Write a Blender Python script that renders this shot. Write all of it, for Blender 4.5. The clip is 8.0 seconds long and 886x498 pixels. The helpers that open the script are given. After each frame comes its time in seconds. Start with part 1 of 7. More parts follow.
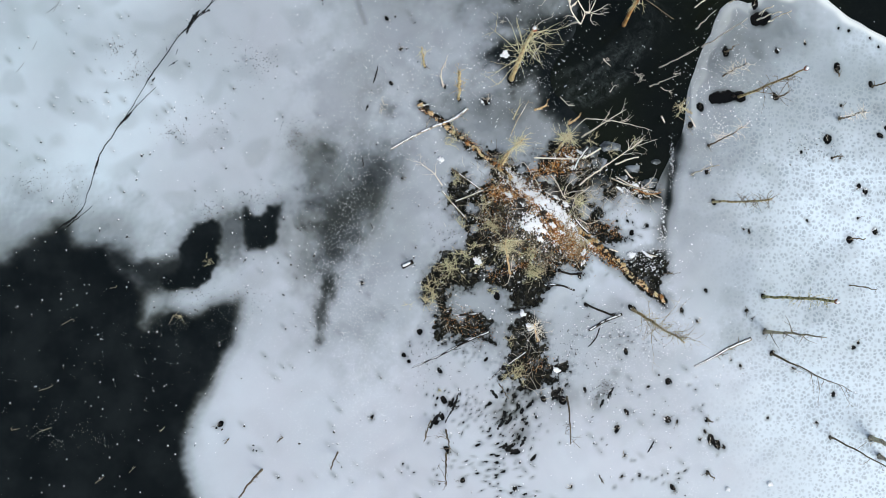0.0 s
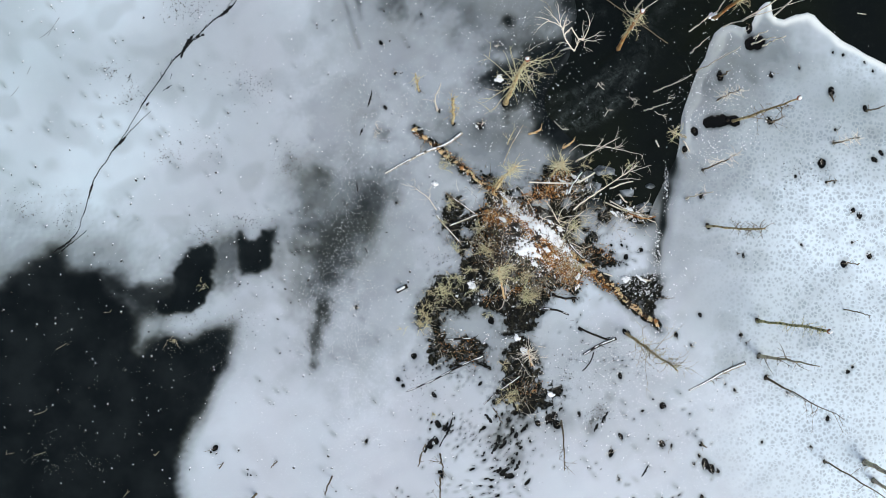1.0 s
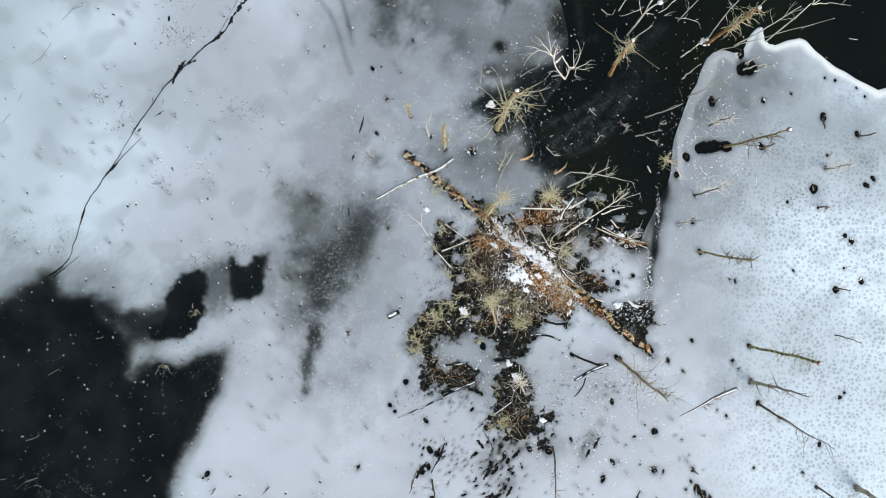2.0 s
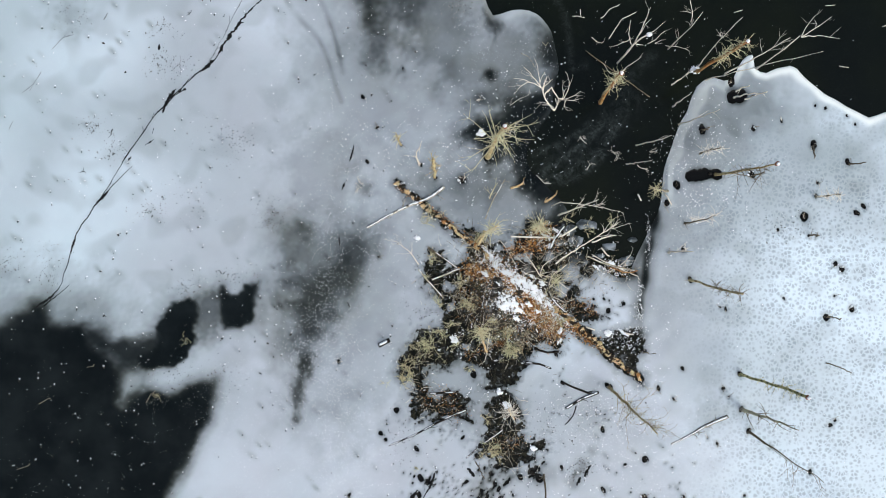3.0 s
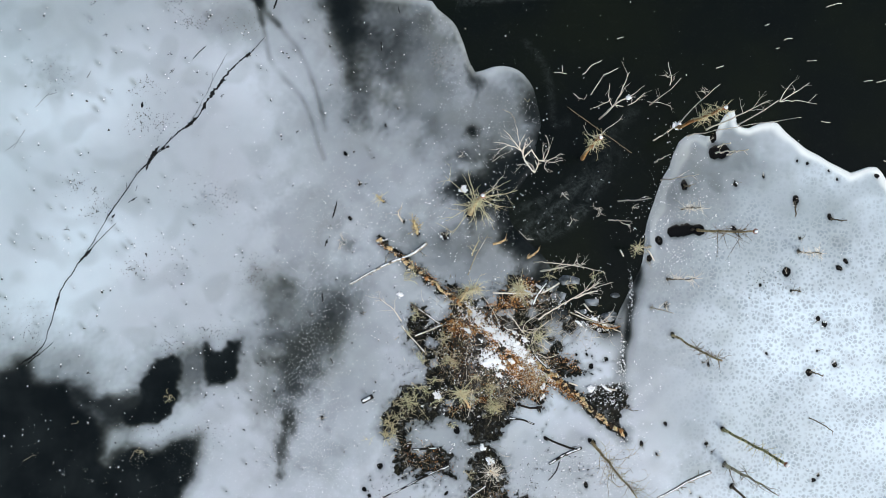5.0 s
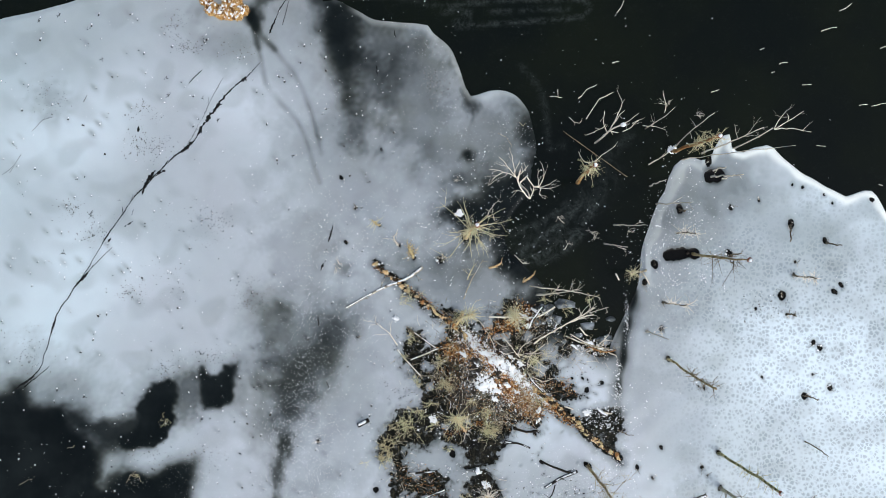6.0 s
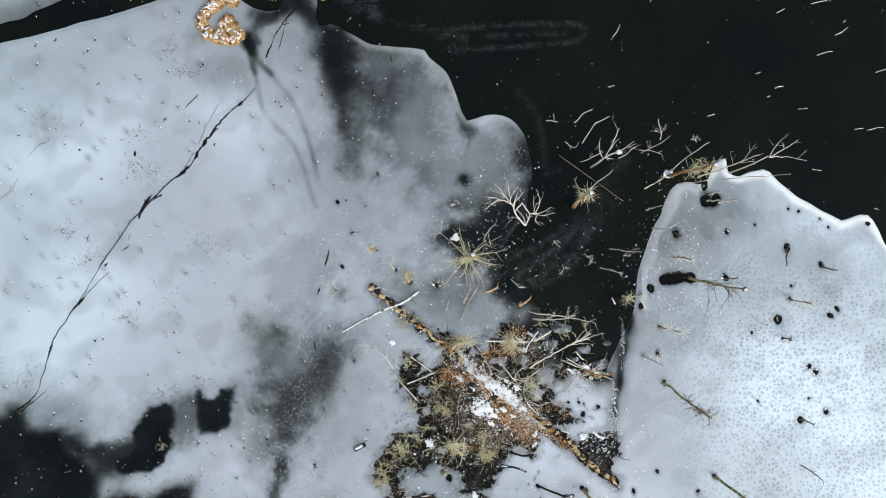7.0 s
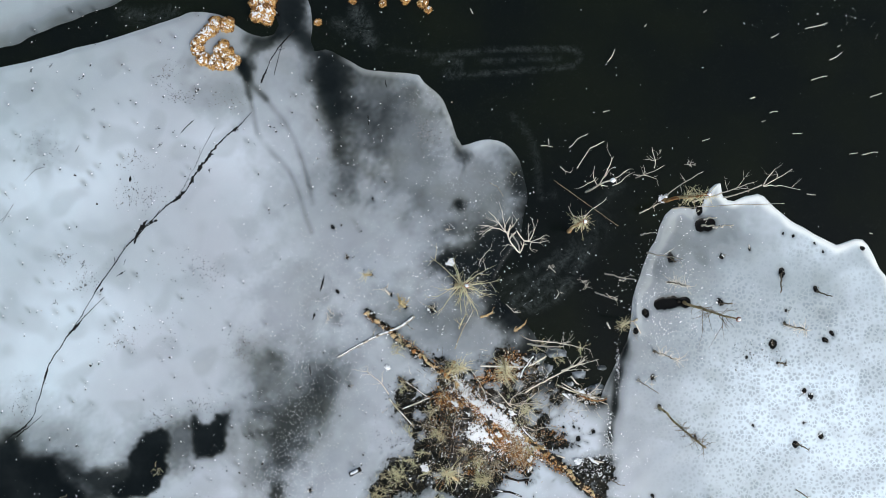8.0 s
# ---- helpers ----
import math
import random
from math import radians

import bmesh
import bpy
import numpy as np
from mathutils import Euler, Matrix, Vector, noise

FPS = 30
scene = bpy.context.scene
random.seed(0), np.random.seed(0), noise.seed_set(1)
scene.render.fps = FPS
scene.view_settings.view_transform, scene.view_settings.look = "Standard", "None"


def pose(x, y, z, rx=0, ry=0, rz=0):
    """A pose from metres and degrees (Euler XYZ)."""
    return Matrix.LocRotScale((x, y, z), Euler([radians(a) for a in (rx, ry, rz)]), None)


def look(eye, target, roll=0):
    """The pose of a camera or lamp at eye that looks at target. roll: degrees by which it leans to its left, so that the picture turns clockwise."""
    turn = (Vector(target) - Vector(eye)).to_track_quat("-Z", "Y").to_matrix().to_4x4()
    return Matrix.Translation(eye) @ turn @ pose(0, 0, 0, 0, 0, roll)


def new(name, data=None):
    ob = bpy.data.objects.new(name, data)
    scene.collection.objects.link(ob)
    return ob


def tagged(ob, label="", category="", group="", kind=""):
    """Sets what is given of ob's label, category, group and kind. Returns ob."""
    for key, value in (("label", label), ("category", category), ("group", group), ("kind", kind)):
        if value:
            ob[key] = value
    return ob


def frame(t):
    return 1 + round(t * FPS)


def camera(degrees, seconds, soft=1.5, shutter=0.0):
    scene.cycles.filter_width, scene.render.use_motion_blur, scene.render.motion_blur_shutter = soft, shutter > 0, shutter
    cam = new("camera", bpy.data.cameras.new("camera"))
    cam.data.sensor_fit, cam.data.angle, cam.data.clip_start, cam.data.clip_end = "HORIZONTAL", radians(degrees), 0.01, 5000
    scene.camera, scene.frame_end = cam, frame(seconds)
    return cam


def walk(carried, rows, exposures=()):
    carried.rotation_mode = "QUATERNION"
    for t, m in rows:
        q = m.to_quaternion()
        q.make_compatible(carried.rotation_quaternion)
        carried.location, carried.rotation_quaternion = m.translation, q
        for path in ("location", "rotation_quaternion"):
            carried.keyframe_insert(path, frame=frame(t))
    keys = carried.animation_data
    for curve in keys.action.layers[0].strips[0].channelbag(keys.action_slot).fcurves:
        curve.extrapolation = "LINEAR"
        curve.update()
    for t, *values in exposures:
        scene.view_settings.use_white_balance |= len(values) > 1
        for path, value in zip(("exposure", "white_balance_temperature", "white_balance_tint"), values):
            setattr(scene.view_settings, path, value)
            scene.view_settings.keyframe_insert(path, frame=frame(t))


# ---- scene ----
cam = camera(61.1, 8.0, soft=0.5)
METRES, EYE, TILT, LEAN, TURN = 10.0, 34.85, -90.0, 0.0, 0.0
ROWS = [
    (0.0, 0.0, 0.0, 0.0, 0.0, 0.0, 0.0),
    (0.5, 0.0125, -0.0005, 0.0566, 0.02, -0.02, -0.0),
    (1.0, 0.0284, -0.001, 0.1157, 0.03, -0.05, 0.01),
    (1.5, 0.0484, -0.0008, 0.1754, 0.06, -0.07, 0.02),
    (3.0, 0.1147, -0.0003, 0.3748, 0.09, -0.19, 0.11),
    (3.5, 0.1394, -0.0007, 0.4424, 0.14, -0.18, 0.17),
    (4.0, 0.1622, -0.0027, 0.5086, 0.17, -0.19, 0.21),
    (4.5, 0.1849, -0.0048, 0.5726, 0.19, -0.16, 0.26),
    (6.0, 0.2226, -0.0104, 0.735, 0.2, -0.01, 0.32),
    (6.5, 0.2314, -0.0127, 0.7917, 0.21, -0.02, 0.36),
    (7.0, 0.2412, -0.014, 0.849, 0.21, -0.03, 0.37),
    (7.5, 0.2517, -0.0157, 0.9039, 0.21, -0.01, 0.39),
    (8.0, 0.2647, -0.0174, 0.9617, 0.21, 0.02, 0.42),
]
EXPOSURE = 0.0
walk(cam, [(t, pose(0, 0, EYE, TILT, LEAN, TURN) @ pose(METRES * x, METRES * y, METRES * z, 90 + pitch, roll, yaw)) for t, x, y, z, yaw, pitch, roll in ROWS],
     exposures=[(0.0, EXPOSURE, 6200, 6), (8.0, EXPOSURE, 6200, 6)])

# ---- light: an overcast winter sky with a broad veiled sun ----
SUN_ELEVATION, SUN_AZIMUTH = 48.0, 140.0
world = bpy.data.worlds.new("overcast_sky")
scene.world = world
world.use_nodes = True
wn, wl = world.node_tree.nodes, world.node_tree.links
sky = wn.new("ShaderNodeTexSky")
sky.sky_type = "NISHITA"
sky.sun_disc = False
sky.sun_elevation, sky.sun_rotation = radians(SUN_ELEVATION), radians(SUN_AZIMUTH)
sky.air_density, sky.dust_density, sky.ozone_density = 1.0, 6.0, 1.0
veil = wn.new("ShaderNodeHueSaturation")
veil.inputs["Saturation"].default_value = 0.7
wl.new(sky.outputs["Color"], veil.inputs["Color"])
wl.new(veil.outputs["Color"], wn["Background"].inputs["Color"])
wn["Background"].inputs["Strength"].default_value = 0.15
sun = new("sun", bpy.data.lights.new("sun", "SUN"))
sun.data.energy, sun.data.angle, sun.data.color = 0.9, radians(40), (1.0, 0.98, 0.95)
az, el = radians(SUN_AZIMUTH), radians(SUN_ELEVATION)
sun.matrix_world = look((0, 0, 60), (-math.sin(az) * math.cos(el), -math.cos(az) * math.cos(el), 60 - math.sin(el)))


# ---- materials ----
class Nodes:
    """A principled material and short ways to add nodes to it."""

    def __init__(self, name, roughness=0.8, specular=0.3):
        self.mat = bpy.data.materials.new(name)
        self.mat.use_nodes = True
        self.tree = self.mat.node_tree
        self.bsdf = self.tree.nodes["Principled BSDF"]
        self.bsdf.inputs["Roughness"].default_value = roughness
        self.bsdf.inputs["Specular IOR Level"].default_value = specular
        self.pos = self.tree.nodes.new("ShaderNodeNewGeometry").outputs["Position"]

    def set(self, socket, value):
        if isinstance(value, (int, float)):
            socket.default_value = value
        elif isinstance(value, tuple):
            socket.default_value = (*value, 1.0) if len(socket.default_value) == 4 else value
        else:
            self.tree.links.new(value, socket)

    def noise(self, scale, detail=4.0, rough=0.55, vector=None, distortion=0.0):
        n = self.tree.nodes.new("ShaderNodeTexNoise")
        self.set(n.inputs["Vector"], self.pos if vector is None else vector)
        for key, v in (("Scale", scale), ("Detail", detail), ("Roughness", rough), ("Distortion", distortion)):
            n.inputs[key].default_value = v
        return n.outputs["Fac"]

    def math(self, op, a, b=0.0, c=0.0, clamp=False):
        n = self.tree.nodes.new("ShaderNodeMath")
        n.operation, n.use_clamp = op, clamp
        for socket, v in zip(n.inputs, (a, b, c)):
            self.set(socket, v)
        return n.outputs[0]

    def step(self, value, lo, hi, to_lo=0.0, to_hi=1.0):
        n = self.tree.nodes.new("ShaderNodeMapRange")
        n.interpolation_type = "SMOOTHSTEP"
        for socket, v in zip(n.inputs, (value, lo, hi, to_lo, to_hi)):
            self.set(socket, v)
        return n.outputs[0]

    def mix(self, fac, a, b):
        n = self.tree.nodes.new("ShaderNodeMix")
        n.data_type = "RGBA"
        self.set(n.inputs[0], fac)
        self.set(n.inputs[6], a)
        self.set(n.inputs[7], b)
        return n.outputs[2]

    def attr(self, name):
        n = self.tree.nodes.new("ShaderNodeAttribute")
        n.attribute_name = name
        return n.outputs["Fac"]

    def ramp(self, fac, stops):
        n = self.tree.nodes.new("ShaderNodeValToRGB")
        self.set(n.inputs[0], fac)
        els = n.color_ramp.elements
        while len(els) < len(stops):
            els.new(0.5)
        for e, (at, col) in zip(els, stops):
            e.position, e.color = at, (*col, 1.0)
        return n.outputs[0]

    def island(self):
        return self.tree.nodes.new("ShaderNodeNewGeometry").outputs["Random Per Island"]

    def each(self):
        return self.tree.nodes.new("ShaderNodeObjectInfo").outputs["Random"]

    def up(self):
        n = self.tree.nodes.new("ShaderNodeSeparateXYZ")
        self.set(n.inputs[0], self.tree.nodes.new("ShaderNodeNewGeometry").outputs["Normal"])
        return n.outputs[2]

    def bump(self, height, strength, distance):
        n = self.tree.nodes.new("ShaderNodeBump")
        n.inputs["Strength"].default_value, n.inputs["Distance"].default_value = strength, distance
        self.set(n.inputs["Height"], height)
        self.set(self.bsdf.inputs["Normal"], n.outputs[0])

    def colour(self, value):
        self.set(self.bsdf.inputs["Base Color"], value)
        return self.mat


def bark(name, light, dark, lichen=None, scale=14.0, snow=0.0):
    """Weathered bark or bare wood: two-scale mottling, lichen patches, a dusting of snow on what faces up."""
    m = Nodes(name, 0.85, 0.2)
    grain, patch = m.noise(scale, 6.0, 0.65), m.noise(2.3, 4.0)
    col = m.mix(m.step(grain, 0.36, 0.64), dark, light)
    if lichen:
        col = m.mix(m.step(patch, 0.45, 0.6), col, lichen)
    col = m.mix(m.math("MULTIPLY", m.each(), 0.18), col, dark)
    if snow:
        dust = m.math("MULTIPLY", m.step(m.noise(5.0, 5.0), 0.62 - snow * 0.3, 0.7 - snow * 0.3), m.step(m.up(), 0.35, 0.8))
        col = m.mix(dust, col, (0.85, 0.87, 0.9))
    m.bump(grain, 0.6, 0.02)
    return m.colour(col)


def make_ice():
    m = Nodes("lake_ice", 0.5, 0.35)
    gray, wet, hole, frost, rim, tone = (m.attr(k) for k in ("gray", "wet", "hole", "frost", "rim", "tone"))
    dust = m.attr("dust")
    cloud, mid, fine = m.noise(0.22, 5.0, 0.6), m.noise(2.6, 6.0, 0.62), m.noise(22.0, 5.0, 0.6)
    t = m.math("ADD", tone, m.math("MULTIPLY", m.math("SUBTRACT", cloud, 0.5), 0.65), clamp=True)
    col = m.mix(t, (0.488, 0.502, 0.572), (0.545, 0.68, 0.75))
    col = m.mix(m.step(fine, 0.52, 0.8, 0.0, 0.2), col, (0.85, 0.88, 0.92))
    # the frozen slush of the eastern floe: grey cells between white seams
    warp = m.tree.nodes.new("ShaderNodeVectorMath")
    warp.operation = "ADD"
    wn_ = m.tree.nodes.new("ShaderNodeTexNoise")
    m.set(wn_.inputs["Vector"], m.pos)
    wn_.inputs["Scale"].default_value = 7.0
    sc = m.tree.nodes.new("ShaderNodeVectorMath")
    sc.operation = "SCALE"
    sc.inputs["Scale"].default_value = 0.16
    m.set(sc.inputs[0], wn_.outputs["Color"])
    m.set(warp.inputs[0], m.pos)
    m.set(warp.inputs[1], sc.outputs[0])
    size = m.math("SUBTRACT", m.noise(0.5, 3.0), 0.5)
    dots, clumps = [], []
    for feature, scale, out in (("F1", 4.9, dots), ("DISTANCE_TO_EDGE", 1.5, clumps), ("DISTANCE_TO_EDGE", 4.9, dots)):
        vor = m.tree.nodes.new("ShaderNodeTexVoronoi")
        vor.feature, vor.voronoi_dimensions = feature, "2D"
        vor.inputs["Scale"].default_value = scale
        vor.inputs["Randomness"].default_value = 1.0
        m.set(vor.inputs["Vector"], warp.outputs[0])
        out.append(vor.outputs["Distance"])
    reach = m.math("ADD", 0.68, m.math("MULTIPLY", size, 0.9))
    blot = m.math("MULTIPLY", m.step(dots[0], reach, m.math("SUBTRACT", reach, 0.55)), m.step(dots[1], -0.03, 0.22))
    cell = m.math("MULTIPLY", blot, m.step(clumps[0], 0.0, 0.2, 0.25, 1.0))
    slush = m.mix(cell, (0.715, 0.825, 0.915), (0.41, 0.495, 0.575))
    col = m.mix(m.math("MULTIPLY", frost, 0.9), col, slush)
    # old frost strewn over the surface in fine grains
    grain = m.math("ADD", m.noise(11.0, 3.0, 0.6), m.math("MULTIPLY", m.math("SUBTRACT", m.noise(1.6, 3.0), 0.5), 0.3))
    rime = m.math("MULTIPLY", m.step(m.math("ADD", grain, m.math("MULTIPLY", dust, 0.16)), 0.68, 0.8), m.step(dust, 0.0, 0.3), clamp=True)
    # thin dark ice and wet edges
    drift = m.math("MULTIPLY", m.math("SUBTRACT", m.noise(0.5, 2.0, 0.4), 0.5), 0.45)
    drift = m.math("ADD", drift, m.math("MULTIPLY", m.math("SUBTRACT", m.noise(2.6, 3.0, 0.45, distortion=0.5), 0.5), 0.2))
    g = m.math("ADD", gray, m.math("MULTIPLY", m.math("MULTIPLY", gray, m.math("SUBTRACT", 1.0, gray)), drift), clamp=True)
    thin = m.math("POWER", g, 0.75)
    murk = m.mix(m.step(m.noise(0.35, 3.0), 0.42, 0.62), (0.085, 0.099, 0.103), (0.072, 0.082, 0.07))
    col = m.mix(m.math("MULTIPLY", thin, 1.08, clamp=True), col, murk)
    col = m.mix(m.step(thin, 0.6, 1.0), col, m.mix(m.step(m.noise(0.5, 4.0), 0.35, 0.7), (0.0042, 0.0064, 0.0074), (0.0105, 0.014, 0.0152)))
    col = m.mix(m.math("MULTIPLY", rime, 0.3), col, (0.84, 0.87, 0.92))
    col = m.mix(m.step(rim, 0.0, 1.0), col, (0.82, 0.87, 0.87))
    edge = m.math("ADD", m.math("ADD", wet, m.math("MULTIPLY", m.math("SUBTRACT", mid, 0.5), 0.72)), m.math("MULTIPLY", m.math("SUBTRACT", m.noise(9.0, 6.0, 0.75), 0.5), 0.5))
    pit = m.math("ADD", hole, m.math("MULTIPLY", m.math("SUBTRACT", m.noise(6.0, 4.0, 0.6), 0.5), 0.17))
    soak = m.math("MAXIMUM", m.step(edge, -0.08, 0.06), m.step(pit, -0.012, 0.03))
    slurry = m.mix(m.step(m.noise(5.0, 6.0, 0.7), 0.46, 0.66, 0.0, 0.9), (0.006, 0.0065, 0.0058), (0.032, 0.03, 0.02))
    slurry = m.mix(m.step(m.noise(3.1, 6.0, 0.72, distortion=0.4), 0.53, 0.7, 0.0, 0.62), slurry, (0.2, 0.22, 0.235))
    slurry = m.mix(m.step(pit, -0.012, 0.03), slurry, (0.005, 0.0055, 0.006))
    col = m.mix(soak, col, slurry)
    dark = m.math("MAXIMUM", thin, soak)
    m.set(m.bsdf.inputs["Specular IOR Level"], m.math("SUBTRACT", 0.3, m.math("MULTIPLY", dark, 0.23)))
    m.set(m.bsdf.inputs["Roughness"], m.math("SUBTRACT", 0.5, m.math("MULTIPLY", dark, 0.36)))
    m.bump(m.math("ADD", mid, m.math("MULTIPLY", fine, 0.4)), 0.25, 0.02)
    return m.colour(col)


def make_water():
    m = Nodes("lake_water", 0.06, 0.085)
    silt = m.attr("silt")
    swirl, grains = m.noise(1.7, 7.0, 0.7, distortion=1.6), m.noise(7.5, 5.0, 0.7)
    depth = m.mix(m.step(m.noise(0.14, 4.0), 0.35, 0.65), (0.0034, 0.0054, 0.0054), (0.0062, 0.0088, 0.0056))
    depth = m.mix(m.step(m.math("ADD", m.math("MULTIPLY", grains, 0.5), m.math("MULTIPLY", swirl, 0.5)), 0.5, 0.72, 0.0, 0.3), depth, (0.022, 0.027, 0.024))
    cloud = m.math("MULTIPLY", m.step(swirl, 0.34, 0.66), m.step(grains, 0.34, 0.62, 0.35, 1.0))
    col = m.mix(m.math("MULTIPLY", silt, cloud), depth, (0.085, 0.1, 0.1))
    m.bump(m.noise(1.2, 2.0), 0.06, 0.02)
    return m.colour(col)


def make_snow(name="snow"):
    m = Nodes(name, 0.6, 0.3)
    n = m.noise(30.0, 5.0)
    m.bump(n, 0.4, 0.02)
    return m.colour(m.mix(m.step(n, 0.4, 0.6), (0.84, 0.88, 0.92), (0.93, 0.94, 0.95)))


def make_rotten():
    """Rotten bark: near-black wet wood with orange and cream flakes still clinging."""
    m = Nodes("rotten_log_bark", 0.85, 0.2)
    a, b, c = m.noise(5.0, 5.0, 0.6), m.noise(7.0, 5.0, 0.6, distortion=0.6), m.noise(26.0, 4.0)
    col = m.mix(m.step(c, 0.35, 0.65), (0.008, 0.006, 0.005), (0.035, 0.024, 0.014))
    col = m.mix(m.step(a, 0.59, 0.65), col, (0.40, 0.20, 0.06))
    col = m.mix(m.step(b, 0.57, 0.62), col, (0.72, 0.58, 0.38))
    m.bump(c, 0.7, 0.02)
    return m.colour(col)


def make_peat():
    m = Nodes("peat", 0.75, 0.3)
    a, b, c = m.noise(2.2, 6.0, 0.65), m.noise(9.0, 6.0, 0.65), m.noise(0.8, 3.0)
    d = m.noise(1.9, 6.0, 0.72, distortion=0.5)
    col = m.mix(m.step(b, 0.42, 0.62), (0.005, 0.0045, 0.004), (0.032, 0.025, 0.017))
    col = m.mix(m.step(a, 0.6, 0.72), col, (0.08, 0.046, 0.02))
    col = m.mix(m.step(c, 0.5, 0.66, 0.0, 0.6), col, (0.055, 0.056, 0.028))
    col = m.mix(m.step(d, 0.5, 0.64, 0.0, 0.75), col, (0.20, 0.205, 0.205))
    col = m.mix(m.step(m.noise(16.0, 4.0, 0.7), 0.62, 0.7, 0.0, 0.75), col, (0.42, 0.36, 0.26))
    m.bump(b, 0.8, 0.06)
    return m.colour(col)


def scattered(name, stops, roughness=0.8):
    """A material whose loose pieces each take a colour of their own from the ramp."""
    m = Nodes(name, roughness, 0.25)
    col = m.ramp(m.island(), stops)
    return m.colour(m.mix(m.step(m.noise(20.0, 4.0), 0.4, 0.75, 0.0, 0.2), col, (0.03, 0.02, 0.012)))


ICE, WATER, SNOW, PEAT = make_ice(), make_water(), make_snow(), make_peat()
GREY_BARK = bark("grey_bark", (0.56, 0.50, 0.39), (0.14, 0.115, 0.08), (0.50, 0.47, 0.32), 20.0)
GOLD_BARK = bark("gold_lichen_bark", (0.72, 0.57, 0.30), (0.17, 0.11, 0.05), (0.62, 0.53, 0.30), 11.0)
RUST_BARK = bark("rust_bark", (0.50, 0.25, 0.09), (0.20, 0.08, 0.03), (0.48, 0.33, 0.15))
PALE_WOOD = bark("pale_bare_wood", (0.90, 0.86, 0.76), (0.68, 0.62, 0.52))
DARK_WOOD = bark("dark_wet_wood", (0.03, 0.026, 0.022), (0.008, 0.007, 0.006))
BROWN_TWIG = bark("brown_twig", (0.28, 0.23, 0.155), (0.08, 0.062, 0.045))
LICHEN_TWIG = bark("lichen_twig", (0.80, 0.73, 0.50), (0.46, 0.40, 0.23), (0.66, 0.66, 0.42))
CREAM_WOOD = bark("cream_rotten_wood", (0.84, 0.68, 0.42), (0.46, 0.28, 0.12))
ROTTEN_LOG = make_rotten()
HEARTWOOD = bark("red_heartwood", (0.42, 0.16, 0.08), (0.20, 0.06, 0.03))
BIRCH = bark("birch_bark", (0.62, 0.58, 0.50), (0.03, 0.028, 0.025), None, 7.0)
CRACK = bark("crack_melt", (0.010, 0.011, 0.012), (0.004, 0.0045, 0.005))
SCRATCH = bark("scratch", (0.30, 0.33, 0.36), (0.20, 0.22, 0.24))
MOSS_BARK = bark("mossy_bark", (0.66, 0.60, 0.30), (0.05, 0.06, 0.025), None, 9.0)
LITTER = scattered("leaf_litter", [(0.0, (0.04, 0.02, 0.01)), (0.22, (0.16, 0.06, 0.015)), (0.5, (0.42, 0.17, 0.04)), (0.75, (0.58, 0.30, 0.085)), (0.88, (0.72, 0.50, 0.24)), (1.0, (0.88, 0.80, 0.62))])
STRAW = scattered("straw", [(0.0, (0.12, 0.05, 0.012)), (0.3, (0.42, 0.21, 0.055)), (0.7, (0.70, 0.42, 0.14)), (1.0, (0.82, 0.66, 0.38))])
TWIGS = scattered("twig_litter", [(0.0, (0.03, 0.02, 0.014)), (0.3, (0.16, 0.12, 0.07)), (0.6, (0.42, 0.36, 0.24)), (1.0, (0.9, 0.86, 0.74))])
gs = Nodes("grey_speck", 0.8, 0.2)
GREY_SPECK = gs.colour(gs.ramp(gs.island(), [(0.0, (0.06, 0.062, 0.06)), (0.5, (0.15, 0.155, 0.155)), (1.0, (0.3, 0.31, 0.33))]))
PALE_SPECK = scattered("pale_speck", [(0.0, (0.10, 0.10, 0.08)), (0.5, (0.30, 0.29, 0.22)), (0.8, (0.55, 0.56, 0.55)), (1.0, (0.9, 0.92, 0.94))])
DARK_SPECK = scattered("dark_speck", [(0.0, (0.012, 0.012, 0.012)), (0.7, (0.025, 0.023, 0.02)), (1.0, (0.045, 0.04, 0.03))])


# ---- mesh helpers ----
rng = random.Random(7)


def ico(level):
    bm = bmesh.new()
    bmesh.ops.create_icosphere(bm, subdivisions=level, radius=1.0)
    v = np.array([p.co[:] for p in bm.verts])
    f = [[p.index for p in face.verts] for face in bm.faces]
    bm.free()
    return v, f


ICO = {1: ico(1), 2: ico(2), 3: ico(3)}


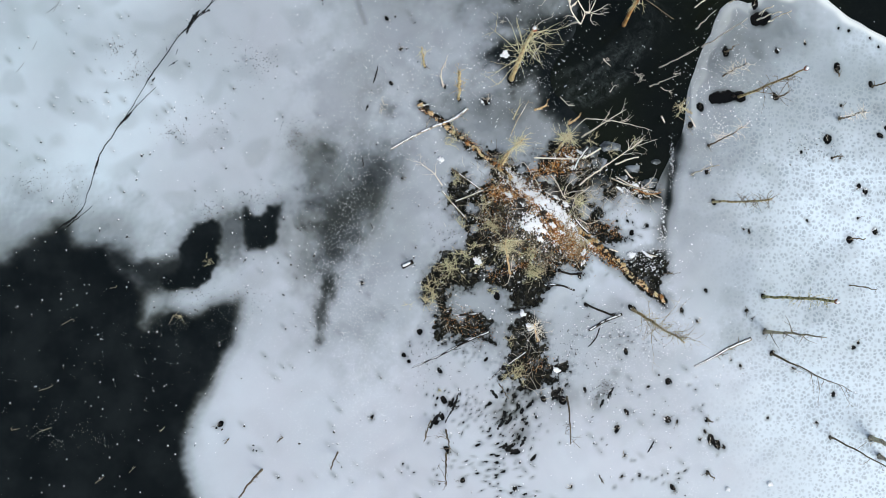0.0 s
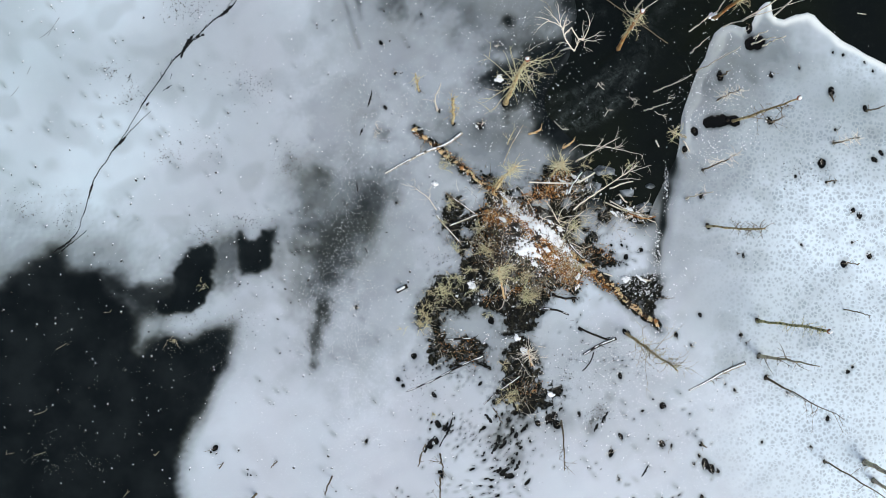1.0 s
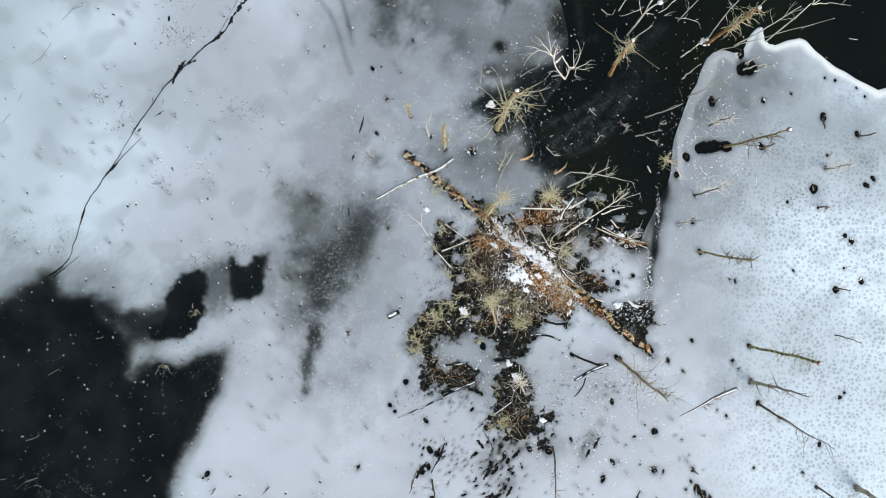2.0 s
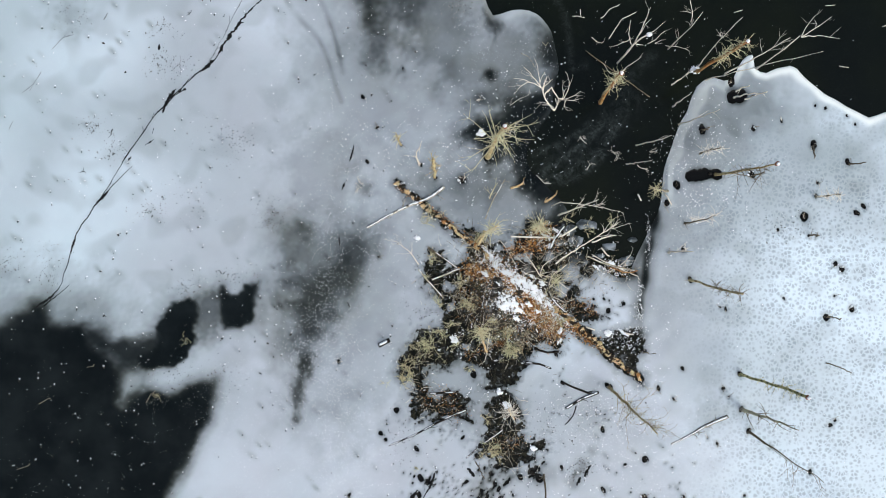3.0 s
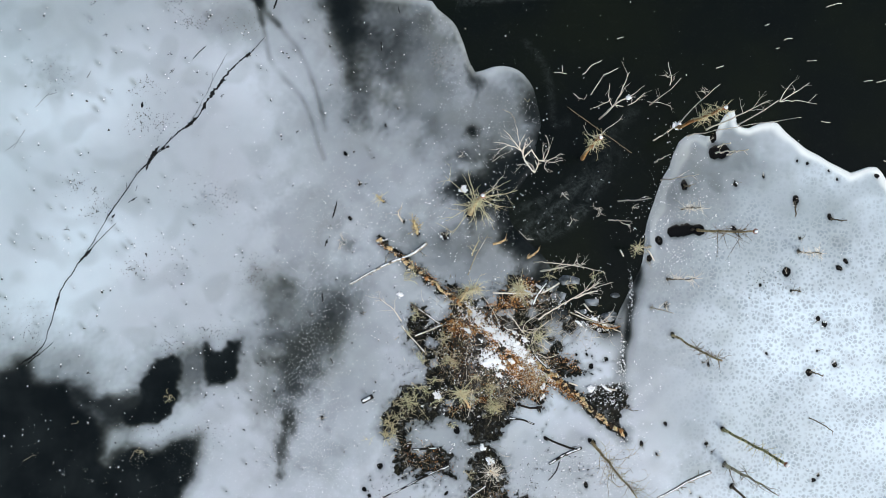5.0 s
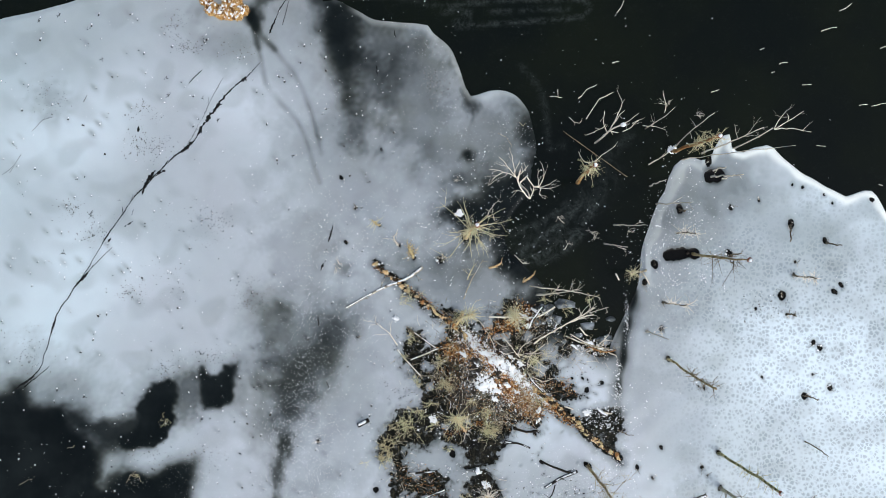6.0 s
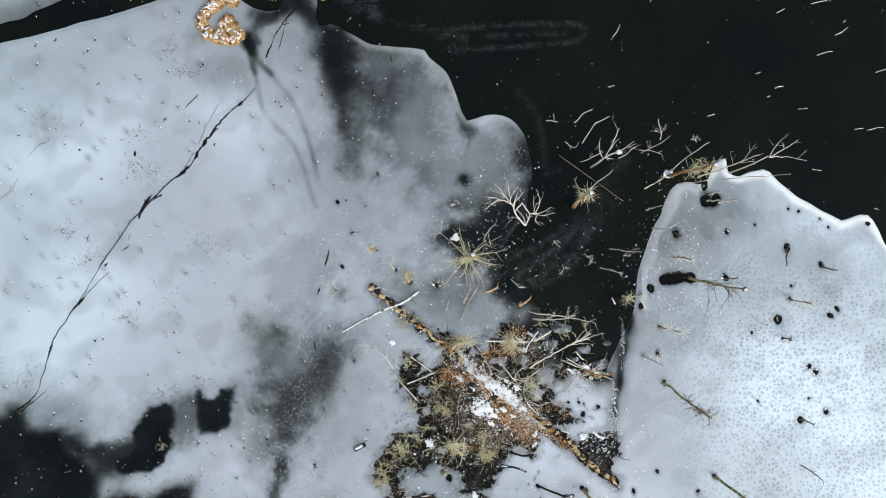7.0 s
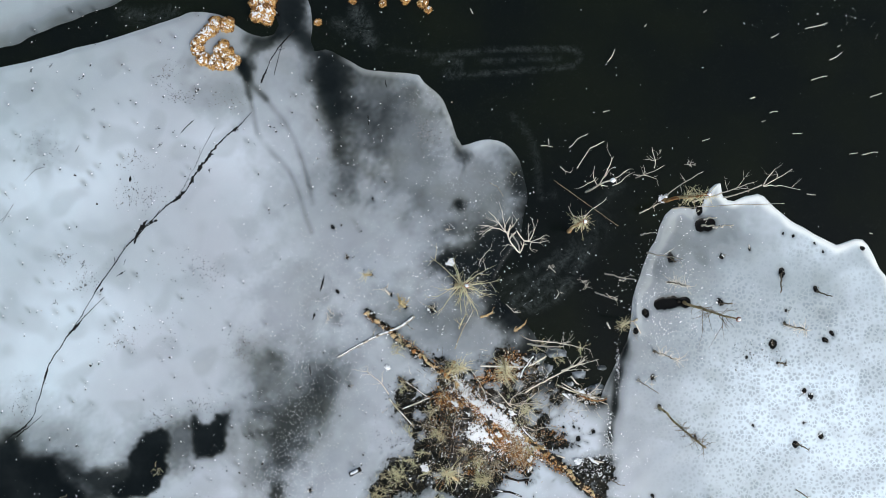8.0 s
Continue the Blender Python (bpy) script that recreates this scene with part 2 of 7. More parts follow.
class Geo:
    """Collects vertices and faces for one mesh."""

    def __init__(self):
        self.v, self.f = [], []

    def add(self, v, f):
        o = len(self.v)
        self.v.extend(tuple(map(float, p)) for p in v)
        self.f.extend([i + o for i in face] for face in f)

    def tube(self, pts, radii, sides=6, rough=0.0):
        pts = [Vector(p) for p in pts]
        rings, faces, n = [], [], len(pts)
        for i, p in enumerate(pts):
            d = (pts[min(i + 1, n - 1)] - pts[max(i - 1, 0)]).normalized()
            a = d.cross(Vector((0.31, 0.27, 0.91)) if abs(d.z) < 0.9 else Vector((1, 0.1, 0))).normalized()
            b = d.cross(a)
            for k in range(sides):
                w = 2 * math.pi * k / sides
                r = radii[i] * (1 + rough * (rng.random() - 0.5))
                rings.append(p + (a * math.cos(w) + b * math.sin(w)) * r)
        for i in range(n - 1):
            for k in range(sides):
                j = (k + 1) % sides
                faces.append([i * sides + k, i * sides + j, (i + 1) * sides + j, (i + 1) * sides + k])
        faces += [list(range(sides))[::-1], [(n - 1) * sides + k for k in range(sides)]]
        self.add(rings, faces)

    def blob(self, c, r, level=1, rough=0.25, spin=None):
        v, f = ICO[level]
        a = rng.random() * 6.283 if spin is None else spin
        off = Vector((rng.random() * 90, rng.random() * 90, rng.random() * 90))
        out = []
        for p in v:
            s = 1 + rough * 2 * noise.noise(Vector(p) * 1.7 + off)
            x, y, z = p[0] * r[0] * s, p[1] * r[1] * s, p[2] * r[2] * s
            out.append((c[0] + x * math.cos(a) - y * math.sin(a), c[1] + x * math.sin(a) + y * math.cos(a), c[2] + z))
        self.add(out, f)

    def mesh(self, name, material, smooth=True):
        me = bpy.data.meshes.new(name)
        me.from_pydata(self.v, [], self.f)
        me.materials.append(material)
        if smooth:
            me.polygons.foreach_set("use_smooth", [True] * len(me.polygons))
        me.update()
        return me


def part(name, geo, material, parent, label="", smooth=True):
    """One mesh object under a thing or a part."""
    ob = new(name, geo.mesh(name, material, smooth))
    ob.parent = parent
    return tagged(ob, label)


def thing(name, at, label, category, group=""):
    """An Empty at the base of a thing, to parent its parts."""
    ob = new(name)
    ob.location = at
    ob.empty_display_size = 0.2
    return tagged(ob, label, category, group)


def single(name, geo, material, at, label, category, group="", kind="", smooth=True):
    """A thing of one mesh, its geometry given round its own base."""
    ob = new(name, geo.mesh(name, material, smooth))
    ob.location = at
    return tagged(ob, label, category, group, kind)


def spline(pts, step=0.25, closed=False):
    """Points along a Catmull-Rom curve through pts."""
    p = [np.array(q, float) for q in pts]
    n, out = len(p), []
    for i in range(n if closed else n - 1):
        a, b, c, d = (p[(i + k) % n] if closed else p[min(max(i + k, 0), n - 1)] for k in (-1, 0, 1, 2))
        m = max(1, int(np.linalg.norm((c - b)[:2]) / step))
        for j in range(m):
            t = j / m
            out.append(0.5 * (2 * b + (c - a) * t + (2 * a - 5 * b + 4 * c - d) * t * t + (3 * b - a - 3 * c + d) * t ** 3))
    if not closed:
        out.append(p[-1])
    return np.array(out)


def signed(px, py, poly):
    """Distance to a closed outline, positive inside."""
    poly = np.asarray(poly, float)
    best, inside = np.full(px.shape, 1e9), np.zeros(px.shape, bool)
    for (ax, ay), (bx, by) in zip(poly, np.roll(poly, -1, 0)):
        dx, dy = bx - ax, by - ay
        t = np.clip(((px - ax) * dx + (py - ay) * dy) / max(dx * dx + dy * dy, 1e-12), 0, 1)
        best = np.minimum(best, (px - ax - t * dx) ** 2 + (py - ay - t * dy) ** 2)
        if ay != by:
            inside ^= ((ay > py) != (by > py)) & (px < dx * (py - ay) / dy + ax)
    return np.where(inside, 1.0, -1.0) * np.sqrt(best)


def along(px, py, line):
    """Distance to an open line."""
    best = np.full(px.shape, 1e9)
    for (ax, ay), (bx, by) in zip(line[:-1], line[1:]):
        dx, dy = bx - ax, by - ay
        t = np.clip(((px - ax) * dx + (py - ay) * dy) / max(dx * dx + dy * dy, 1e-12), 0, 1)
        best = np.minimum(best, (px - ax - t * dx) ** 2 + (py - ay - t * dy) ** 2)
    return np.sqrt(best)


def smooth01(x):
    x = np.clip(x, 0, 1)
    return x * x * (3 - 2 * x)


def wavy(px, py, scale, seed):
    """Cheap smooth noise on arrays, about -1 to 1: sines in turned directions."""
    r = np.random.RandomState(seed)
    s = np.zeros(px.shape)
    for k in range(7):
        a, f, q = r.rand() * 6.283, scale * (0.6 + 1.6 * r.rand()), r.rand() * 6.283
        s += np.sin((px * math.cos(a) + py * math.sin(a)) * f * 6.283 + q + 1.3 * np.sin((py * math.cos(a) - px * math.sin(a)) * f * 4.1 + q * 2))
    return s / 3.2


# ---- the shape of the ice ----
# open water's edge against the ice, from the north-western channel round to the eastern floe
SHORE_NW = [(-36.74, 13.92), (-26.1, 16.35), (-18.14, 18.21), (-15.49, 18.88), (-12.83, 19.59), (-10.18, 20.39), (-9.12, 20.78), (-7.8, 20.63), (-7.01, 20.13), (-6.49, 19.75),
    (-5.83, 19.59), (-5.3, 19.72), (-5.05, 20.1), (-5.2, 20.5), (-5.15, 21.0), (-4.9, 21.6), (-4.2, 21.7), (-3.7, 21.3), (-3.55, 20.6), (-3.5, 19.9), (-3.6, 19.4), (-3.43, 18.88),
    (-2.93, 18.98)]
SHORE_N = [(-2.27, 18.71), (-1.61, 18.34), (-0.95, 18.04), (0.1, 17.88), (1.02, 17.82), (1.47, 17.73), (1.68, 17.36), (2.15, 17.04), (2.6, 16.56), (2.91, 15.85),
    (3.06, 15.32), (3.19, 14.85), (3.42, 14.47), (4.3, 14.65), (5.09, 14.67), (5.74, 14.32), (6.13, 13.71), (6.31, 12.84), (6.49, 12), (6.25, 11.08)]
SHORE_BAY = [(6.15, 10.1), (5.76, 9.44), (5.23, 8.66), (4.97, 7.87), (5.23, 7.08), (5.62, 6.82), (6.14, 6.34), (6.61, 5.82), (6.93, 5.24), (7.19, 4.71),
    (7.18, 4.08), (7.39, 3.66), (7.71, 3.32), (8.36, 2.87), (8.81, 2.48), (9.59, 2.29), (9.91, 2.92), (10.38, 3.91), (10.75, 4.65)]
SHORE_E = [(11.16, 5.64), (11.27, 6.56), (11.38, 7.43), (11.84, 8.8), (12.16, 9.58), (12.45, 9.98), (12.64, 10.63), (12.86, 11.16), (13.23, 11.47), (13.7, 11.52),
    (14.15, 11.39), (14.54, 11.46), (14.78, 12.01), (15, 12.38), (15.23, 12.56), (15.47, 12.59), (15.57, 12.06)]
SHORE_NE = [(15.78, 11.85), (16.07, 11.74), (16.65, 12), (17.18, 12.08), (17.49, 11.92), (17.83, 11.54), (18.48, 10.99), (19.27, 10.53), (20.05, 10.05), (20.84, 9.68),
    (21.36, 9.83), (22.02, 9.93), (22.46, 9.33), (23.14, 8.19), (25.01, 6.07), (34.41, 1.01)]
SHORE = list(map(tuple, spline(SHORE_NW + SHORE_N + SHORE_BAY + SHORE_E + SHORE_NE, 0.3)))
NORTH_FLOE = [(-36.74, 14.71), (-26.1, 17.27), (-18.13, 19.16), (-16.8, 19.65), (-15.48, 20.17), (-14.15, 20.69), (-12.82, 21.15), (-11.76, 21.91), (-10.16, 23.74), (-9.34, 26.64)]
OPEN_WATER = SHORE + [(480.0, 60.0), (480.0, 480.0), (-480.0, 480.0), (-480.0, -10.0)]
FLOE_LINE = list(map(tuple, spline(NORTH_FLOE, 0.4))) + [(-4.0, 480.0), (-480.0, 480.0), (-480.0, -4.0)]

# dark thin ice, each shape with its softness and depth
POOL = [(-44.18, -3.12), (-23.19, -1.29), (-20.57, -0.81), (-19.52, -0.13), (-18.68, 0.31), (-18.1, 0.66), (-17.92, 1.05), (-17.53, 0.94), (-17.21, 0.13), (-16.63, -0.03),
    (-15.72, 0.03), (-15.19, -0.97), (-14.27, -1.5), (-14.01, -2.34), (-14.12, -3.44), (-13.8, -3.7), (-13.22, -3.17), (-12.57, -2.81), (-11.65, -3.02), (-10.86, -2.81),
    (-10.07, -2.49), (-9.55, -2.54)]
POOL_S = [(-9.55, -3.25), (-9.81, -4.17), (-10.34, -5.22), (-11.02, -6.53), (-11.7, -7.84), (-12.07, -9.16), (-11.91, -10.47), (-11.44, -12.04), (-11.12, -14.67), (-12.17, -27.78),
    (-44.18, -30.41)]
HOLE_A = [(-11.44, 1.13), (-10.44, 1.29), (-10.44, -0.24), (-10.97, -1.5), (-11.75, -1.92), (-12.8, -1.86), (-12.96, -1.44), (-12.23, -0.97), (-12.12, 0.03)]
HOLE_B = [(-9.13, 1.92), (-8.71, 1.44), (-8.4, 1.55), (-8.13, 2.02), (-7.48, 2.1), (-7.66, 1.21), (-7.69, 0.29), (-8.24, -0.03), (-9.03, -0.08), (-9.24, 0.76)]
GRAY_MID = [(-6.52, 5.13), (-5.6, 5.31), (-4.29, 4.95), (-3.38, 4.79), (-1.99, 4.21), (-2.25, 3.38), (-3.04, 1.86), (-3.72, 0.55), (-4.5, -0.5), (-5.03, -1.33), (-5.39, -2.46), (-5.71, -1.54), (-5.81, 0.03), (-5.97, 1.33), (-6.39, 2.64), (-6.73, 3.95)]
GRAY_CORE = [(-3.46, 4.79), (-2.46, 4.63), (-1.83, 4.08), (-2.04, 3.48), (-2.51, 2.77), (-3.25, 1.91), (-3.64, 2.38), (-3.77, 3.17), (-3.77, 3.95)]
HEAP_S = [(-1.15, -2.6), (5.67, -2.34), (10.91, -3.91), (10.13, -8.37), (3.04, -7.32), (-1.15, -7.32)]
GRAY_TAIL = [(-5.71, -0.97), (-5.03, -1.23), (-5.13, -2.07), (-5.26, -2.8), (-5.5, -3.64), (-5.76, -4.63), (-5.97, -4.03), (-5.97, -3.12), (-5.84, -2.33)]
GRAY_TOP = [(-6.26, 8.4), (-4.55, 8.93), (-3.12, 8.66), (-3.25, 6.57), (-3.77, 5.39), (-5.08, 5.65), (-6.12, 6.83)]
GRAY_NORTH = [(-4.36, 21.85), (-3.32, 19.73), (-2.27, 18.79), (0.1, 17.59), (1.41, 17.05), (0.35, 15.74), (-0.72, 13.9), (-2.05, 12.2), (-3.36, 13.39), (-4.13, 17.36)]
FINGER = [(-5.91, 19.43), (-5.43, 20.01), (-5.16, 20.66), (-4.89, 21.98), (-3.83, 21.97), (-3.79, 20.26), (-3.53, 19.07), (-4.38, 19.26), (-5.17, 19.32)]
WEDGE_E = [(-2.08, 18.1), (-1.49, 16.51), (0.22, 16.11), (-0.05, 14.93), (-1.11, 13.62), (-1.59, 12.3), (-2.17, 12.57), (-2.1, 15.2)]
WEDGE = [(-3.96, 19.74), (-3.17, 19.42), (-2.13, 18.41), (-2.03, 17.31), (-2.15, 15.99), (-2.54, 15.73), (-2.94, 16.13), (-3.19, 16.66), (-3.4, 17.58), (-3.57, 18.77)]
TREE_DARK = [(1.75, 9.26), (2.41, 9.64), (3.46, 9.43), (4.25, 9.89), (5.7, 10.28), (5.69, 8.83), (5.81, 6.99), (5.15, 6.47), (4.37, 8.05), (3.58, 7.53), (2.79, 8.2), (2.27, 8.59)]
BAY_DARK = [(3.74, 10.83), (5.59, 11.08), (6.38, 12), (7.17, 10.68), (6.87, 6.46), (5.29, 6.47), (4.25, 8.06), (2.93, 8.07), (2.14, 8.87), (2.67, 9.26)]
LANE = [(-5.09, 12.62), (2.52, 12.62), (1.99, 9.21), (-0.63, 6.32), (-2.2, 4.75), (-5.88, 5.01), (-6.27, 8.42)]
LANE_N = [(-6.23, 18.17), (-3.35, 14.98), (-1.26, 12.59), (2.94, 10.18), (2.4, 7.55), (-1.83, 7.05), (-3.93, 8.65), (-5.74, 13.41)]
HEAP_SIDE = [(-2.47, 5.01), (1.99, 7.11), (5.67, 6.85), (1.99, 3.7), (0.42, 1.08), (-1.15, -3.12), (-3.78, -5.22), (-4.3, -1.02)]
BAY_LOW = [(4.12, 9.63), (5.83, 10.15), (6.34, 8.04), (5.8, 5.67), (5.15, 6.47), (4.63, 7.52)]
FLOE_NW = [(12.54, 11.25), (16.08, 11.49), (16.33, 9.52), (12.92, 8.49), (11.34, 6.92), (11.03, 7.97)]
CAPE_GRAY = [(3.11, 14.27), (5.09, 14.51), (6.39, 13.32), (6.51, 11.47), (4.52, 9.9), (2.68, 9.65), (1.37, 10.72), (-0.21, 12.05), (-1.25, 13.9), (-1.76, 16.55),
    (-2.27, 18.66), (1.42, 17.71), (2.99, 15.98)]
BAY_HAZE = [(-0.1, 7.63), (4.62, 7.63), (6.72, 6.59), (6.98, 4.22), (3.83, 3.96), (1.99, 4.75), (0.16, 5.8)]
FLOE_HAZE = [(11.57, 10.91), (14.32, 11.05), (16.16, 11.31), (18.79, 9.73), (20.57, 8.16), (20.57, 4.75), (16.69, 4.49), (12.49, 3.7), (11.05, 4.75), (10.91, 6.85)]
NORTH_MID = [(-7.68, 19.23), (-6.49, 19.49), (-3.32, 19.46), (1.42, 17.58), (2.99, 15.85), (3.37, 14.34), (5.61, 14.38), (6.26, 12.53), (4.55, 12.8), (1.39, 14.15),
    (-2.32, 12.33), (-5.21, 13.14), (-6.78, 15.53)]
HEAP_SW = [(-0.63, -1.55), (3.57, -1.55), (4.62, -3.12), (4.09, -5.22), (2.52, -5.22), (1.99, -4.43), (-0.37, -4.43)]
FLOE_W = [(11.12, 5.22), (12.44, 8.63), (15.06, 9.93), (15.84, 6.52), (13.74, 3.9), (12.16, 1.81), (11.11, -0.29), (10.19, -0.29)]
BRIDGE = [(-15.58, 0.03), (-14.27, -0.29), (-12.96, -0.37), (-11.78, 0.29), (-11.91, -1.15), (-12.57, -1.94), (-14.01, -1.68), (-15.06, -1.02)]
PENINSULA = [(-14.12, -1.55), (-12.7, -1.68), (-12.7, -2.81), (-13.7, -3.65), (-14.17, -3.38)]
BETWEEN = [(-10.47, 1.47), (-9.03, 1.86), (-9.03, 0.03), (-10.34, -0.76)]
WEDGE_LOW = [(-3.04, 16.26), (-2.04, 16.52), (-2.0, 14.41), (-1.86, 12.31), (-2.18, 11.78), (-2.48, 13.36), (-2.73, 14.68)]
WEDGE_MID = [(-3.39, 18.11), (-1.98, 17.96), (-1.83, 16.25), (-2.0, 14.15), (-2.37, 13.89), (-2.73, 14.94), (-3.09, 16.26)]
GRAY_HAZE = [(-7.43, 4.87), (-5.86, 5.79), (-3.77, 5.65), (-1.68, 4.48), (-1.54, 2.91), (-2.46, 1.07), (-3.77, -0.76), (-4.82, -3.12), (-5.6, -4.69), (-6.39, -3.12), (-6.91, -1.54), (-7.43, 0.29), (-7.17, 2.64)]
WEST_HAZE = [(-24.71, 1.6), (-20.52, 1.86), (-18.17, 2.38), (-15.29, 1.86), (-13.72, 0.55), (-13.98, -1.02), (-17.38, -0.76), (-20.52, -1.54), (-24.71, -2.07)]
GRAY_BELLY = [(-5.86, 2.77), (-4.82, 2.51), (-3.51, 2.91), (-3.04, 2.38), (-3.77, 0.94), (-4.66, -0.29), (-5.21, -0.76), (-5.55, 0.29), (-5.71, 1.6)]
GRAY_LOBE = [(-7.3, 2.12), (-6.39, 2.51), (-5.81, 1.6), (-5.71, 0.03), (-5.86, -1.54), (-6.65, -1.54), (-7.04, 0.03)]
GRAY_EDGE = [(-6.73, 4.69), (-6.18, 5.05), (-5.97, 4.34), (-6.18, 3.43), (-6.65, 3.69)]
TOP_LANE = [(-5.08, 12.59), (-2.2, 13.11), (-0.63, 11.02), (-1.02, 8.93), (-2.46, 8.4), (-3.51, 7.62), (-4.16, 9.19)]
GREEN_A = [(-1.99, 16.39), (-1.09, 16.51), (-0.78, 15.72), (-1.49, 15.33), (-1.99, 15.6)]
SHORE_DARK = [(1.68, 17.67), (2.47, 17.27), (3.25, 16.22), (3.53, 14.77), (3.42, 14.32), (3.89, 13.84), (3.49, 13.32), (3.02, 14.32), (2.85, 15.56), (2.46, 16.48), (1.81, 17.28)]
CAPE_TIP = [(5.74, 14.62), (6.31, 14.09), (6.57, 13.04), (6.5, 11.98), (5.85, 12.12), (5.73, 13.3)]
LAGOON = [(-6.32, 21.55), (-6.01, 20.49), (-5.54, 19.83), (-4.75, 19.83), (-3.96, 20.08), (-3.56, 21.13), (-3.68, 21.79)]
SEDGE_ROOT = [(-7.0, 18.66), (-6.33, 19.31), (-5.54, 19.7), (-4.75, 19.83), (-5.54, 19.04), (-6.21, 18.52), (-6.34, 17.6), (-6.74, 17.6)]
NW_SHADE = [(-9.24, 17.36), (-6.87, 17.87), (-6.62, 16.02), (-7.94, 15.77), (-9.12, 16.31)]

# debris-stained wet ground round the brush heap
WET_HEAP = [(2.05, 4.7), (3.04, 4.09), (4.09, 4.09), (5.27, 5.01), (6.45, 4.7), (7.29, 3.96), (6.98, 2.91), (7.9, 2.65), (7.24, 1.81), (7.63, 1.08),
    (8.55, 0.42), (7.29, 0.24), (6.72, -0.29), (6.45, -1.02), (5.88, -0.76), (5.27, -0.97), (4.93, -1.68), (4.36, -2.6), (3.17, -2.81), (3.04, -2.07),
    (2.52, -1.68), (1.73, -1.34)]
WET_HEAP_W = [(1.34, -1.86), (0.42, -1.81), (0.1, -2.6), (-0.31, -3.65), (-0.16, -2.6), (-0.37, -1.55), (-0.05, -0.37), (0.81, -0.18), (1.1, 0.42), (0.81, 1.34),
    (0.16, 2.39), (0.42, 3.23), (0.89, 3.7), (1.26, 2.91), (1.86, 2.91), (2.31, 3.7)]
WET_SOUTH = [(3.17, -3.52), (3.96, -2.99), (4.75, -3.91), (4.49, -5.22), (5.67, -5.17), (5.77, -5.61), (5.09, -5.96), (4.36, -6.59), (3.83, -6.53), (3.17, -5.8),
    (2.65, -5.61), (3.17, -4.7)]
WET_SW = [(-0.24, -3.12), (0.42, -3.38), (1.21, -3.12), (1.99, -3.17), (2.2, -4.17), (1.73, -4.3), (1.34, -3.91), (0.55, -4.43), (0.16, -3.96), (-0.31, -3.91)]
WET_EAST = [(7.45, 2.91), (8.08, 3.23), (8.08, 2.39), (7.71, 1.92), (7.29, 2.13)]
WET_WEST = [(-0.71, -1.09), (-0.05, -0.25), (0.87, -0.05), (1.66, -0.52), (1.92, -1.31), (1.13, -1.83), (0.47, -1.57), (0.07, -2.36), (0.39, -3.01), (0.91, -3.67),
    (0.28, -3.88), (-0.14, -3.01), (-0.35, -2.25), (-0.72, -2.49), (-0.98, -1.83)]
WET_BAR = [(8.24, -0.76), (8.95, -0.29), (10.18, -0.1), (10.28, -1.42), (9.6, -1.76), (8.82, -1.29)]
DRY_ICE = [(*c, r) for c, r in (((4.85, 3.2), 0.28), ((4.51, 5.22), 0.35), ((7.05, 2.54), 0.5), ((7.44, 3.4), 0.3), ((3.69, 3.68), 0.2), ((7.7, 1.96), 0.4), ((0.94, 3.84), 0.3), ((4.04, 4.72), 0.2), ((6, 3.27), 0.2), ((1.4, 1.85), 0.25), ((2.2, 3.94), 0.2), ((4.75, 3.0), 0.42), ((4.2, 3.95), 0.3), ((6.6, 1.75), 0.3), ((7.7, 3.3), 0.3), ((7.2, 3.75), 0.28), ((3.2, -0.6), 0.16), ((2.1, -0.95), 0.2), ((6.9, 0.5), 0.18), ((1.45, 0.9), 0.18))]
HEAP_LINES = [[(-1.02, 6.64), (0.42, 5.48), (1.99, 4.09)], [(7.24, 0.03), (8.55, -1.02), (10.18, -2.39)], [(7.77, 3.23), (8.82, 2.78), (9.81, 2.39)]]

# melt holes round stubs and stems (x, y, radius)
HOLES_FLOE = [(13.12, 9.1, 0.24), (14.48, 11.36, 0.24), (14.69, 10.73, 0.37), (14.95, 10.78, 0.31), (15.43, 9.16, 0.16), (16.79, 9.52, 0.10), (18.26, 8.42, 0.24), (19.83, 7.63, 0.18), (15.37, 7.06, 0.21), (13.77, 7.06, 0.34),
    (12.52, 6.98, 0.33), (12.75, 7.03, 0.35), (13.0, 7.06, 0.34), (13.22, 7.1, 0.35), (13.48, 7.1, 0.24), (11.91, 6.59, 0.24), (11.49, 5.75, 0.21), (18.44, 6.64, 0.10), (18.37, 6.06, 0.13), (17.84, 5.09, 0.26), (18.05, 4.22, 0.10), (18.39, 4.2, 0.08), (16.58, 4.46, 0.10),
    (12.23, 3.57, 0.16), (11.57, 3.46, 0.10), (14.19, 0.81, 0.13), (13.93, 0.89, 0.08), (16.87, 1.31, 0.10)]
HOLES_EAST = [(19.55, 2.65, 0.18), (19.26, 2.89, 0.16), (19.23, 1.42, 0.08), (20.02, 0.81, 0.18), (18.84, 0.45, 0.21), (20.23, 5.27, 0.18), (20.57, 5.59, 0.16), (12.3, 4.8, 0.10), (12.54, 2.2, 0.16), (14.85, -2.2, 0.16),
    (12.17, -1.94, 0.13), (11.05, -2.86, 0.16), (14.06, -2.86, 0.13), (11.75, -3.33, 0.10), (14.32, -3.23, 0.08), (14.9, -3.86, 0.16), (15.24, -4.8, 0.16), (16.21, -5.54, 0.10), (19, -4.57, 0.13), (19.23, -4.33, 0.10),
    (18.08, -6.74, 0.16), (15.03, -7.84, 0.10), (17.34, -8.05, 0.10)]
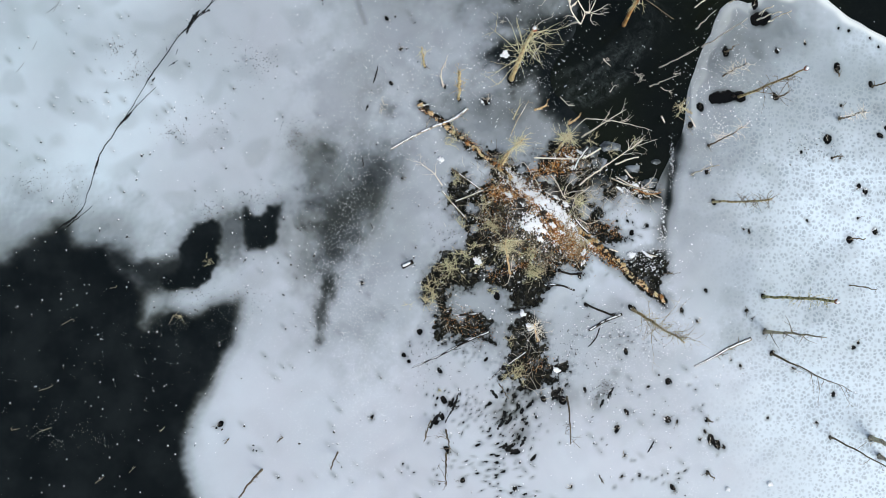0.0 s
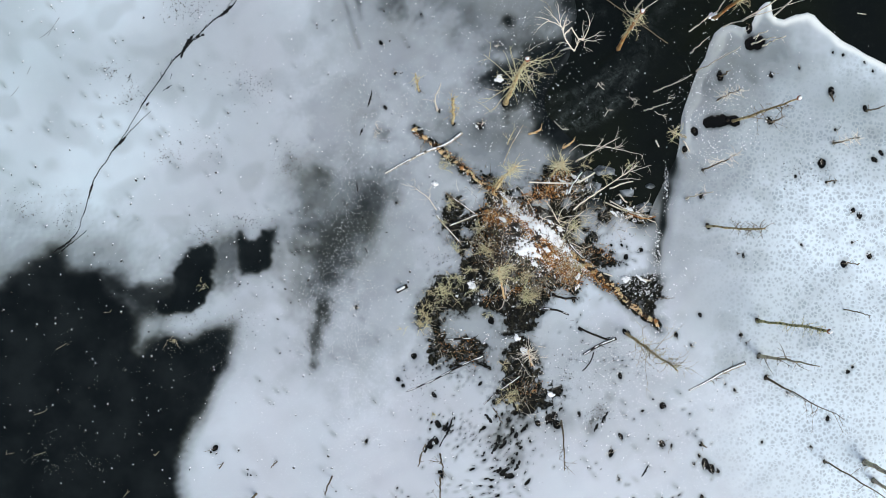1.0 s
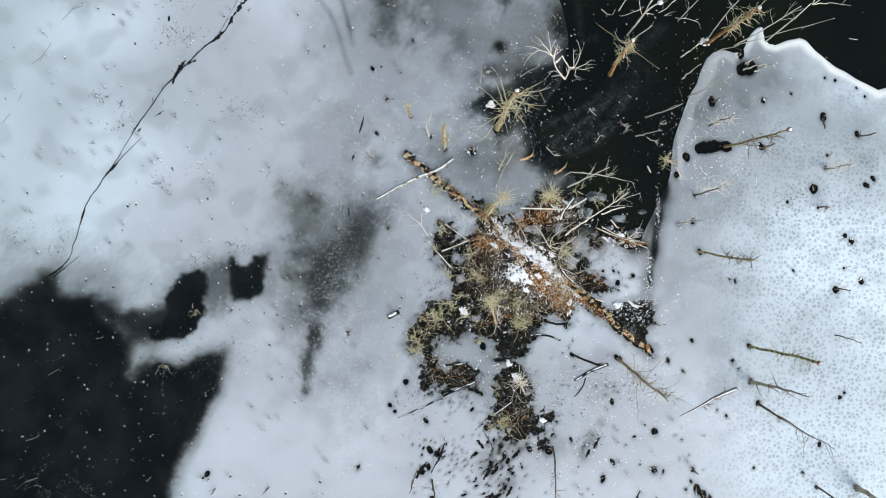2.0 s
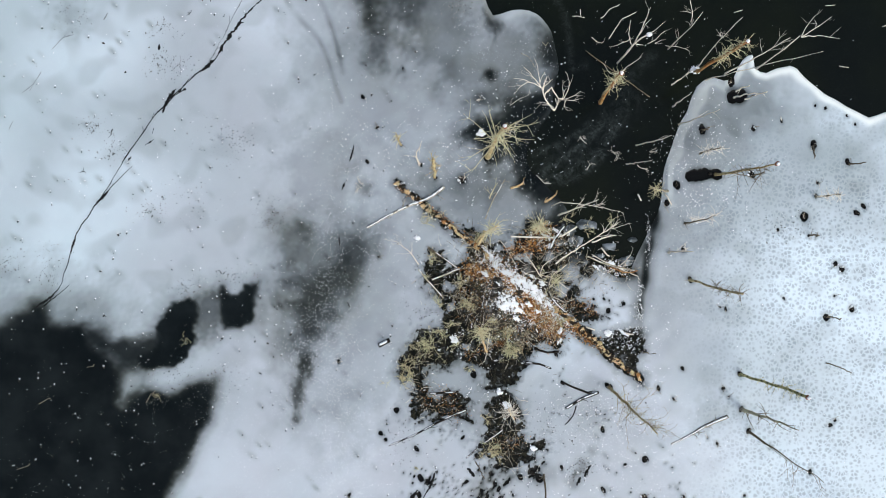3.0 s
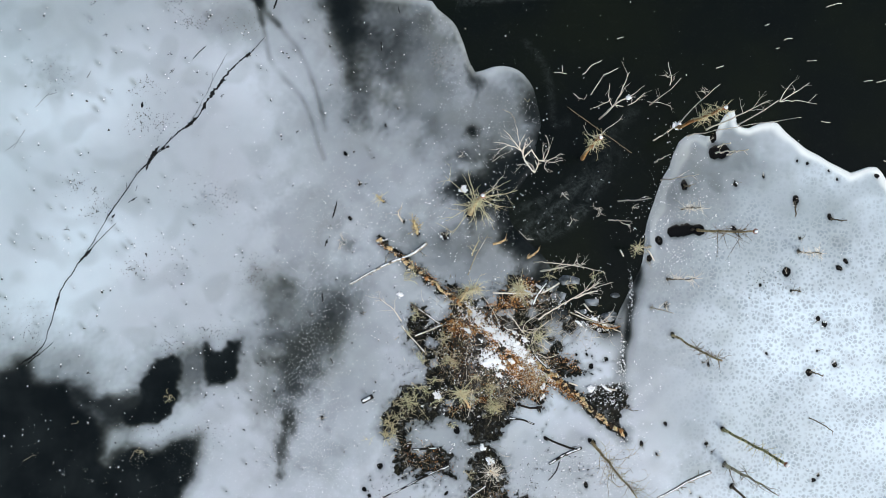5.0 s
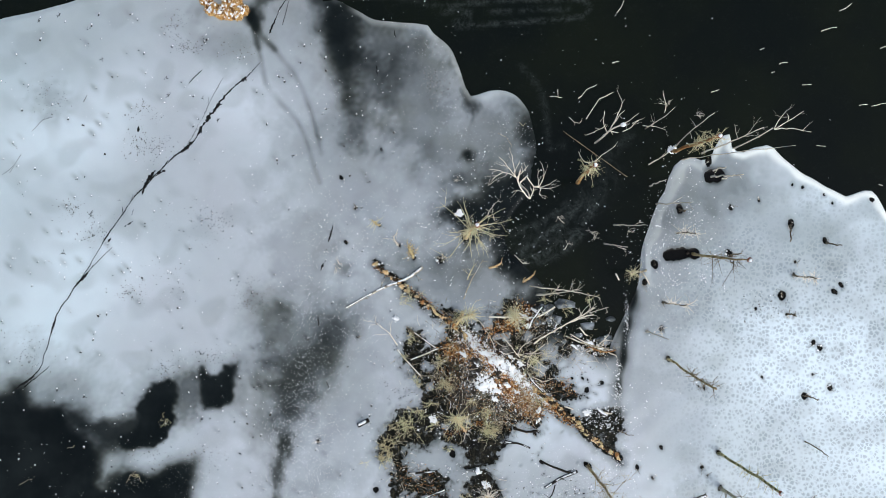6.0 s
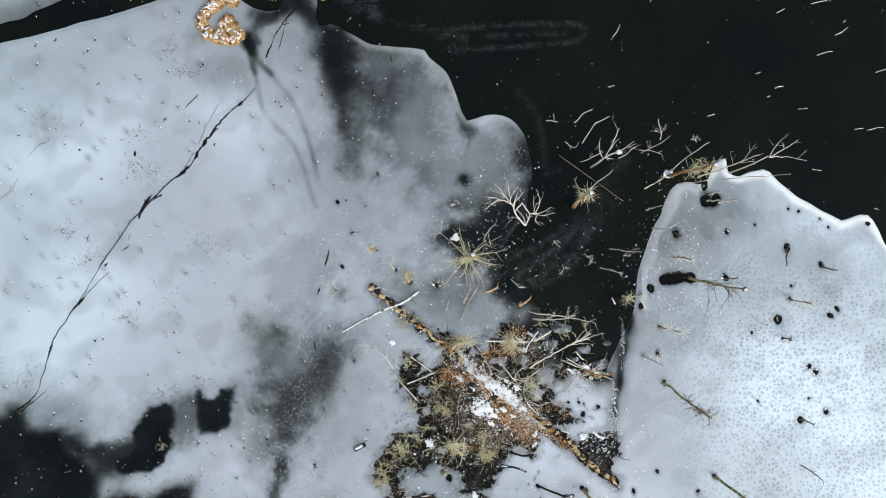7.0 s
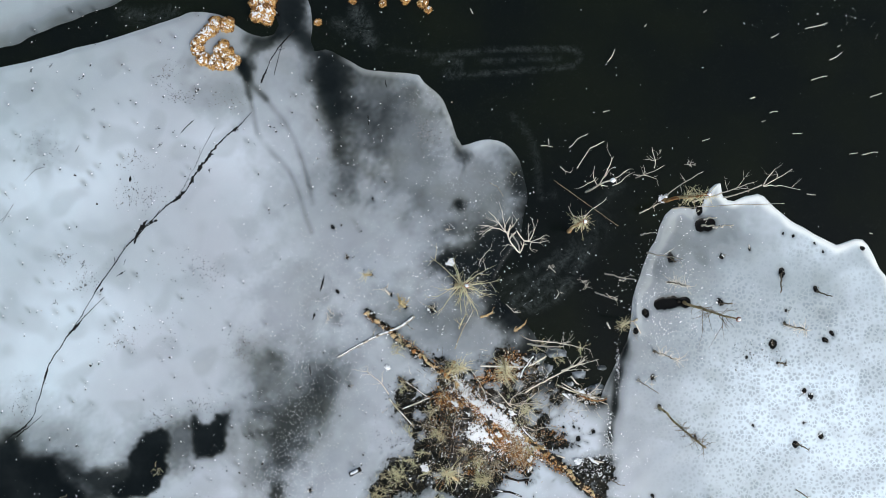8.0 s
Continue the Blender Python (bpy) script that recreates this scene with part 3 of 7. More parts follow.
HOLES_SE = [(17.95, -8.71, 0.13), (19.83, -8.76, 0.16), (20.23, -9.63, 0.16), (12.41, -8.84, 0.26), (12.7, -9.05, 0.24), (13.01, -9.16, 0.13), (12.15, -8.45, 0.13), (11.91, -8.84, 0.10), (12.23, -7.9, 0.13), (13.8, -5.43, 0.10),
    (13.35, -5.14, 0.08), (10.44, -6.14, 0.21), (10.39, -7.92, 0.21), (10.86, -7.98, 0.10), (12.25, -10.34, 0.13), (8.03, -8.32, 0.18), (8.5, -7.53, 0.16), (8.42, -9.55, 0.10), (8.29, -10.52, 0.10), (9.08, -10.52, 0.10),
    (6.59, -6.53, 0.13), (9.52, -6.4, 0.10), (10.65, -11.05, 0.18), (5.93, -11.05, 0.10)]
HOLES_MID = [(5.54, -7.01, 0.26), (5.19, -6.74, 0.29), (4.62, -6.93, 0.18), (5.46, -6.53, 0.18), (8.5, -4.75, 0.16), (8.76, -2.73, 0.21), (5.98, -11.99, 0.13), (0.87, -10.73, 0.16), (3.36, -11.1, 0.16), (2.65, -5.96, 0.16),
    (-3.33, -7.77, 0.13), (-3.78, -1.57, 0.13), (-10.34, -8.11, 0.18), (-1.94, 9.26, 0.13), (-2.41, 7.69, 0.13), (-1.89, 3.28, 0.10), (1.99, 6.85, 0.24), (-0.84, 8.47, 0.10), (0.05, 7.53, 0.10), (0.73, 6.93, 0.10),
    (6.59, -2.6, 0.13), (5.4, -1.02, 0.13), (6.32, -1.23, 0.16)]
HOLES_NW = [(-2.59, 10.67, 0.13), (-0.73, 12, 0.10), (-5.74, 20.54, 0.21), (-5.16, 20.66, 0.18), (18.34, 10.25, 0.10), (18.82, 10.12, 0.10), (19.79, 9.79, 0.10), (20.18, 9.37, 0.10), (22.02, 9.51, 0.16),
    (14.54, 10.67, 0.37), (14.85, 10.62, 0.31)]
HOLES_N2 = [(-1.1, -3.86, 0.18), (-1.78, -4.93, 0.16), (-1.55, -5.22, 0.13), (-0.16, -5.61, 0.18), (0.03, -6.98, 0.21), (0.37, -7.19, 0.18), (-0.37, -8.03, 0.18), (-0.05, -7.79, 0.18), (0.16, -9.29, 0.18), (2.52, -2.2, 0.21),
    (2.2, -1.86, 0.13), (0.42, 3.57, 0.16), (3.17, 7.9, 0.24), (9.47, 1.08, 0.13), (8.76, 0.76, 0.18), (8.55, 1.29, 0.10), (8.08, 1.29, 0.10)]

# a stretch of small melt pools south of the heap
POOLS_SOUTH = []
for cx, cy, sx, sy, n, lo, hi, a, e in ((3.15, -6.8, 0.5, 0.6, 42, 0.04, 0.13, 1.2, 1.2), (3.42, -8.1, 0.55, 0.6, 46, 0.05, 0.17, 0.9, 1.25), (2.5, -7.7, 0.75, 0.5, 55, 0.03, 0.08, 0.6, 1.25),
                                        (2.9, -9.35, 0.75, 0.25, 14, 0.1, 0.2, 0.25, 1.5), (1.8, -10.2, 0.75, 0.5, 34, 0.04, 0.1, 0.2, 1.5), (0.8, -7.1, 0.6, 0.35, 22, 0.03, 0.07, 0.8, 1.2),
                                        (5.3, -6.6, 0.35, 0.35, 15, 0.05, 0.13, 1.3, 1.3), (3.1, -11.3, 1.0, 0.3, 16, 0.05, 0.12, 0.1, 1.6), (0.2, -7.0, 0.4, 0.3, 12, 0.04, 0.11, 1.2, 1.4),
                                        (0.5, -7.8, 0.4, 0.5, 10, 0.04, 0.1, 0.9, 1.6), (8.9, -4.4, 0.5, 0.4, 14, 0.03, 0.09, 0.3, 1.2), (10.2, -10.8, 0.6, 0.3, 10, 0.03, 0.1, 0.6, 1.3),
                                        (1.5, -4.7, 0.5, 0.3, 16, 0.03, 0.07, 1.0, 1.1), (8.9, 0.9, 0.9, 0.7, 22, 0.03, 0.09, 2.6, 1.3), (-0.6, -3.9, 0.4, 0.6, 10, 0.03, 0.07, 1.0, 1.1),
                                        (0.5, 0.2, 0.5, 0.8, 14, 0.03, 0.07, 1.0, 1.2), (6.5, -2.2, 0.6, 0.6, 10, 0.03, 0.06, 1.0, 1.2)):
    for k in range(n):
        POOLS_SOUTH.append((rng.gauss(cx, sx), rng.gauss(cy, sy), lo + (hi - lo) * rng.random() ** 1.8, rng.gauss(a, 0.22), e * rng.uniform(0.9, 1.25)))
for x0, x1, y0, y1, n in ((-2.0, 6.5, -11, -3.5, 40), (7.0, 13.0, -11.5, -4.5, 16)):
    for k in range(n):
        POOLS_SOUTH.append((rng.uniform(x0, x1), rng.uniform(y0, y1), rng.uniform(0.03, 0.065), rng.gauss(1, 0.5), rng.uniform(1, 1.3)))
SPECKLES = [(rng.uniform(-21, 0), rng.uniform(-12, 21)) for k in range(500)] + [(rng.uniform(0, 13), rng.uniform(-12, -4)) for k in range(70)]


SMUDGES = [(*c, r, a) for c, r, a in (((7.56, -6.4), 0.35, 0.4), ((7.11, -7.19), 0.3, 0.4), ((7.98, -5.75), 0.25, 0.35), ((7.29, -6.8), 0.2, 0.5), ((3.17, -6.93), 0.5, 0.4), ((2.78, -7.58), 0.5, 0.45), ((3.96, -6.8), 0.4, 0.35), ((3.7, -8.63), 0.5, 0.4), ((8.03, -4.17), 0.8, 0.18), ((-3.25, -3.12), 0.5, 0.2), ((-5.35, 4.62), 0.5, 0.3),
                                      ((4.36, -7.32), 0.7, 0.12), ((3.04, -8.37), 0.8, 0.16), ((5.67, -6.8), 0.6, 0.3), ((2.26, -4.17), 0.6, 0.2), ((13.54, -3.91), 0.8, 0.2), ((3.27, 11.7), 0.3, 0.85), ((2.82, 10.58), 0.25, 0.4),
                                      ((-16.18, 14.42), 0.8, 0.3), ((-0.87, 11.79), 0.4, 0.3), ((-6.76, 18.17), 0.4, 0.6), ((-9.14, 18.45), 0.5, 0.35), ((-19.26, 2.52), 0.5, 0.25), ((-2.47, 6.45), 0.45, 0.5), ((-11.52, 1.08), 0.8, 0.3))]


def axis(lo, hi, step, far):
    """Even steps between lo and hi, then ever wider ones out to far."""
    mid = list(np.arange(lo, hi + step * 0.5, step))
    out, d = [], step
    while sum(out) < far:
        d *= 1.35
        out.append(d)
    cum = np.cumsum(out)
    return np.array(list((lo - cum)[::-1]) + mid + list(mid[-1] + cum))


def build_ice():
    gx, gy = axis(-21.5, 24.5, 0.065, 430), axis(-12.5, 22.5, 0.065, 430)
    X, Y = np.meshgrid(gx, gy)
    x0, y0 = X.ravel(), Y.ravel()
    near = (x0 > -23) & (x0 < 26) & (y0 > -14) & (y0 < 24)
    px, py = x0 + 0.03 * wavy(x0, y0, 0.35, 3), y0 + 0.03 * wavy(x0, y0, 0.35, 4)
    water = signed(px, py, OPEN_WATER)
    floe = signed(px, py, FLOE_LINE)
    sd = np.maximum(-water, floe)  # positive on ice

    def soft(poly, width, amount, jag=0.25, seed=1, closed=True):
        q = np.zeros(px.shape)
        lo, hi = np.min(poly, 0) - 3, np.max(poly, 0) + 3
        sel = (px > lo[0]) & (px < hi[0]) & (py > lo[1]) & (py < hi[1])
        ax, ay = px[sel], py[sel]
        d = signed(ax, ay, spline(poly, 0.4, True)) + jag * wavy(ax, ay, 0.45, seed) + jag * 0.45 * wavy(ax, ay, 1.6, seed + 50)
        q[sel] = amount * smooth01(d / width + (0.62 if amount == 1.0 else 0.5))
        return q

    gray = np.zeros(px.shape)
    for poly, width, amount, jag in (
            (POOL + POOL_S, 1.1, 1.0, 0.08), (POOL + POOL_S, 3.0, 0.34, 0.12), (HOLE_A, 0.4, 0.98, 0.1), (HOLE_B, 0.45, 0.97, 0.08), (HOLE_A, 1.6, 0.45, 0.1), (HOLE_B, 2.4, 0.5, 0.1),
            (WEST_HAZE, 3.4, 0.46, 0.4), (GRAY_HAZE, 2.4, 0.16, 0.4), (GRAY_MID, 1.9, 0.5, 0.25), (GRAY_CORE, 1.6, 0.4, 0.2), (GRAY_BELLY, 2.2, 0.5, 0.25), (GRAY_LOBE, 2.0, 0.45, 0.25), (GRAY_EDGE, 0.8, 0.16, 0.12), (GRAY_TAIL, 0.5, 0.66, 0.14),
            (GRAY_TOP, 1.8, 0.24, 0.4), (TOP_LANE, 2.4, 0.2, 0.4), (HEAP_S, 3.0, 0.1, 0.4), (GRAY_NORTH, 2.6, 0.28, 0.4), (WEDGE, 1.3, 0.84, 0.15), (WEDGE_MID, 1.1, 0.46, 0.2), (WEDGE_LOW, 1.7, 0.42, 0.2), (WEDGE_E, 2.0, 0.34, 0.3),
            (GREEN_A, 0.8, 0.25, 0.15), (SHORE_DARK, 0.5, 0.55, 0.12), (CAPE_TIP, 1.0, 0.52, 0.15), (LAGOON, 1.0, 0.8, 0.12), (SEDGE_ROOT, 0.5, 0.6, 0.1), (NW_SHADE, 1.2, 0.24, 0.2),
            (FINGER, 1.0, 0.55, 0.1), (TREE_DARK, 1.3, 0.88, 0.25), (BAY_DARK, 2.2, 0.6, 0.35), (BAY_LOW, 1.5, 0.66, 0.3), (FLOE_NW, 2.0, 0.3, 0.3), (CAPE_GRAY, 3.0, 0.5, 0.4),
            (BRIDGE, 1.3, 0.85, 0.15), (PENINSULA, 0.6, 0.42, 0.1), (FLOE_W, 2.6, 0.12, 0.3), (BAY_HAZE, 2.2, 0.36, 0.4), (FLOE_HAZE, 2.6, 0.24, 0.4), (NORTH_MID, 2.5, 0.15, 0.4),
            (HEAP_SW, 1.2, 0.26, 0.4), (BETWEEN, 1.2, 0.62, 0.2), (LANE, 4.0, 0.1, 0.6), (LANE_N, 4.0, 0.08, 0.6), (HEAP_SIDE, 4.0, 0.24, 0.6)):
        gray = 1 - (1 - gray) * (1 - soft(poly, width, amount, jag, int(width * 100)))
    for line, width, amount in (([(-6.66, 17.73), (-6.35, 16.29), (-6.05, 15.1), (-5.45, 14.18), (-4.67, 13.38), (-4.15, 12.19), (-3.63, 10.48)], 0.14, 0.42), ([(-6.48, 17.6), (-5.56, 16.54), (-4.65, 15.35), (-4.13, 14.16), (-3.75, 12.85), (-3.55, 11.79)], 0.14, 0.36),
                                ([(-6.85, 18.4), (-6.62, 17.7), (-6.42, 16.8)], 0.2, 0.5), ([(-6.8, 18.3), (-6.3, 17.35), (-5.7, 16.7)], 0.2, 0.45), ([(-7.08, 18.49), (-6.82, 18.04)], 0.3, 0.7), ([(5.87, 13.98), (6.34, 13.05), (6.49, 12), (6.25, 11.08)], 0.7, 0.65), ([(2.98, 15.06), (3.29, 14.45), (3.5, 14)], 0.4, 0.5), ([(-3.85, 19.47), (-2.27, 18.71), (0.1, 17.8)], 0.5, 0.35), ([(-6.49, 19.49), (-4.37, 19.68), (-3.72, 19.07)], 0.5, 0.6),
                                ([(10.98, 5.3), (10.73, 3.95), (10.48, 2.64), (10.31, 1.33), (10.18, -0.3)], 0.16, 0.88), ([(10.98, 5.26), (10.73, 3.95), (10.48, 2.64), (10.31, 1.33), (10.18, -0.24)], 0.42, 0.62), ([(11.12, 6.14), (10.8, 4.7), (10.43, 2.86), (10.16, 0.77)], 0.5, 0.16), ([(6.15, 10.1), (5.76, 9.44), (5.23, 8.66), (4.97, 7.87), (5.23, 7.08), (5.62, 6.82), (6.14, 6.34), (6.61, 5.82), (6.93, 5.24), (7.19, 4.71),
    (7.18, 4.08), (7.39, 3.66)], 1.0, 0.88), ([(5.88, 5.24), (6.14, 4.59), (6.79, 3.66), (7.44, 3.32)], 0.6, 0.6), ([(10.75, 4.65), (10.38, 3.91), (9.91, 2.92), (9.59, 2.29)], 0.6, 0.6)):
        sel = near
        d = np.full(px.shape, 9.0)
        d[sel] = along(px[sel], py[sel], spline(line, 0.4))
        gray = 1 - (1 - gray) * (1 - amount * (0.75 + 0.35 * wavy(px, py, 0.3, 55)) * smooth01(1 - d / width / 1.6))
    # grey cloudiness of the ice between the shapes
    gray = 1 - (1 - gray) * (1 - (0.16 * smooth01(0.5 + 0.5 * wavy(px, py, 0.09, 21)) + 0.10 * smooth01(wavy(px, py, 0.3, 22))) * (1 - 0.75 * smooth01((-2.5 - py) / 4)))
    # a dim halo round each speck frozen into the ice
    wet, hole = np.full(px.shape, -1.0), np.full(px.shape, -1.0)
    def window(cx, cy, r):
        i0, i1 = np.searchsorted(gx, (cx - r, cx + r))
        j0, j1 = np.searchsorted(gy, (cy - r, cy + r))
        jj, ii = np.meshgrid(np.arange(j0, j1), np.arange(i0, i1), indexing="ij")
        return (jj * len(gx) + ii).ravel()
    for cx, cy in SPECKLES:
        w = window(cx, cy, 1.0)
        ux, uy = (px[w] - cx + 0.09), (py[w] - cy - 0.08)
        d = np.hypot((ux - uy) * 0.42, (ux + uy) * 0.9)
        gray[w] = np.maximum(gray[w], 1 - (1 - gray[w]) * (1 - 0.32 * rng.random() ** 2 * np.exp(-(d / 0.13) ** 2)))
    for cx, cy, r, amount in SMUDGES:
        w = window(cx, cy, 2.5 * r)
        d = np.hypot(px[w] - cx, py[w] - cy) / r + 0.25 * wavy(px[w], py[w], 1.2, 77)
        gray[w] = 1 - (1 - gray[w]) * (1 - amount * np.exp(-np.clip(d, 0, 9) ** 2))
    for poly, jag in ((WET_HEAP + WET_HEAP_W, 0.16), (WET_SOUTH, 0.24), (WET_SW, 0.26), (WET_EAST, 0.1), (WET_BAR, 0.1), (WET_WEST, 0.1)):
        sel = near
        d = np.full(px.shape, -1.0)
        d[sel] = signed(px[sel], py[sel], spline(poly, 0.3, True)) + jag * wavy(px[sel], py[sel], 0.9, 31) + jag * 0.6 * wavy(px[sel], py[sel], 2.6, 32)
        wet = np.maximum(wet, np.clip(d, -1, 1))
    for cx, cy, r in DRY_ICE:
        w = window(cx, cy, r + 1.0)
        wet[w] = np.minimum(wet[w], np.hypot(px[w] - cx, py[w] - cy) - r + 0.1 * wavy(px[w], py[w], 1.4, 63))
    for k, line in enumerate(HEAP_LINES):
        d = np.full(px.shape, 9.0)
        d[near] = along(px[near], py[near], line)
        wet = np.maximum(wet, (0.13, 0.24, 0.1)[k] - d + 0.08 * wavy(px, py, 1.2, 40 + k))
    round_holes = [(cx, cy, r, rng.gauss(1.8, 0.4), 1.04 + (0.3 if r < 0.28 else 0.0) * rng.random()) for cx, cy, r in HOLES_FLOE + HOLES_EAST + HOLES_SE + HOLES_MID + HOLES_NW + HOLES_N2]
    for cx, cy, r, a, e in round_holes + POOLS_SOUTH:
        w = window(cx, cy, r * e + 0.7)
        ux, uy = (px[w] - cx) * math.cos(a) + (py[w] - cy) * math.sin(a), (py[w] - cy) * math.cos(a) - (px[w] - cx) * math.sin(a)
        d = np.hypot(ux / e, uy * e)
        hole[w] = np.maximum(hole[w], 0.84 * r - d)
        gray[w] = 1 - (1 - gray[w]) * (1 - 0.24 * np.exp(-(np.clip(d - 0.8 * r, 0, 9) / (0.05 + 0.3 * r)) ** 2))
    frost = smooth01((px - 12.0 + 0.9 * wavy(px, py, 0.12, 61) + 0.10 * (py + 12)) / 6.5) * smooth01((11.0 - py + wavy(px, py, 0.2, 5)) / 7) * (px > 5)
    frost *= 1 - 0.5 * smooth01((-5.0 - py) / 6) * smooth01((15 - px) / 4)
    tone = 0.35 + 0.35 * smooth01((-8 - px) / 10) + 0.3 * smooth01((px - 11) / 9) - 0.06 * smooth01((-1.5 - py) / 7) * smooth01((px + 13) / 5)
    dust = np.zeros(px.shape)
    for line, width, amount in (([(-4.3, 5.2), (-4.2, 3.0), (-4.4, 0.5), (-4.9, -1.2)], 1.1, 0.36), ([(-4.7, -1.0), (-4.0, -3.0), (-3.6, -5.0), (-3.4, -8.0)], 2.2, 0.75), ([(-8.0, -3.0), (-7.5, -7.5), (-4.0, -10.5)], 2.6, 0.45),
                                ([(7.2, -4.2), (9.2, -5.4), (11.5, -7.2), (11.0, -10.5)], 2.6, 0.6), ([(9.0, -1.6), (10.5, -3.0)], 1.3, 0.6), ([(-4.0, 8.0), (0.0, 7.5), (3.0, 7.6), (5.4, 8.0)], 1.3, 0.4),
                                ([(12.5, 5.2), (13.4, 8.6)], 1.2, 0.5), ([(10.6, 4.4), (10.3, 2.4), (10.1, 0.0)], 0.3, 0.3), ([(1.5, 16.5), (3.0, 12.5), (5.5, 12.5)], 1.3, 0.45)):
        dust = np.maximum(dust, amount * np.exp(-(along(px, py, spline(line, 0.8)) / width) ** 2))
    # the white raised rim where slush has piled against the open water
    grow = np.where((px > 11.5) & (py > 4.0), 0.45, 0.38) * (1 + 0.25 * wavy(px, py, 0.35, 71))
    strong = np.where(px > 11.5, smooth01((py - 5.5) / 3) * (0.5 + 0.5 * smooth01((px - 14.0) / 2)), smooth01((py - 13.2) / 1.5) * smooth01((px + 2.6) / 1.0) * 0.3)
    rim = strong * smooth01(1.15 - np.abs(sd) / grow)
    gray = 1 - (1 - gray) * (1 - 0.38 * smooth01(1 + wet / 0.45)) * (1 - 0.2 * smooth01((py - 14.5) / 3) * smooth01((2 - px) / 8))
    gray = 1 - (1 - gray) * (1 - 0.5 * smooth01(1 - floe / 1.6) * (floe > -0.5) * (px < -8)) * (1 - 0.12 * (floe > -0.5) * (px < -8))
    west = (px > 11.5) & (px < 14.2) & (py > 5.5)
    rim = np.where(west, np.maximum(0.6 * rim, 0.3 * smooth01(2.5 * (1 - np.abs(sd) / (grow * 1.5)))), rim)
    z = 0.05 * smooth01(sd / 0.25) + 0.05 * rim + 0.012 * wavy(px, py, 0.5, 81) - 0.035 * smooth01(np.maximum(wet, hole) / 0.15 + 0.4) - 0.02 * gray

    # keep the cells on ice and draw the cut edge onto the shoreline
    nx, ny = len(gx), len(gy)
    idx = np.arange(nx * ny).reshape(ny, nx)
    quads = np.stack([idx[:-1, :-1], idx[:-1, 1:], idx[1:, 1:], idx[1:, :-1]], -1).reshape(-1, 4)
    quads = quads[(sd[quads] > 0).any(1)]
    S = sd.reshape(ny, nx)
    dy, dx = np.gradient(S, gy, gx)
    L = np.maximum(np.hypot(dx, dy), 0.3)
    out = (sd < 0)
    vx, vy = x0.copy(), y0.copy()
    cut = np.clip(sd, -0.2, 0)
    vx[out] -= (cut * (dx / L ** 2).ravel())[out]
    vy[out] -= (cut * (dy / L ** 2).ravel())[out]
    z = np.where(out, 0.012, z)
    north = floe[quads].max(1) > 0
    for name, pick, label in (("ice_sheet", ~north, "grey-white lake ice with thin dark patches and melt holes"), ("ice_sheet_north", north, "pale lake ice across the dark channel")):
        q = quads[pick]
        used = np.unique(q)
        remap = np.full(nx * ny, -1)
        remap[used] = np.arange(len(used))
        f = remap[q]
        v = np.stack([vx[used], vy[used], z[used] + 0.03], 1)
        # a skirt down into the water along the cut
        e = np.concatenate([f[:, [0, 1]], f[:, [1, 2]], f[:, [2, 3]], f[:, [3, 0]]])
        key = np.sort(e, 1)
        _, first, count = np.unique(key[:, 0].astype(np.int64) * len(used) + key[:, 1], return_index=True, return_counts=True)
        border = e[first[count == 1]]
        low = v[border.ravel()].reshape(-1, 2, 3).copy()
        low[:, :, 2] = -0.12
        n0 = len(v)
        skirt = np.stack([border[:, 1], border[:, 0], n0 + 2 * np.arange(len(border)), n0 + 2 * np.arange(len(border)) + 1], 1)
        v = np.concatenate([v, low.reshape(-1, 3)])
        source = np.concatenate([used, used[border.ravel()]])
        faces = np.concatenate([f, skirt])
        me = bpy.data.meshes.new(name)
        me.vertices.add(len(v))
        me.vertices.foreach_set("co", v.astype(np.float32).ravel())
        me.loops.add(faces.size)
        me.loops.foreach_set("vertex_index", faces.ravel().astype(np.int32))
        me.polygons.add(len(faces))
        me.polygons.foreach_set("loop_start", np.arange(0, faces.size, 4, dtype=np.int32))
        me.polygons.foreach_set("use_smooth", np.ones(len(faces), bool))
        for key, field in (("gray", gray), ("wet", wet), ("hole", hole), ("frost", frost), ("rim", rim), ("tone", tone), ("dust", dust)):
            me.attributes.new(key, "FLOAT", "POINT").data.foreach_set("value", field[source].astype(np.float32))
        me.update(calc_edges=True)
        me.materials.append(ICE)
        tagged(new(name, me), label, "ice", "", "structure")


build_ice()


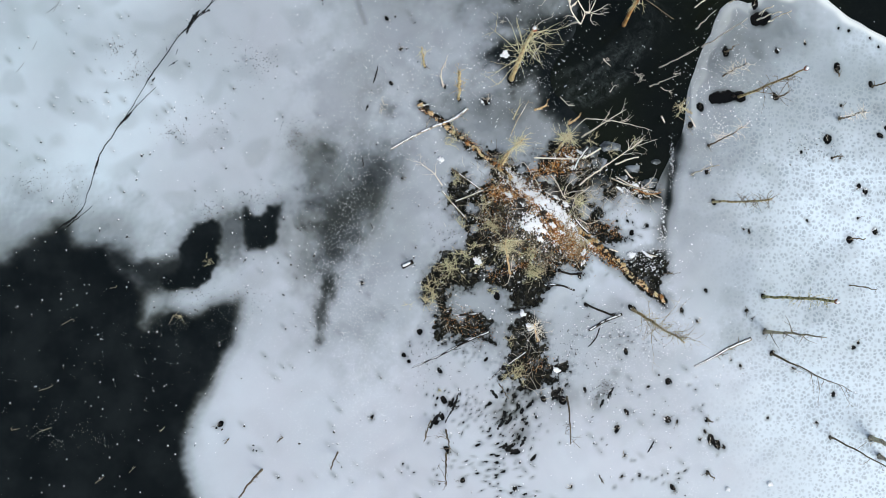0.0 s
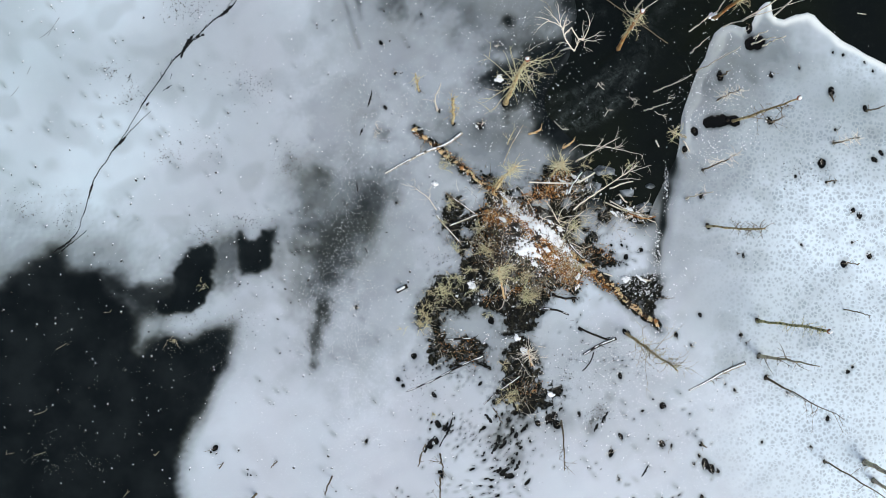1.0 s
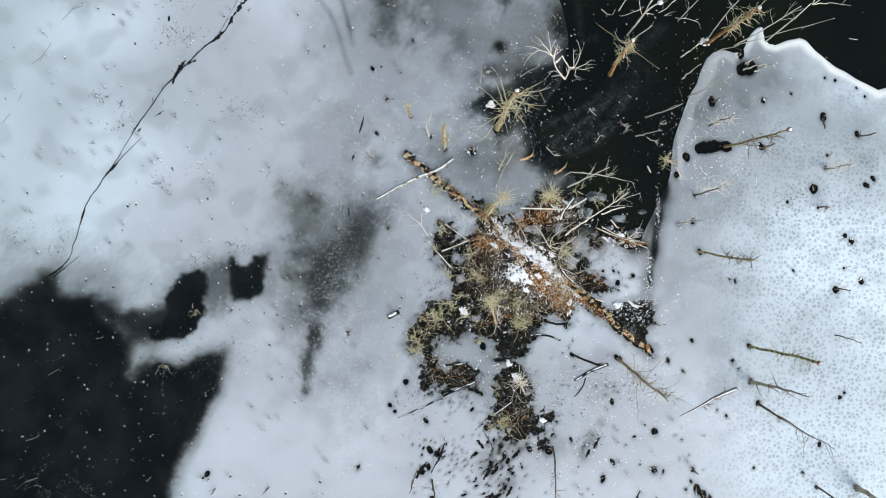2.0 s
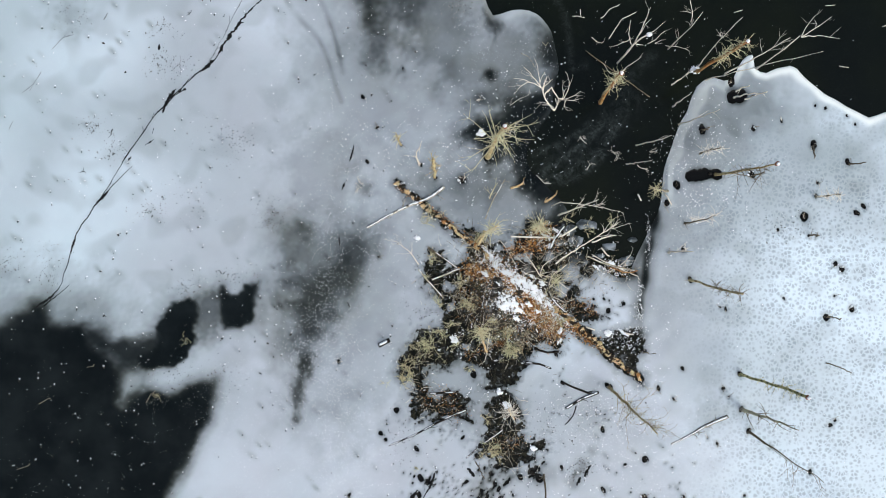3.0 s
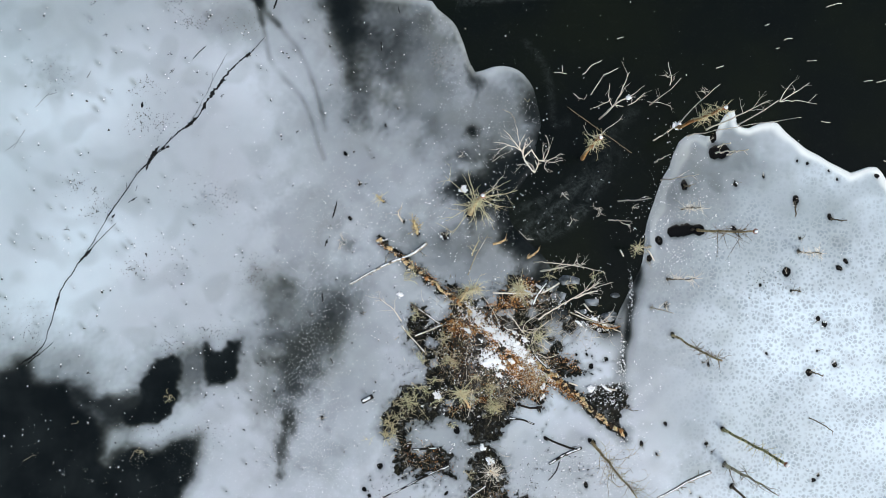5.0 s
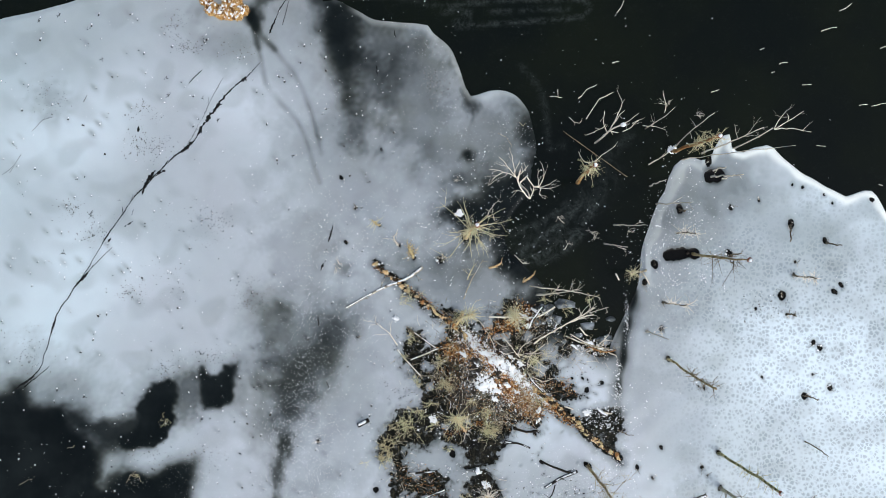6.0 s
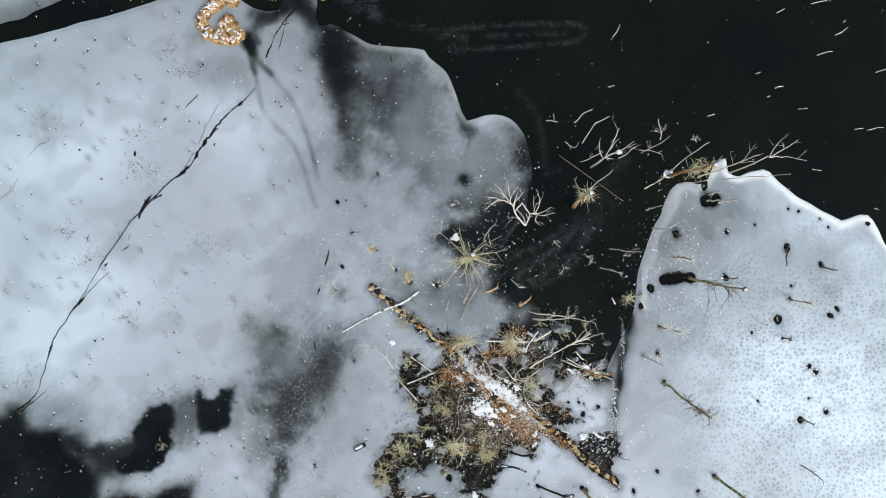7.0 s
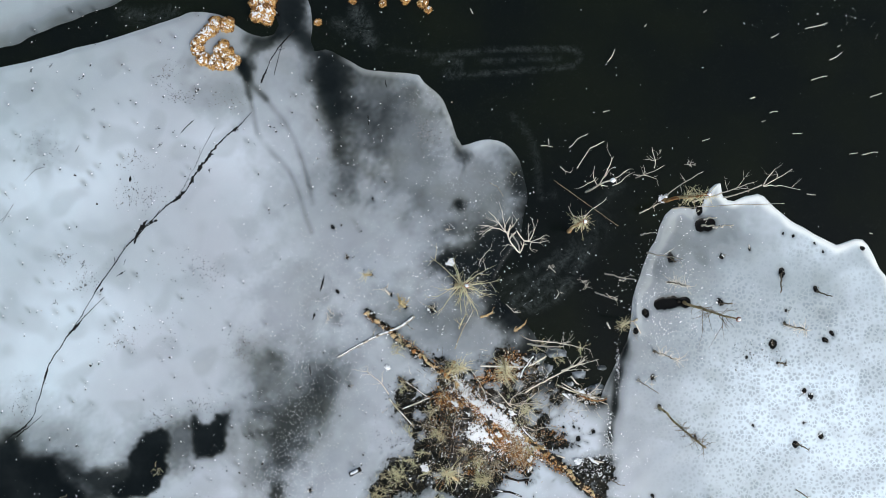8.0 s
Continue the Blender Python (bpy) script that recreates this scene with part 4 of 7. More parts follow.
def build_water():
    gx, gy = axis(-22, 25, 0.14, 2500), axis(-2, 23, 0.14, 2500)
    X, Y = np.meshgrid(gx, gy)
    px, py = X.ravel(), Y.ravel()
    silt = np.zeros(px.shape)
    for line, width, amount in (([(5.76, 7.19), (6.68, 7.79), (7.6, 8.45), (8.44, 9.41)], 0.35, 0.55), ([(6.07, 6.8), (7.33, 7.37), (8.44, 8.31), (9.23, 9.41)], 0.4, 0.55), ([(5.37, 8.06), (6.29, 8.37), (7.21, 8.84), (7.86, 9.42)], 0.3, 0.4),
                                ([(6.68, 6.74), (7.86, 7.32), (8.65, 8.1)], 0.3, 0.4), ([(5.5, 7.06), (7.07, 7.84), (8.65, 9.15), (9.71, 10.72)], 1.2, 0.2), ([(9.44, 10.99), (9.97, 11.77), (10.76, 12.56)], 0.5, 0.22),
                                ([(2.61, 18.69), (4.46, 18.86), (7.09, 18.95), (8.73, 18.88), (9.04, 18.56), (8.72, 18.14), (7.35, 17.99), (5.24, 17.85), (2.86, 17.68)], 0.2, 0.42), ([(4.45, 18.38), (6.3, 18.45), (8.01, 18.46)], 0.2, 0.26),
                                ([(2.21, 18.4), (2.87, 18.5), (3.34, 18.29), (3.26, 17.92), (2.73, 17.87)], 0.3, 0.4), ([(0.24, 19.02), (1.29, 18.75), (2.87, 18.61)], 0.2, 0.2), ([(-1.46, 20.75), (-1.07, 20.09), (-0.81, 19.43)], 0.6, 0.55), ([(-2.39, 20.23), (-1.74, 19.83), (-1.08, 19.69)], 0.5, 0.3),
                                ([(5.75, 15.82), (6.48, 15.02), (6.92, 13.83), (7.09, 11.98), (7.7, 12.11)], 0.25, 0.28), ([(-12.41, 20.83), (-11.35, 20.56), (-10.03, 20.76)], 0.6, 0.3)):
        silt = np.maximum(silt, amount * smooth01(1 - along(px, py, spline(line, 0.4)) / width))
    nx, ny = len(gx), len(gy)
    idx = np.arange(nx * ny).reshape(ny, nx)
    q = np.stack([idx[:-1, :-1], idx[:-1, 1:], idx[1:, 1:], idx[1:, :-1]], -1).reshape(-1, 4)
    me = bpy.data.meshes.new("water")
    me.from_pydata(np.stack([px, py, np.zeros(px.shape)], 1).tolist(), [], q.tolist())
    me.attributes.new("silt", "FLOAT", "POINT").data.foreach_set("value", silt.astype(np.float32))
    me.materials.append(WATER)
    tagged(new("water", me), "still black lake water with faint pale silt swirls", "water", "", "structure")


build_water()


# ---- trees: builders ----
def limb_path(p0, d, length, segs, wiggle, droop=0.0):
    """A wandering path from p0 in direction d."""
    p, d = Vector(p0), Vector(d).normalized()
    pts = [p.copy()]
    for k in range(segs):
        d = (d + Vector((rng.gauss(0, wiggle), rng.gauss(0, wiggle), rng.gauss(0, wiggle) - droop))).normalized()
        p = p + d * (length / segs)
        pts.append(p.copy())
    return pts


def limb(g, p0, d, length, r, segs=5, wiggle=0.16, droop=0.0, twigs=2, sides=5, tip=0.2):
    """A limb with side twigs, and those with twigs of their own where it is long."""
    pts = limb_path(p0, d, length, segs, wiggle, droop)
    g.tube(pts, [r * (1 - (1 - tip) * k / segs) for k in range(segs + 1)], sides)
    for k in range(twigs):
        i = rng.randint(1, segs - 1)
        way = (pts[i + 1] - pts[i]).normalized()
        side = way.cross(Vector((rng.gauss(0, 1), rng.gauss(0, 1), rng.gauss(0, 1)))).normalized()
        limb(g, pts[i], way * 0.7 + side * rng.uniform(0.5, 1.1), length * rng.uniform(0.25, 0.5), r * 0.55, max(3, segs - 2), wiggle, droop,
             twigs - 1 if length > 0.6 else 0, 4)


def stem_pts(dx, dy, h, bow=0.0, segs=10, wander=0.02):
    turn = rng.random() * 6.283
    out = []
    for k in range(segs + 1):
        t = k / segs
        b = bow * math.sin(math.pi * t)
        out.append(Vector((dx * t + b * math.cos(turn) + rng.gauss(0, wander), dy * t + b * math.sin(turn) + rng.gauss(0, wander), h * t - 0.12 * (1 - t))))
    return out


def snag(spec, r, material, label, n=10, reach=(0.4, 0.9), where=(0.2, 1.0), branch_bark=None, cap=True, taper=0.55, twigs=2, rise=(-0.2, 0.5), brush=0,
         bow=0.05, thick=0.2, name="dead_tree", group="dead trees standing in the lake"):
    """A standing dead trunk: trunk, each branch, a broken crown with its snow."""
    bx, by, tx, ty, h = spec
    ob = thing(name, (bx, by, 0.05), label, "dead tree", group)
    pts = stem_pts(tx - bx, ty - by, h, bow)
    segs = len(pts) - 1
    g = Geo()
    rad = [r * ((1.35 if k == 0 else 1.0) - (1 - taper) * k / segs) for k in range(segs + 1)]
    g.tube(pts, rad, 9, 0.22)
    part("trunk", g, material, ob)
    for k in range(n):
        u = where[0] + (where[1] - where[0]) * (k + rng.random()) / n
        i = min(int(u * segs), segs - 1)
        p = pts[i].lerp(pts[i + 1], u * segs - i)
        a = rng.random() * 6.283
        g = Geo()
        length = rng.uniform(*reach) * (1.15 - 0.4 * u)
        limb(g, p, (math.cos(a), math.sin(a), rng.uniform(*rise)), length, max(0.013, r * thick * (0.4 + 0.6 * length / reach[1])), 6, 0.14, 0.02, twigs)
        part("branch", g, branch_bark or material, ob)
    for k in range(brush):
        u = rng.uniform(*where)
        i = min(int(u * segs), segs - 1)
        p, a = pts[i].lerp(pts[i + 1], u * segs - i), rng.random() * 6.283
        g = Geo()
        limb(g, p, (math.cos(a), math.sin(a), rng.uniform(-0.3, 0.4)), rng.uniform(0.2, 0.6), 0.015, 4, 0.22, 0.03, 1, 4)
        part("twig", g, branch_bark or material, ob)
    if cap:
        top = pts[-1]
        g = Geo()
        g.blob(top, (max(0.1, rad[-1] * 1.25), max(0.1, rad[-1] * 1.25), 0.07), 2, 0.2)
        crown = part("broken_crown", g, HEARTWOOD, ob, "splintered reddish broken top")
        g = Geo()
        g.blob((top.x, top.y, top.z + 0.05), (max(0.075, rad[-1] * 0.85), max(0.075, rad[-1] * 0.85), 0.07), 2, 0.25)
        part("snow_cap", g, SNOW, crown, "small white cap of snow")
    return ob


def bare_tree(at, stems, material, label, name="bare_sapling", group="dead trees standing in the lake", twigs=3, category="dead tree"):
    """A forked bare tree: each stem a path of (x, y, z, radius) in the world, with twigs."""
    ob = thing(name, (*at, 0.05), label, category, group)
    for path in stems:
        pts = spline([(x - at[0], y - at[1], z) for x, y, z, w in path], 0.14)
        pts = [p + np.array([rng.gauss(0, 0.012), rng.gauss(0, 0.012), 0.0]) for p in pts]
        g = Geo()
        n = len(pts)
        w0, w1 = path[0][3], path[-1][3]
        g.tube(pts, [0.68 * (w0 + (w1 - w0) * k / (n - 1)) for k in range(n)], 6, 0.3)
        for k in range(twigs):
            i = rng.randint(n // 3, n - 2)
            d = Vector(pts[min(i + 2, n - 1)] - pts[i]).normalized() + Vector((rng.gauss(0, 0.6), rng.gauss(0, 0.6), rng.gauss(0, 0.6)))
            limb(g, pts[i], d, rng.uniform(0.25, 0.7), max(0.008, w1 * 0.8), 5, 0.15, 0.0, 1, 4)
        part("stem", g, material, ob)
    return ob


def shrub(at, size, material, label, n=16, rise=0.5, r=0.0125, twigs=6, name="shrub", lift=0.1, group="lichen-grown shrubs on the heap"):
    """A low bush of stems that spread from one root."""
    ob = thing(name, (*at, lift), label, "shrub", group)
    for k in range(n):
        a, g = 6.283 * (k + rng.random() * 0.8) / n, Geo()
        limb(g, (rng.gauss(0, 0.16 * size), rng.gauss(0, 0.16 * size), 0), (math.cos(a), math.sin(a), rise * rng.uniform(0.3, 2.2)), size * rng.uniform(0.4, 1.0),
             r * rng.uniform(0.8, 1.4), 6, 0.33, 0.02, twigs, 4)
        part("stem", g, material, ob)
    return ob


# ---- trees standing in the ice of the eastern floe ----
snag((12.54, 2.20, 12.59, 1.90, 6.1), 0.055, GOLD_BARK, "slender yellow-brown dead trunk with short bristling twigs, frozen into ice", n=6, reach=(0.3, 0.6), where=(0.5, 1.0), brush=40, twigs=1, taper=0.6, cap=False, branch_bark=BROWN_TWIG)
snag((14.85, -2.20, 14.89, -1.97, 6.4), 0.062, MOSS_BARK, "straight mossy yellow-green dead trunk with a snow cap", n=3, reach=(0.2, 0.5), where=(0.3, 1.0), brush=34, twigs=1, taper=0.85, branch_bark=MOSS_BARK, bow=0.02)
snag((13.70, 7.06, 13.79, 6.87, 6.3), 0.065, GOLD_BARK, "tall splintered grey-gold dead trunk standing in a dark melt hole", n=12, reach=(0.8, 2.0), where=(0.15, 0.85), branch_bark=BROWN_TWIG, brush=10, taper=0.45, rise=(1.2, 3.5), thick=0.35)
snag((14.90, -3.83, 14.98, -3.47, 5.5), 0.085, GREY_BARK, "twisted splintered dead trunk with a thin broken tip", n=10, reach=(0.5, 1.4), where=(0.1, 0.75), branch_bark=BROWN_TWIG, cap=False, taper=0.18, rise=(1.0, 3.0), twigs=1, brush=6, thick=0.32)
snag((15.24, -4.80, 16.20, -5.64, 5.0), 0.042, BROWN_TWIG, "thin leaning dead sapling with a forked tip", n=6, reach=(0.6, 1.4), where=(0.55, 1.0), cap=False, taper=0.25, twigs=2, rise=(0.3, 1.0))
snag((15.19, -4.85, 15.70, -5.37, 3.4), 0.026, BROWN_TWIG, "thin leaning dead sapling beside a taller one", n=2, reach=(0.2, 0.5), cap=False, taper=0.3, twigs=1)
snag((8.76, -2.73, 9.62, -3.71, 5.0), 0.07, GOLD_BARK, "leaning dead tree thick with pale drooping twigs", n=26, reach=(0.8, 1.9), where=(0.2, 0.98), branch_bark=GREY_BARK, brush=60, cap=False, taper=0.35, rise=(0.5, 2.4), thick=0.26)
snag((18.37, 6.06, 18.39, 6.00, 2.2), 0.05, BROWN_TWIG, "small dead sapling with pale bristly twigs", n=5, reach=(0.3, 0.6), where=(0.3, 1.0), branch_bark=PALE_WOOD, brush=30, cap=False, twigs=1, taper=0.4)
snag((12.30, 4.80, 12.23, 4.98, 4.1), 0.04, BROWN_TWIG, "small dead sapling with pale bristly twigs", n=4, reach=(0.3, 0.6), branch_bark=PALE_WOOD, brush=26, cap=False, twigs=1, taper=0.4)
snag((11.54, 3.46, 11.53, 3.50, 3.5), 0.04, PALE_WOOD, "small pale bare dead sapling in the ice", n=4, reach=(0.3, 0.6), cap=False, twigs=2, taper=0.4)
snag((12.96, 8.00, 12.99, 7.95, 2.7), 0.04, BROWN_TWIG, "small dead sapling hung with pale twigs", n=4, reach=(0.3, 0.6), branch_bark=PALE_WOOD, brush=34, cap=False, twigs=1, taper=0.4)
snag((11.60, 6.34, 10.20, 6.28, 2.2), 0.05, GREY_BARK, "leaning sapling with yellow lichen twigs at the floe's edge", n=8, reach=(0.3, 0.7), where=(0.5, 1.0), branch_bark=LICHEN_TWIG, brush=18, cap=False, twigs=1)
snag((17.95, -8.71, 18.30, -9.07, 4.5), 0.045, BROWN_TWIG, "thin leaning dead sapling in the ice", n=3, reach=(0.3, 0.7), cap=False, taper=0.4)
snag((19.83, -8.76, 19.38, -8.59, 3.5), 0.12, GREY_BARK, "short thick dead trunk in the ice", n=2, reach=(0.3, 0.6), cap=False)
snag((20.25, -9.63, 19.57, -9.33, 3.0), 0.09, GREY_BARK, "short thick dead trunk in the ice", n=2, reach=(0.3, 0.6), cap=False)
snag((18.84, -1.68, 18.83, -1.77, 2.2), 0.03, BROWN_TWIG, "thin bare dead stem in the ice", n=2, reach=(0.2, 0.4), cap=False, twigs=1)
snag((10.18, -1.13, 10.61, -1.09, 1.2), 0.025, BROWN_TWIG, "thin bare dead stem in the ice", n=3, reach=(0.2, 0.3), cap=False, twigs=1)
for spec in ((14.58, 10.63, 14.97, 10.50, 1.6), (15.03, 10.50, 15.51, 10.58, 1.4), (14.69, 10.89, 14.91, 10.97, 1.0)):
    snag(spec, 0.045, PALE_WOOD, "short pale dead stem leaning out of a melt hole", n=1, reach=(0.15, 0.4), cap=False, twigs=1)
for spec, n in (((10.05, 8.42, 10.54, 8.29, 4.0), 1), ((12.04, 9.39, 12.09, 9.15, 5.0), 2), ((9.60, 7.56, 9.96, 7.36, 2.8), 0), ((11.75, 10.26, 11.74, 10.30, 2.5), 0)):
    snag(spec, 0.034, PALE_WOOD, "long pale dead stem leaning out of the water", n=n, reach=(0.5, 1.1), where=(0.4, 0.9), cap=False, taper=0.35, thick=0.3, rise=(0.8, 2.0), twigs=1, bow=0.03)
for spec in ((13.09, 9.16, 12.87, 8.99, 1.6), (18.26, 8.42, 17.42, 7.61, 1.8), (19.91, 7.56, 19.68, 7.44, 1.8), (15.43, 7.03, 15.57, 7.08, 1.0), (18.84, 0.45, 19.01, 0.43, 1.0), (12.25, -10.34, 12.04, -10.16, 1.6),
             (12.28, -7.92, 12.04, -7.71, 1.4), (18.05, 4.22, 18.10, 4.20, 0.8)):
    snag(spec, 0.04, BROWN_TWIG, "short broken dead stem in a melt hole", n=2, reach=(0.15, 0.4), cap=False, twigs=1)

# ---- trees of the channel and the bay ----
snag((3.17, 7.90, 3.41, 8.24, 6.7), 0.12, GOLD_BARK, "stout golden dead trunk bristling with pale bare branches", n=26, reach=(0.9, 1.9), where=(0.4, 1.0), branch_bark=LICHEN_TWIG, brush=36, taper=0.5, thick=0.2, rise=(0.1, 1.2), twigs=2)
snag((12.83, 11.82, 12.94, 11.67, 5.6), 0.08, RUST_BARK, "rust-red dead trunk with a brush of twigs and a snow cap", n=12, reach=(0.3, 0.8), where=(0.45, 1.0), branch_bark=LICHEN_TWIG, brush=70, taper=0.8, thick=0.2)
snag((8.37, 10.43, 8.31, 10.74, 4.6), 0.085, RUST_BARK, "rust-brown leaning dead trunk with pale branches and a snow cap", n=10, reach=(0.3, 1.0), where=(0.45, 1.0), branch_bark=LICHEN_TWIG, brush=50, taper=0.7, thick=0.18)
snag((14.19, 11.74, 15.33, 12.29, 4.0), 0.04, PALE_WOOD, "long pale bare sapling leaning over the floe's tip", n=4, reach=(0.6, 1.2), where=(0.5, 0.9), cap=False, taper=0.35, thick=0.4, rise=(0.2, 0.9))
snag((13.2, 11.45, 15.95, 11.30, 5.5), 0.026, PALE_WOOD, "long pale leaning pole over the floe's tip", n=1, reach=(0.2, 0.4), cap=False, taper=0.5)
snag((12.87, 12.0, 12.63, 12.57, 5.8), 0.028, PALE_WOOD, "slender pale pole leaning out of the water", n=2, reach=(0.3, 0.6), cap=False, taper=0.5)
snag((11.68, 11.20, 12.30, 11.61, 1.2), 0.035, PALE_WOOD, "pale broken branch rising from the water", n=2, reach=(0.2, 0.5), cap=False, taper=0.6)
bare_tree((8.37, 10.5), [
    [(8.37, 10.5, 2.6, 0.03), (8.4, 10.78, 3.3, 0.03), (8.64, 11.09, 3.4, 0.03), (8.8, 11.28, 3.4, 0.026), (9.14, 11.44, 3.4, 0.02), (9.38, 11.65, 3.4, 0.011)],
    [(8.6, 11.02, 3.4, 0.022), (8.24, 10.93, 3.5, 0.02), (7.96, 11.03, 3.6, 0.016), (7.77, 11.36, 3.6, 0.01)]], PALE_WOOD, "thin pale forked bough rising beside a dead trunk", name="dead_bough", twigs=1)
bx, by = (9.22, 12.23)
forked = bare_tree((bx, by), [
    [(bx, by, -0.1, 0.075), (*(9.18, 12.26), 1.6, 0.065), (*(9.21, 12.34), 3.0, 0.055), (*(9.49, 12.41), 4.0, 0.045)],
    [(*(9.21, 12.34), 2.9, 0.04), (*(9.31, 12.69), 3.8, 0.03), (*(9.41, 13.3), 4.8, 0.012)],
    [(*(9.31, 12.54), 3.4, 0.03), (*(9.42, 12.83), 4.0, 0.022), (*(9.5, 12.94), 4.6, 0.011)],
    [(*(9.2, 12.35), 2.6, 0.03), (*(8.88, 12.62), 3.4, 0.025), (*(8.77, 12.97), 4.2, 0.012)],
    [(*(9.16, 12.67), 2.6, 0.025), (*(8.68, 12.34), 3.0, 0.02), (*(8.28, 12.16), 3.2, 0.01)],
    [(*(9.44, 12.41), 3.8, 0.03), (*(9.76, 12.57), 4.2, 0.022), (*(10.05, 12.78), 4.6, 0.011)],
    [(*(9.73, 12.25), 3.2, 0.03), (*(10.01, 12.4), 3.4, 0.025), (*(10.32, 12.68), 3.6, 0.012)]], PALE_WOOD, "pale forked dead tree with a snow cap over water", name="dead_tree", twigs=2)
tip = (9.56, 12.41)
g = Geo()
g.blob((tip[0] - bx, tip[1] - by, 4.05), (0.1, 0.1, 0.07), 2, 0.3)
part("snow_cap", g, SNOW, forked, "small white cap of snow")
bx, by = (15.62, 11.93)
bare_tree((bx, by), [
    [(bx, by, -0.1, 0.06), (15.46, 11.92, 1.6, 0.055), (15.42, 12.0, 3.3, 0.045), (15.32, 12.07, 4.9, 0.035)],
    [(15.37, 12.05, 4.9, 0.035), (15.96, 12.05, 5.1, 0.026), (16.6, 11.85, 5.4, 0.011)],
    [(15.37, 12.05, 4.9, 0.032), (15.4, 12.33, 5.2, 0.025), (15.56, 12.68, 5.6, 0.011)],
    [(15.37, 12.05, 4.9, 0.032), (15.8, 12.33, 5.2, 0.024), (16.25, 12.66, 5.5, 0.011)],
    [(15.76, 12.31, 5.2, 0.02), (15.76, 12.45, 5.3, 0.016), (15.65, 12.59, 5.4, 0.01)]], PALE_WOOD, "pale bare tree forking over open water", name="dead_tree", twigs=1)
bx, by = (11.55, 12.88)
bare_tree((bx, by), [
    [(bx, by, -0.1, 0.045), (11.5, 12.85, 1.6, 0.04), (11.4, 12.84, 3.6, 0.03), (11.19, 12.82, 5.6, 0.012)],
    [(11.2, 12.86, 4.2, 0.026), (11.14, 13.15, 4.6, 0.02), (10.89, 13.61, 5.0, 0.01)],
    [(11.16, 13.14, 4.5, 0.018), (10.86, 13.15, 4.6, 0.01)]], PALE_WOOD, "small pale forked tree in the channel", twigs=2)
bx, by = (5.72, 10.31)
bare_tree((bx, by), [
    [(bx, by, -0.1, 0.055), (5.75, 10.1, 1.2, 0.05), (5.8, 9.75, 2.5, 0.045), (5.78, 9.45, 3.3, 0.042), (5.53, 9.71, 3.4, 0.045), (5.3, 10.0, 3.6, 0.045), (5.19, 10.28, 3.8, 0.04)],
    [(5.19, 10.28, 3.8, 0.035), (5.02, 10.49, 3.9, 0.03), (4.68, 10.92, 3.8, 0.022), (4.45, 11.16, 3.7, 0.012)],
    [(5.14, 10.38, 3.8, 0.03), (5.07, 10.75, 3.9, 0.022), (4.97, 11.23, 4.0, 0.011)],
    [(5.19, 10.28, 3.8, 0.035), (4.86, 10.44, 3.9, 0.03), (4.42, 10.56, 4.1, 0.02), (4.02, 10.61, 4.2, 0.011)],
    [(4.62, 10.51, 4.0, 0.02), (4.38, 10.38, 4.0, 0.015), (4.15, 10.19, 3.9, 0.009)],
    [(5.19, 10.28, 3.8, 0.035), (5.48, 10.55, 3.2, 0.028), (5.79, 10.92, 2.5, 0.014)],
    [(5.1, 10.47, 3.8, 0.024), (5.14, 10.68, 3.9, 0.018), (5.27, 10.91, 4.0, 0.01)],
    [(5.3, 10.0, 3.6, 0.045), (5.5, 10.28, 3.5, 0.05), (5.62, 10.36, 3.5, 0.055), (5.77, 10.17, 3.4, 0.05), (5.95, 9.93, 3.3, 0.045), (6.18, 9.93, 3.3, 0.04)],
    [(5.78, 9.45, 3.3, 0.04), (5.9, 9.69, 3.3, 0.034), (5.95, 9.93, 3.3, 0.03)],
    [(6.14, 9.93, 3.3, 0.03), (6.13, 10.31, 3.4, 0.022), (6.1, 10.68, 3.5, 0.011)],
    [(6.18, 9.93, 3.3, 0.032), (6.29, 10.23, 3.6, 0.028), (6.32, 10.55, 3.8, 0.022), (6.17, 10.95, 3.9, 0.011)],
    [(6.18, 9.93, 3.3, 0.03), (6.48, 9.97, 3.4, 0.024), (6.88, 10.23, 3.5, 0.011)],
    [(6.28, 9.88, 3.3, 0.028), (6.57, 9.85, 3.3, 0.02), (6.97, 9.94, 3.3, 0.01)],
    [(6.23, 9.85, 3.3, 0.024), (6.19, 9.66, 3.2, 0.018), (6.35, 9.49, 3.1, 0.01)],
    [(5.5, 9.71, 3.4, 0.022), (5.28, 9.79, 3.3, 0.016), (5.04, 9.74, 3.2, 0.009)]], PALE_WOOD, "pale many-forked bare tree at the edge of the ice", twigs=2)
snag((-0.84, 8.47, -0.89, 8.61, 3.0), 0.05, GOLD_BARK, "small golden dead sapling with upswept twigs", n=14, reach=(0.3, 0.7), where=(0.3, 0.95), cap=False, taper=0.4, rise=(2.0, 5.0), thick=0.2, branch_bark=LICHEN_TWIG, brush=8, twigs=1)
snag((0.73, 6.95, 0.69, 7.41, 3.4), 0.06, GOLD_BARK, "rusty dead stub with a ragged broken top", n=8, reach=(0.15, 0.4), where=(0.3, 1.0), cap=False, taper=0.9, branch_bark=GOLD_BARK, brush=26, twigs=1, bow=0.02)
bx, by = (0.05, 7.5)
bare_tree((bx, by), [[(bx, by, -0.1, 0.085), (-0.1, 7.74, 0.9, 0.075), (-0.07, 7.91, 1.7, 0.06), (0.1, 8.01, 2.5, 0.04), (0.19, 8.22, 3.0, 0.014)]], PALE_WOOD, "small crooked bleached dead stem in the ice", twigs=6)
snag((-8.37, -10.21, -8.79, -10.69, 2.5), 0.06, BROWN_TWIG, "thin dark leaning dead stem in the ice", n=2, reach=(0.2, 0.4), cap=False, taper=0.5)
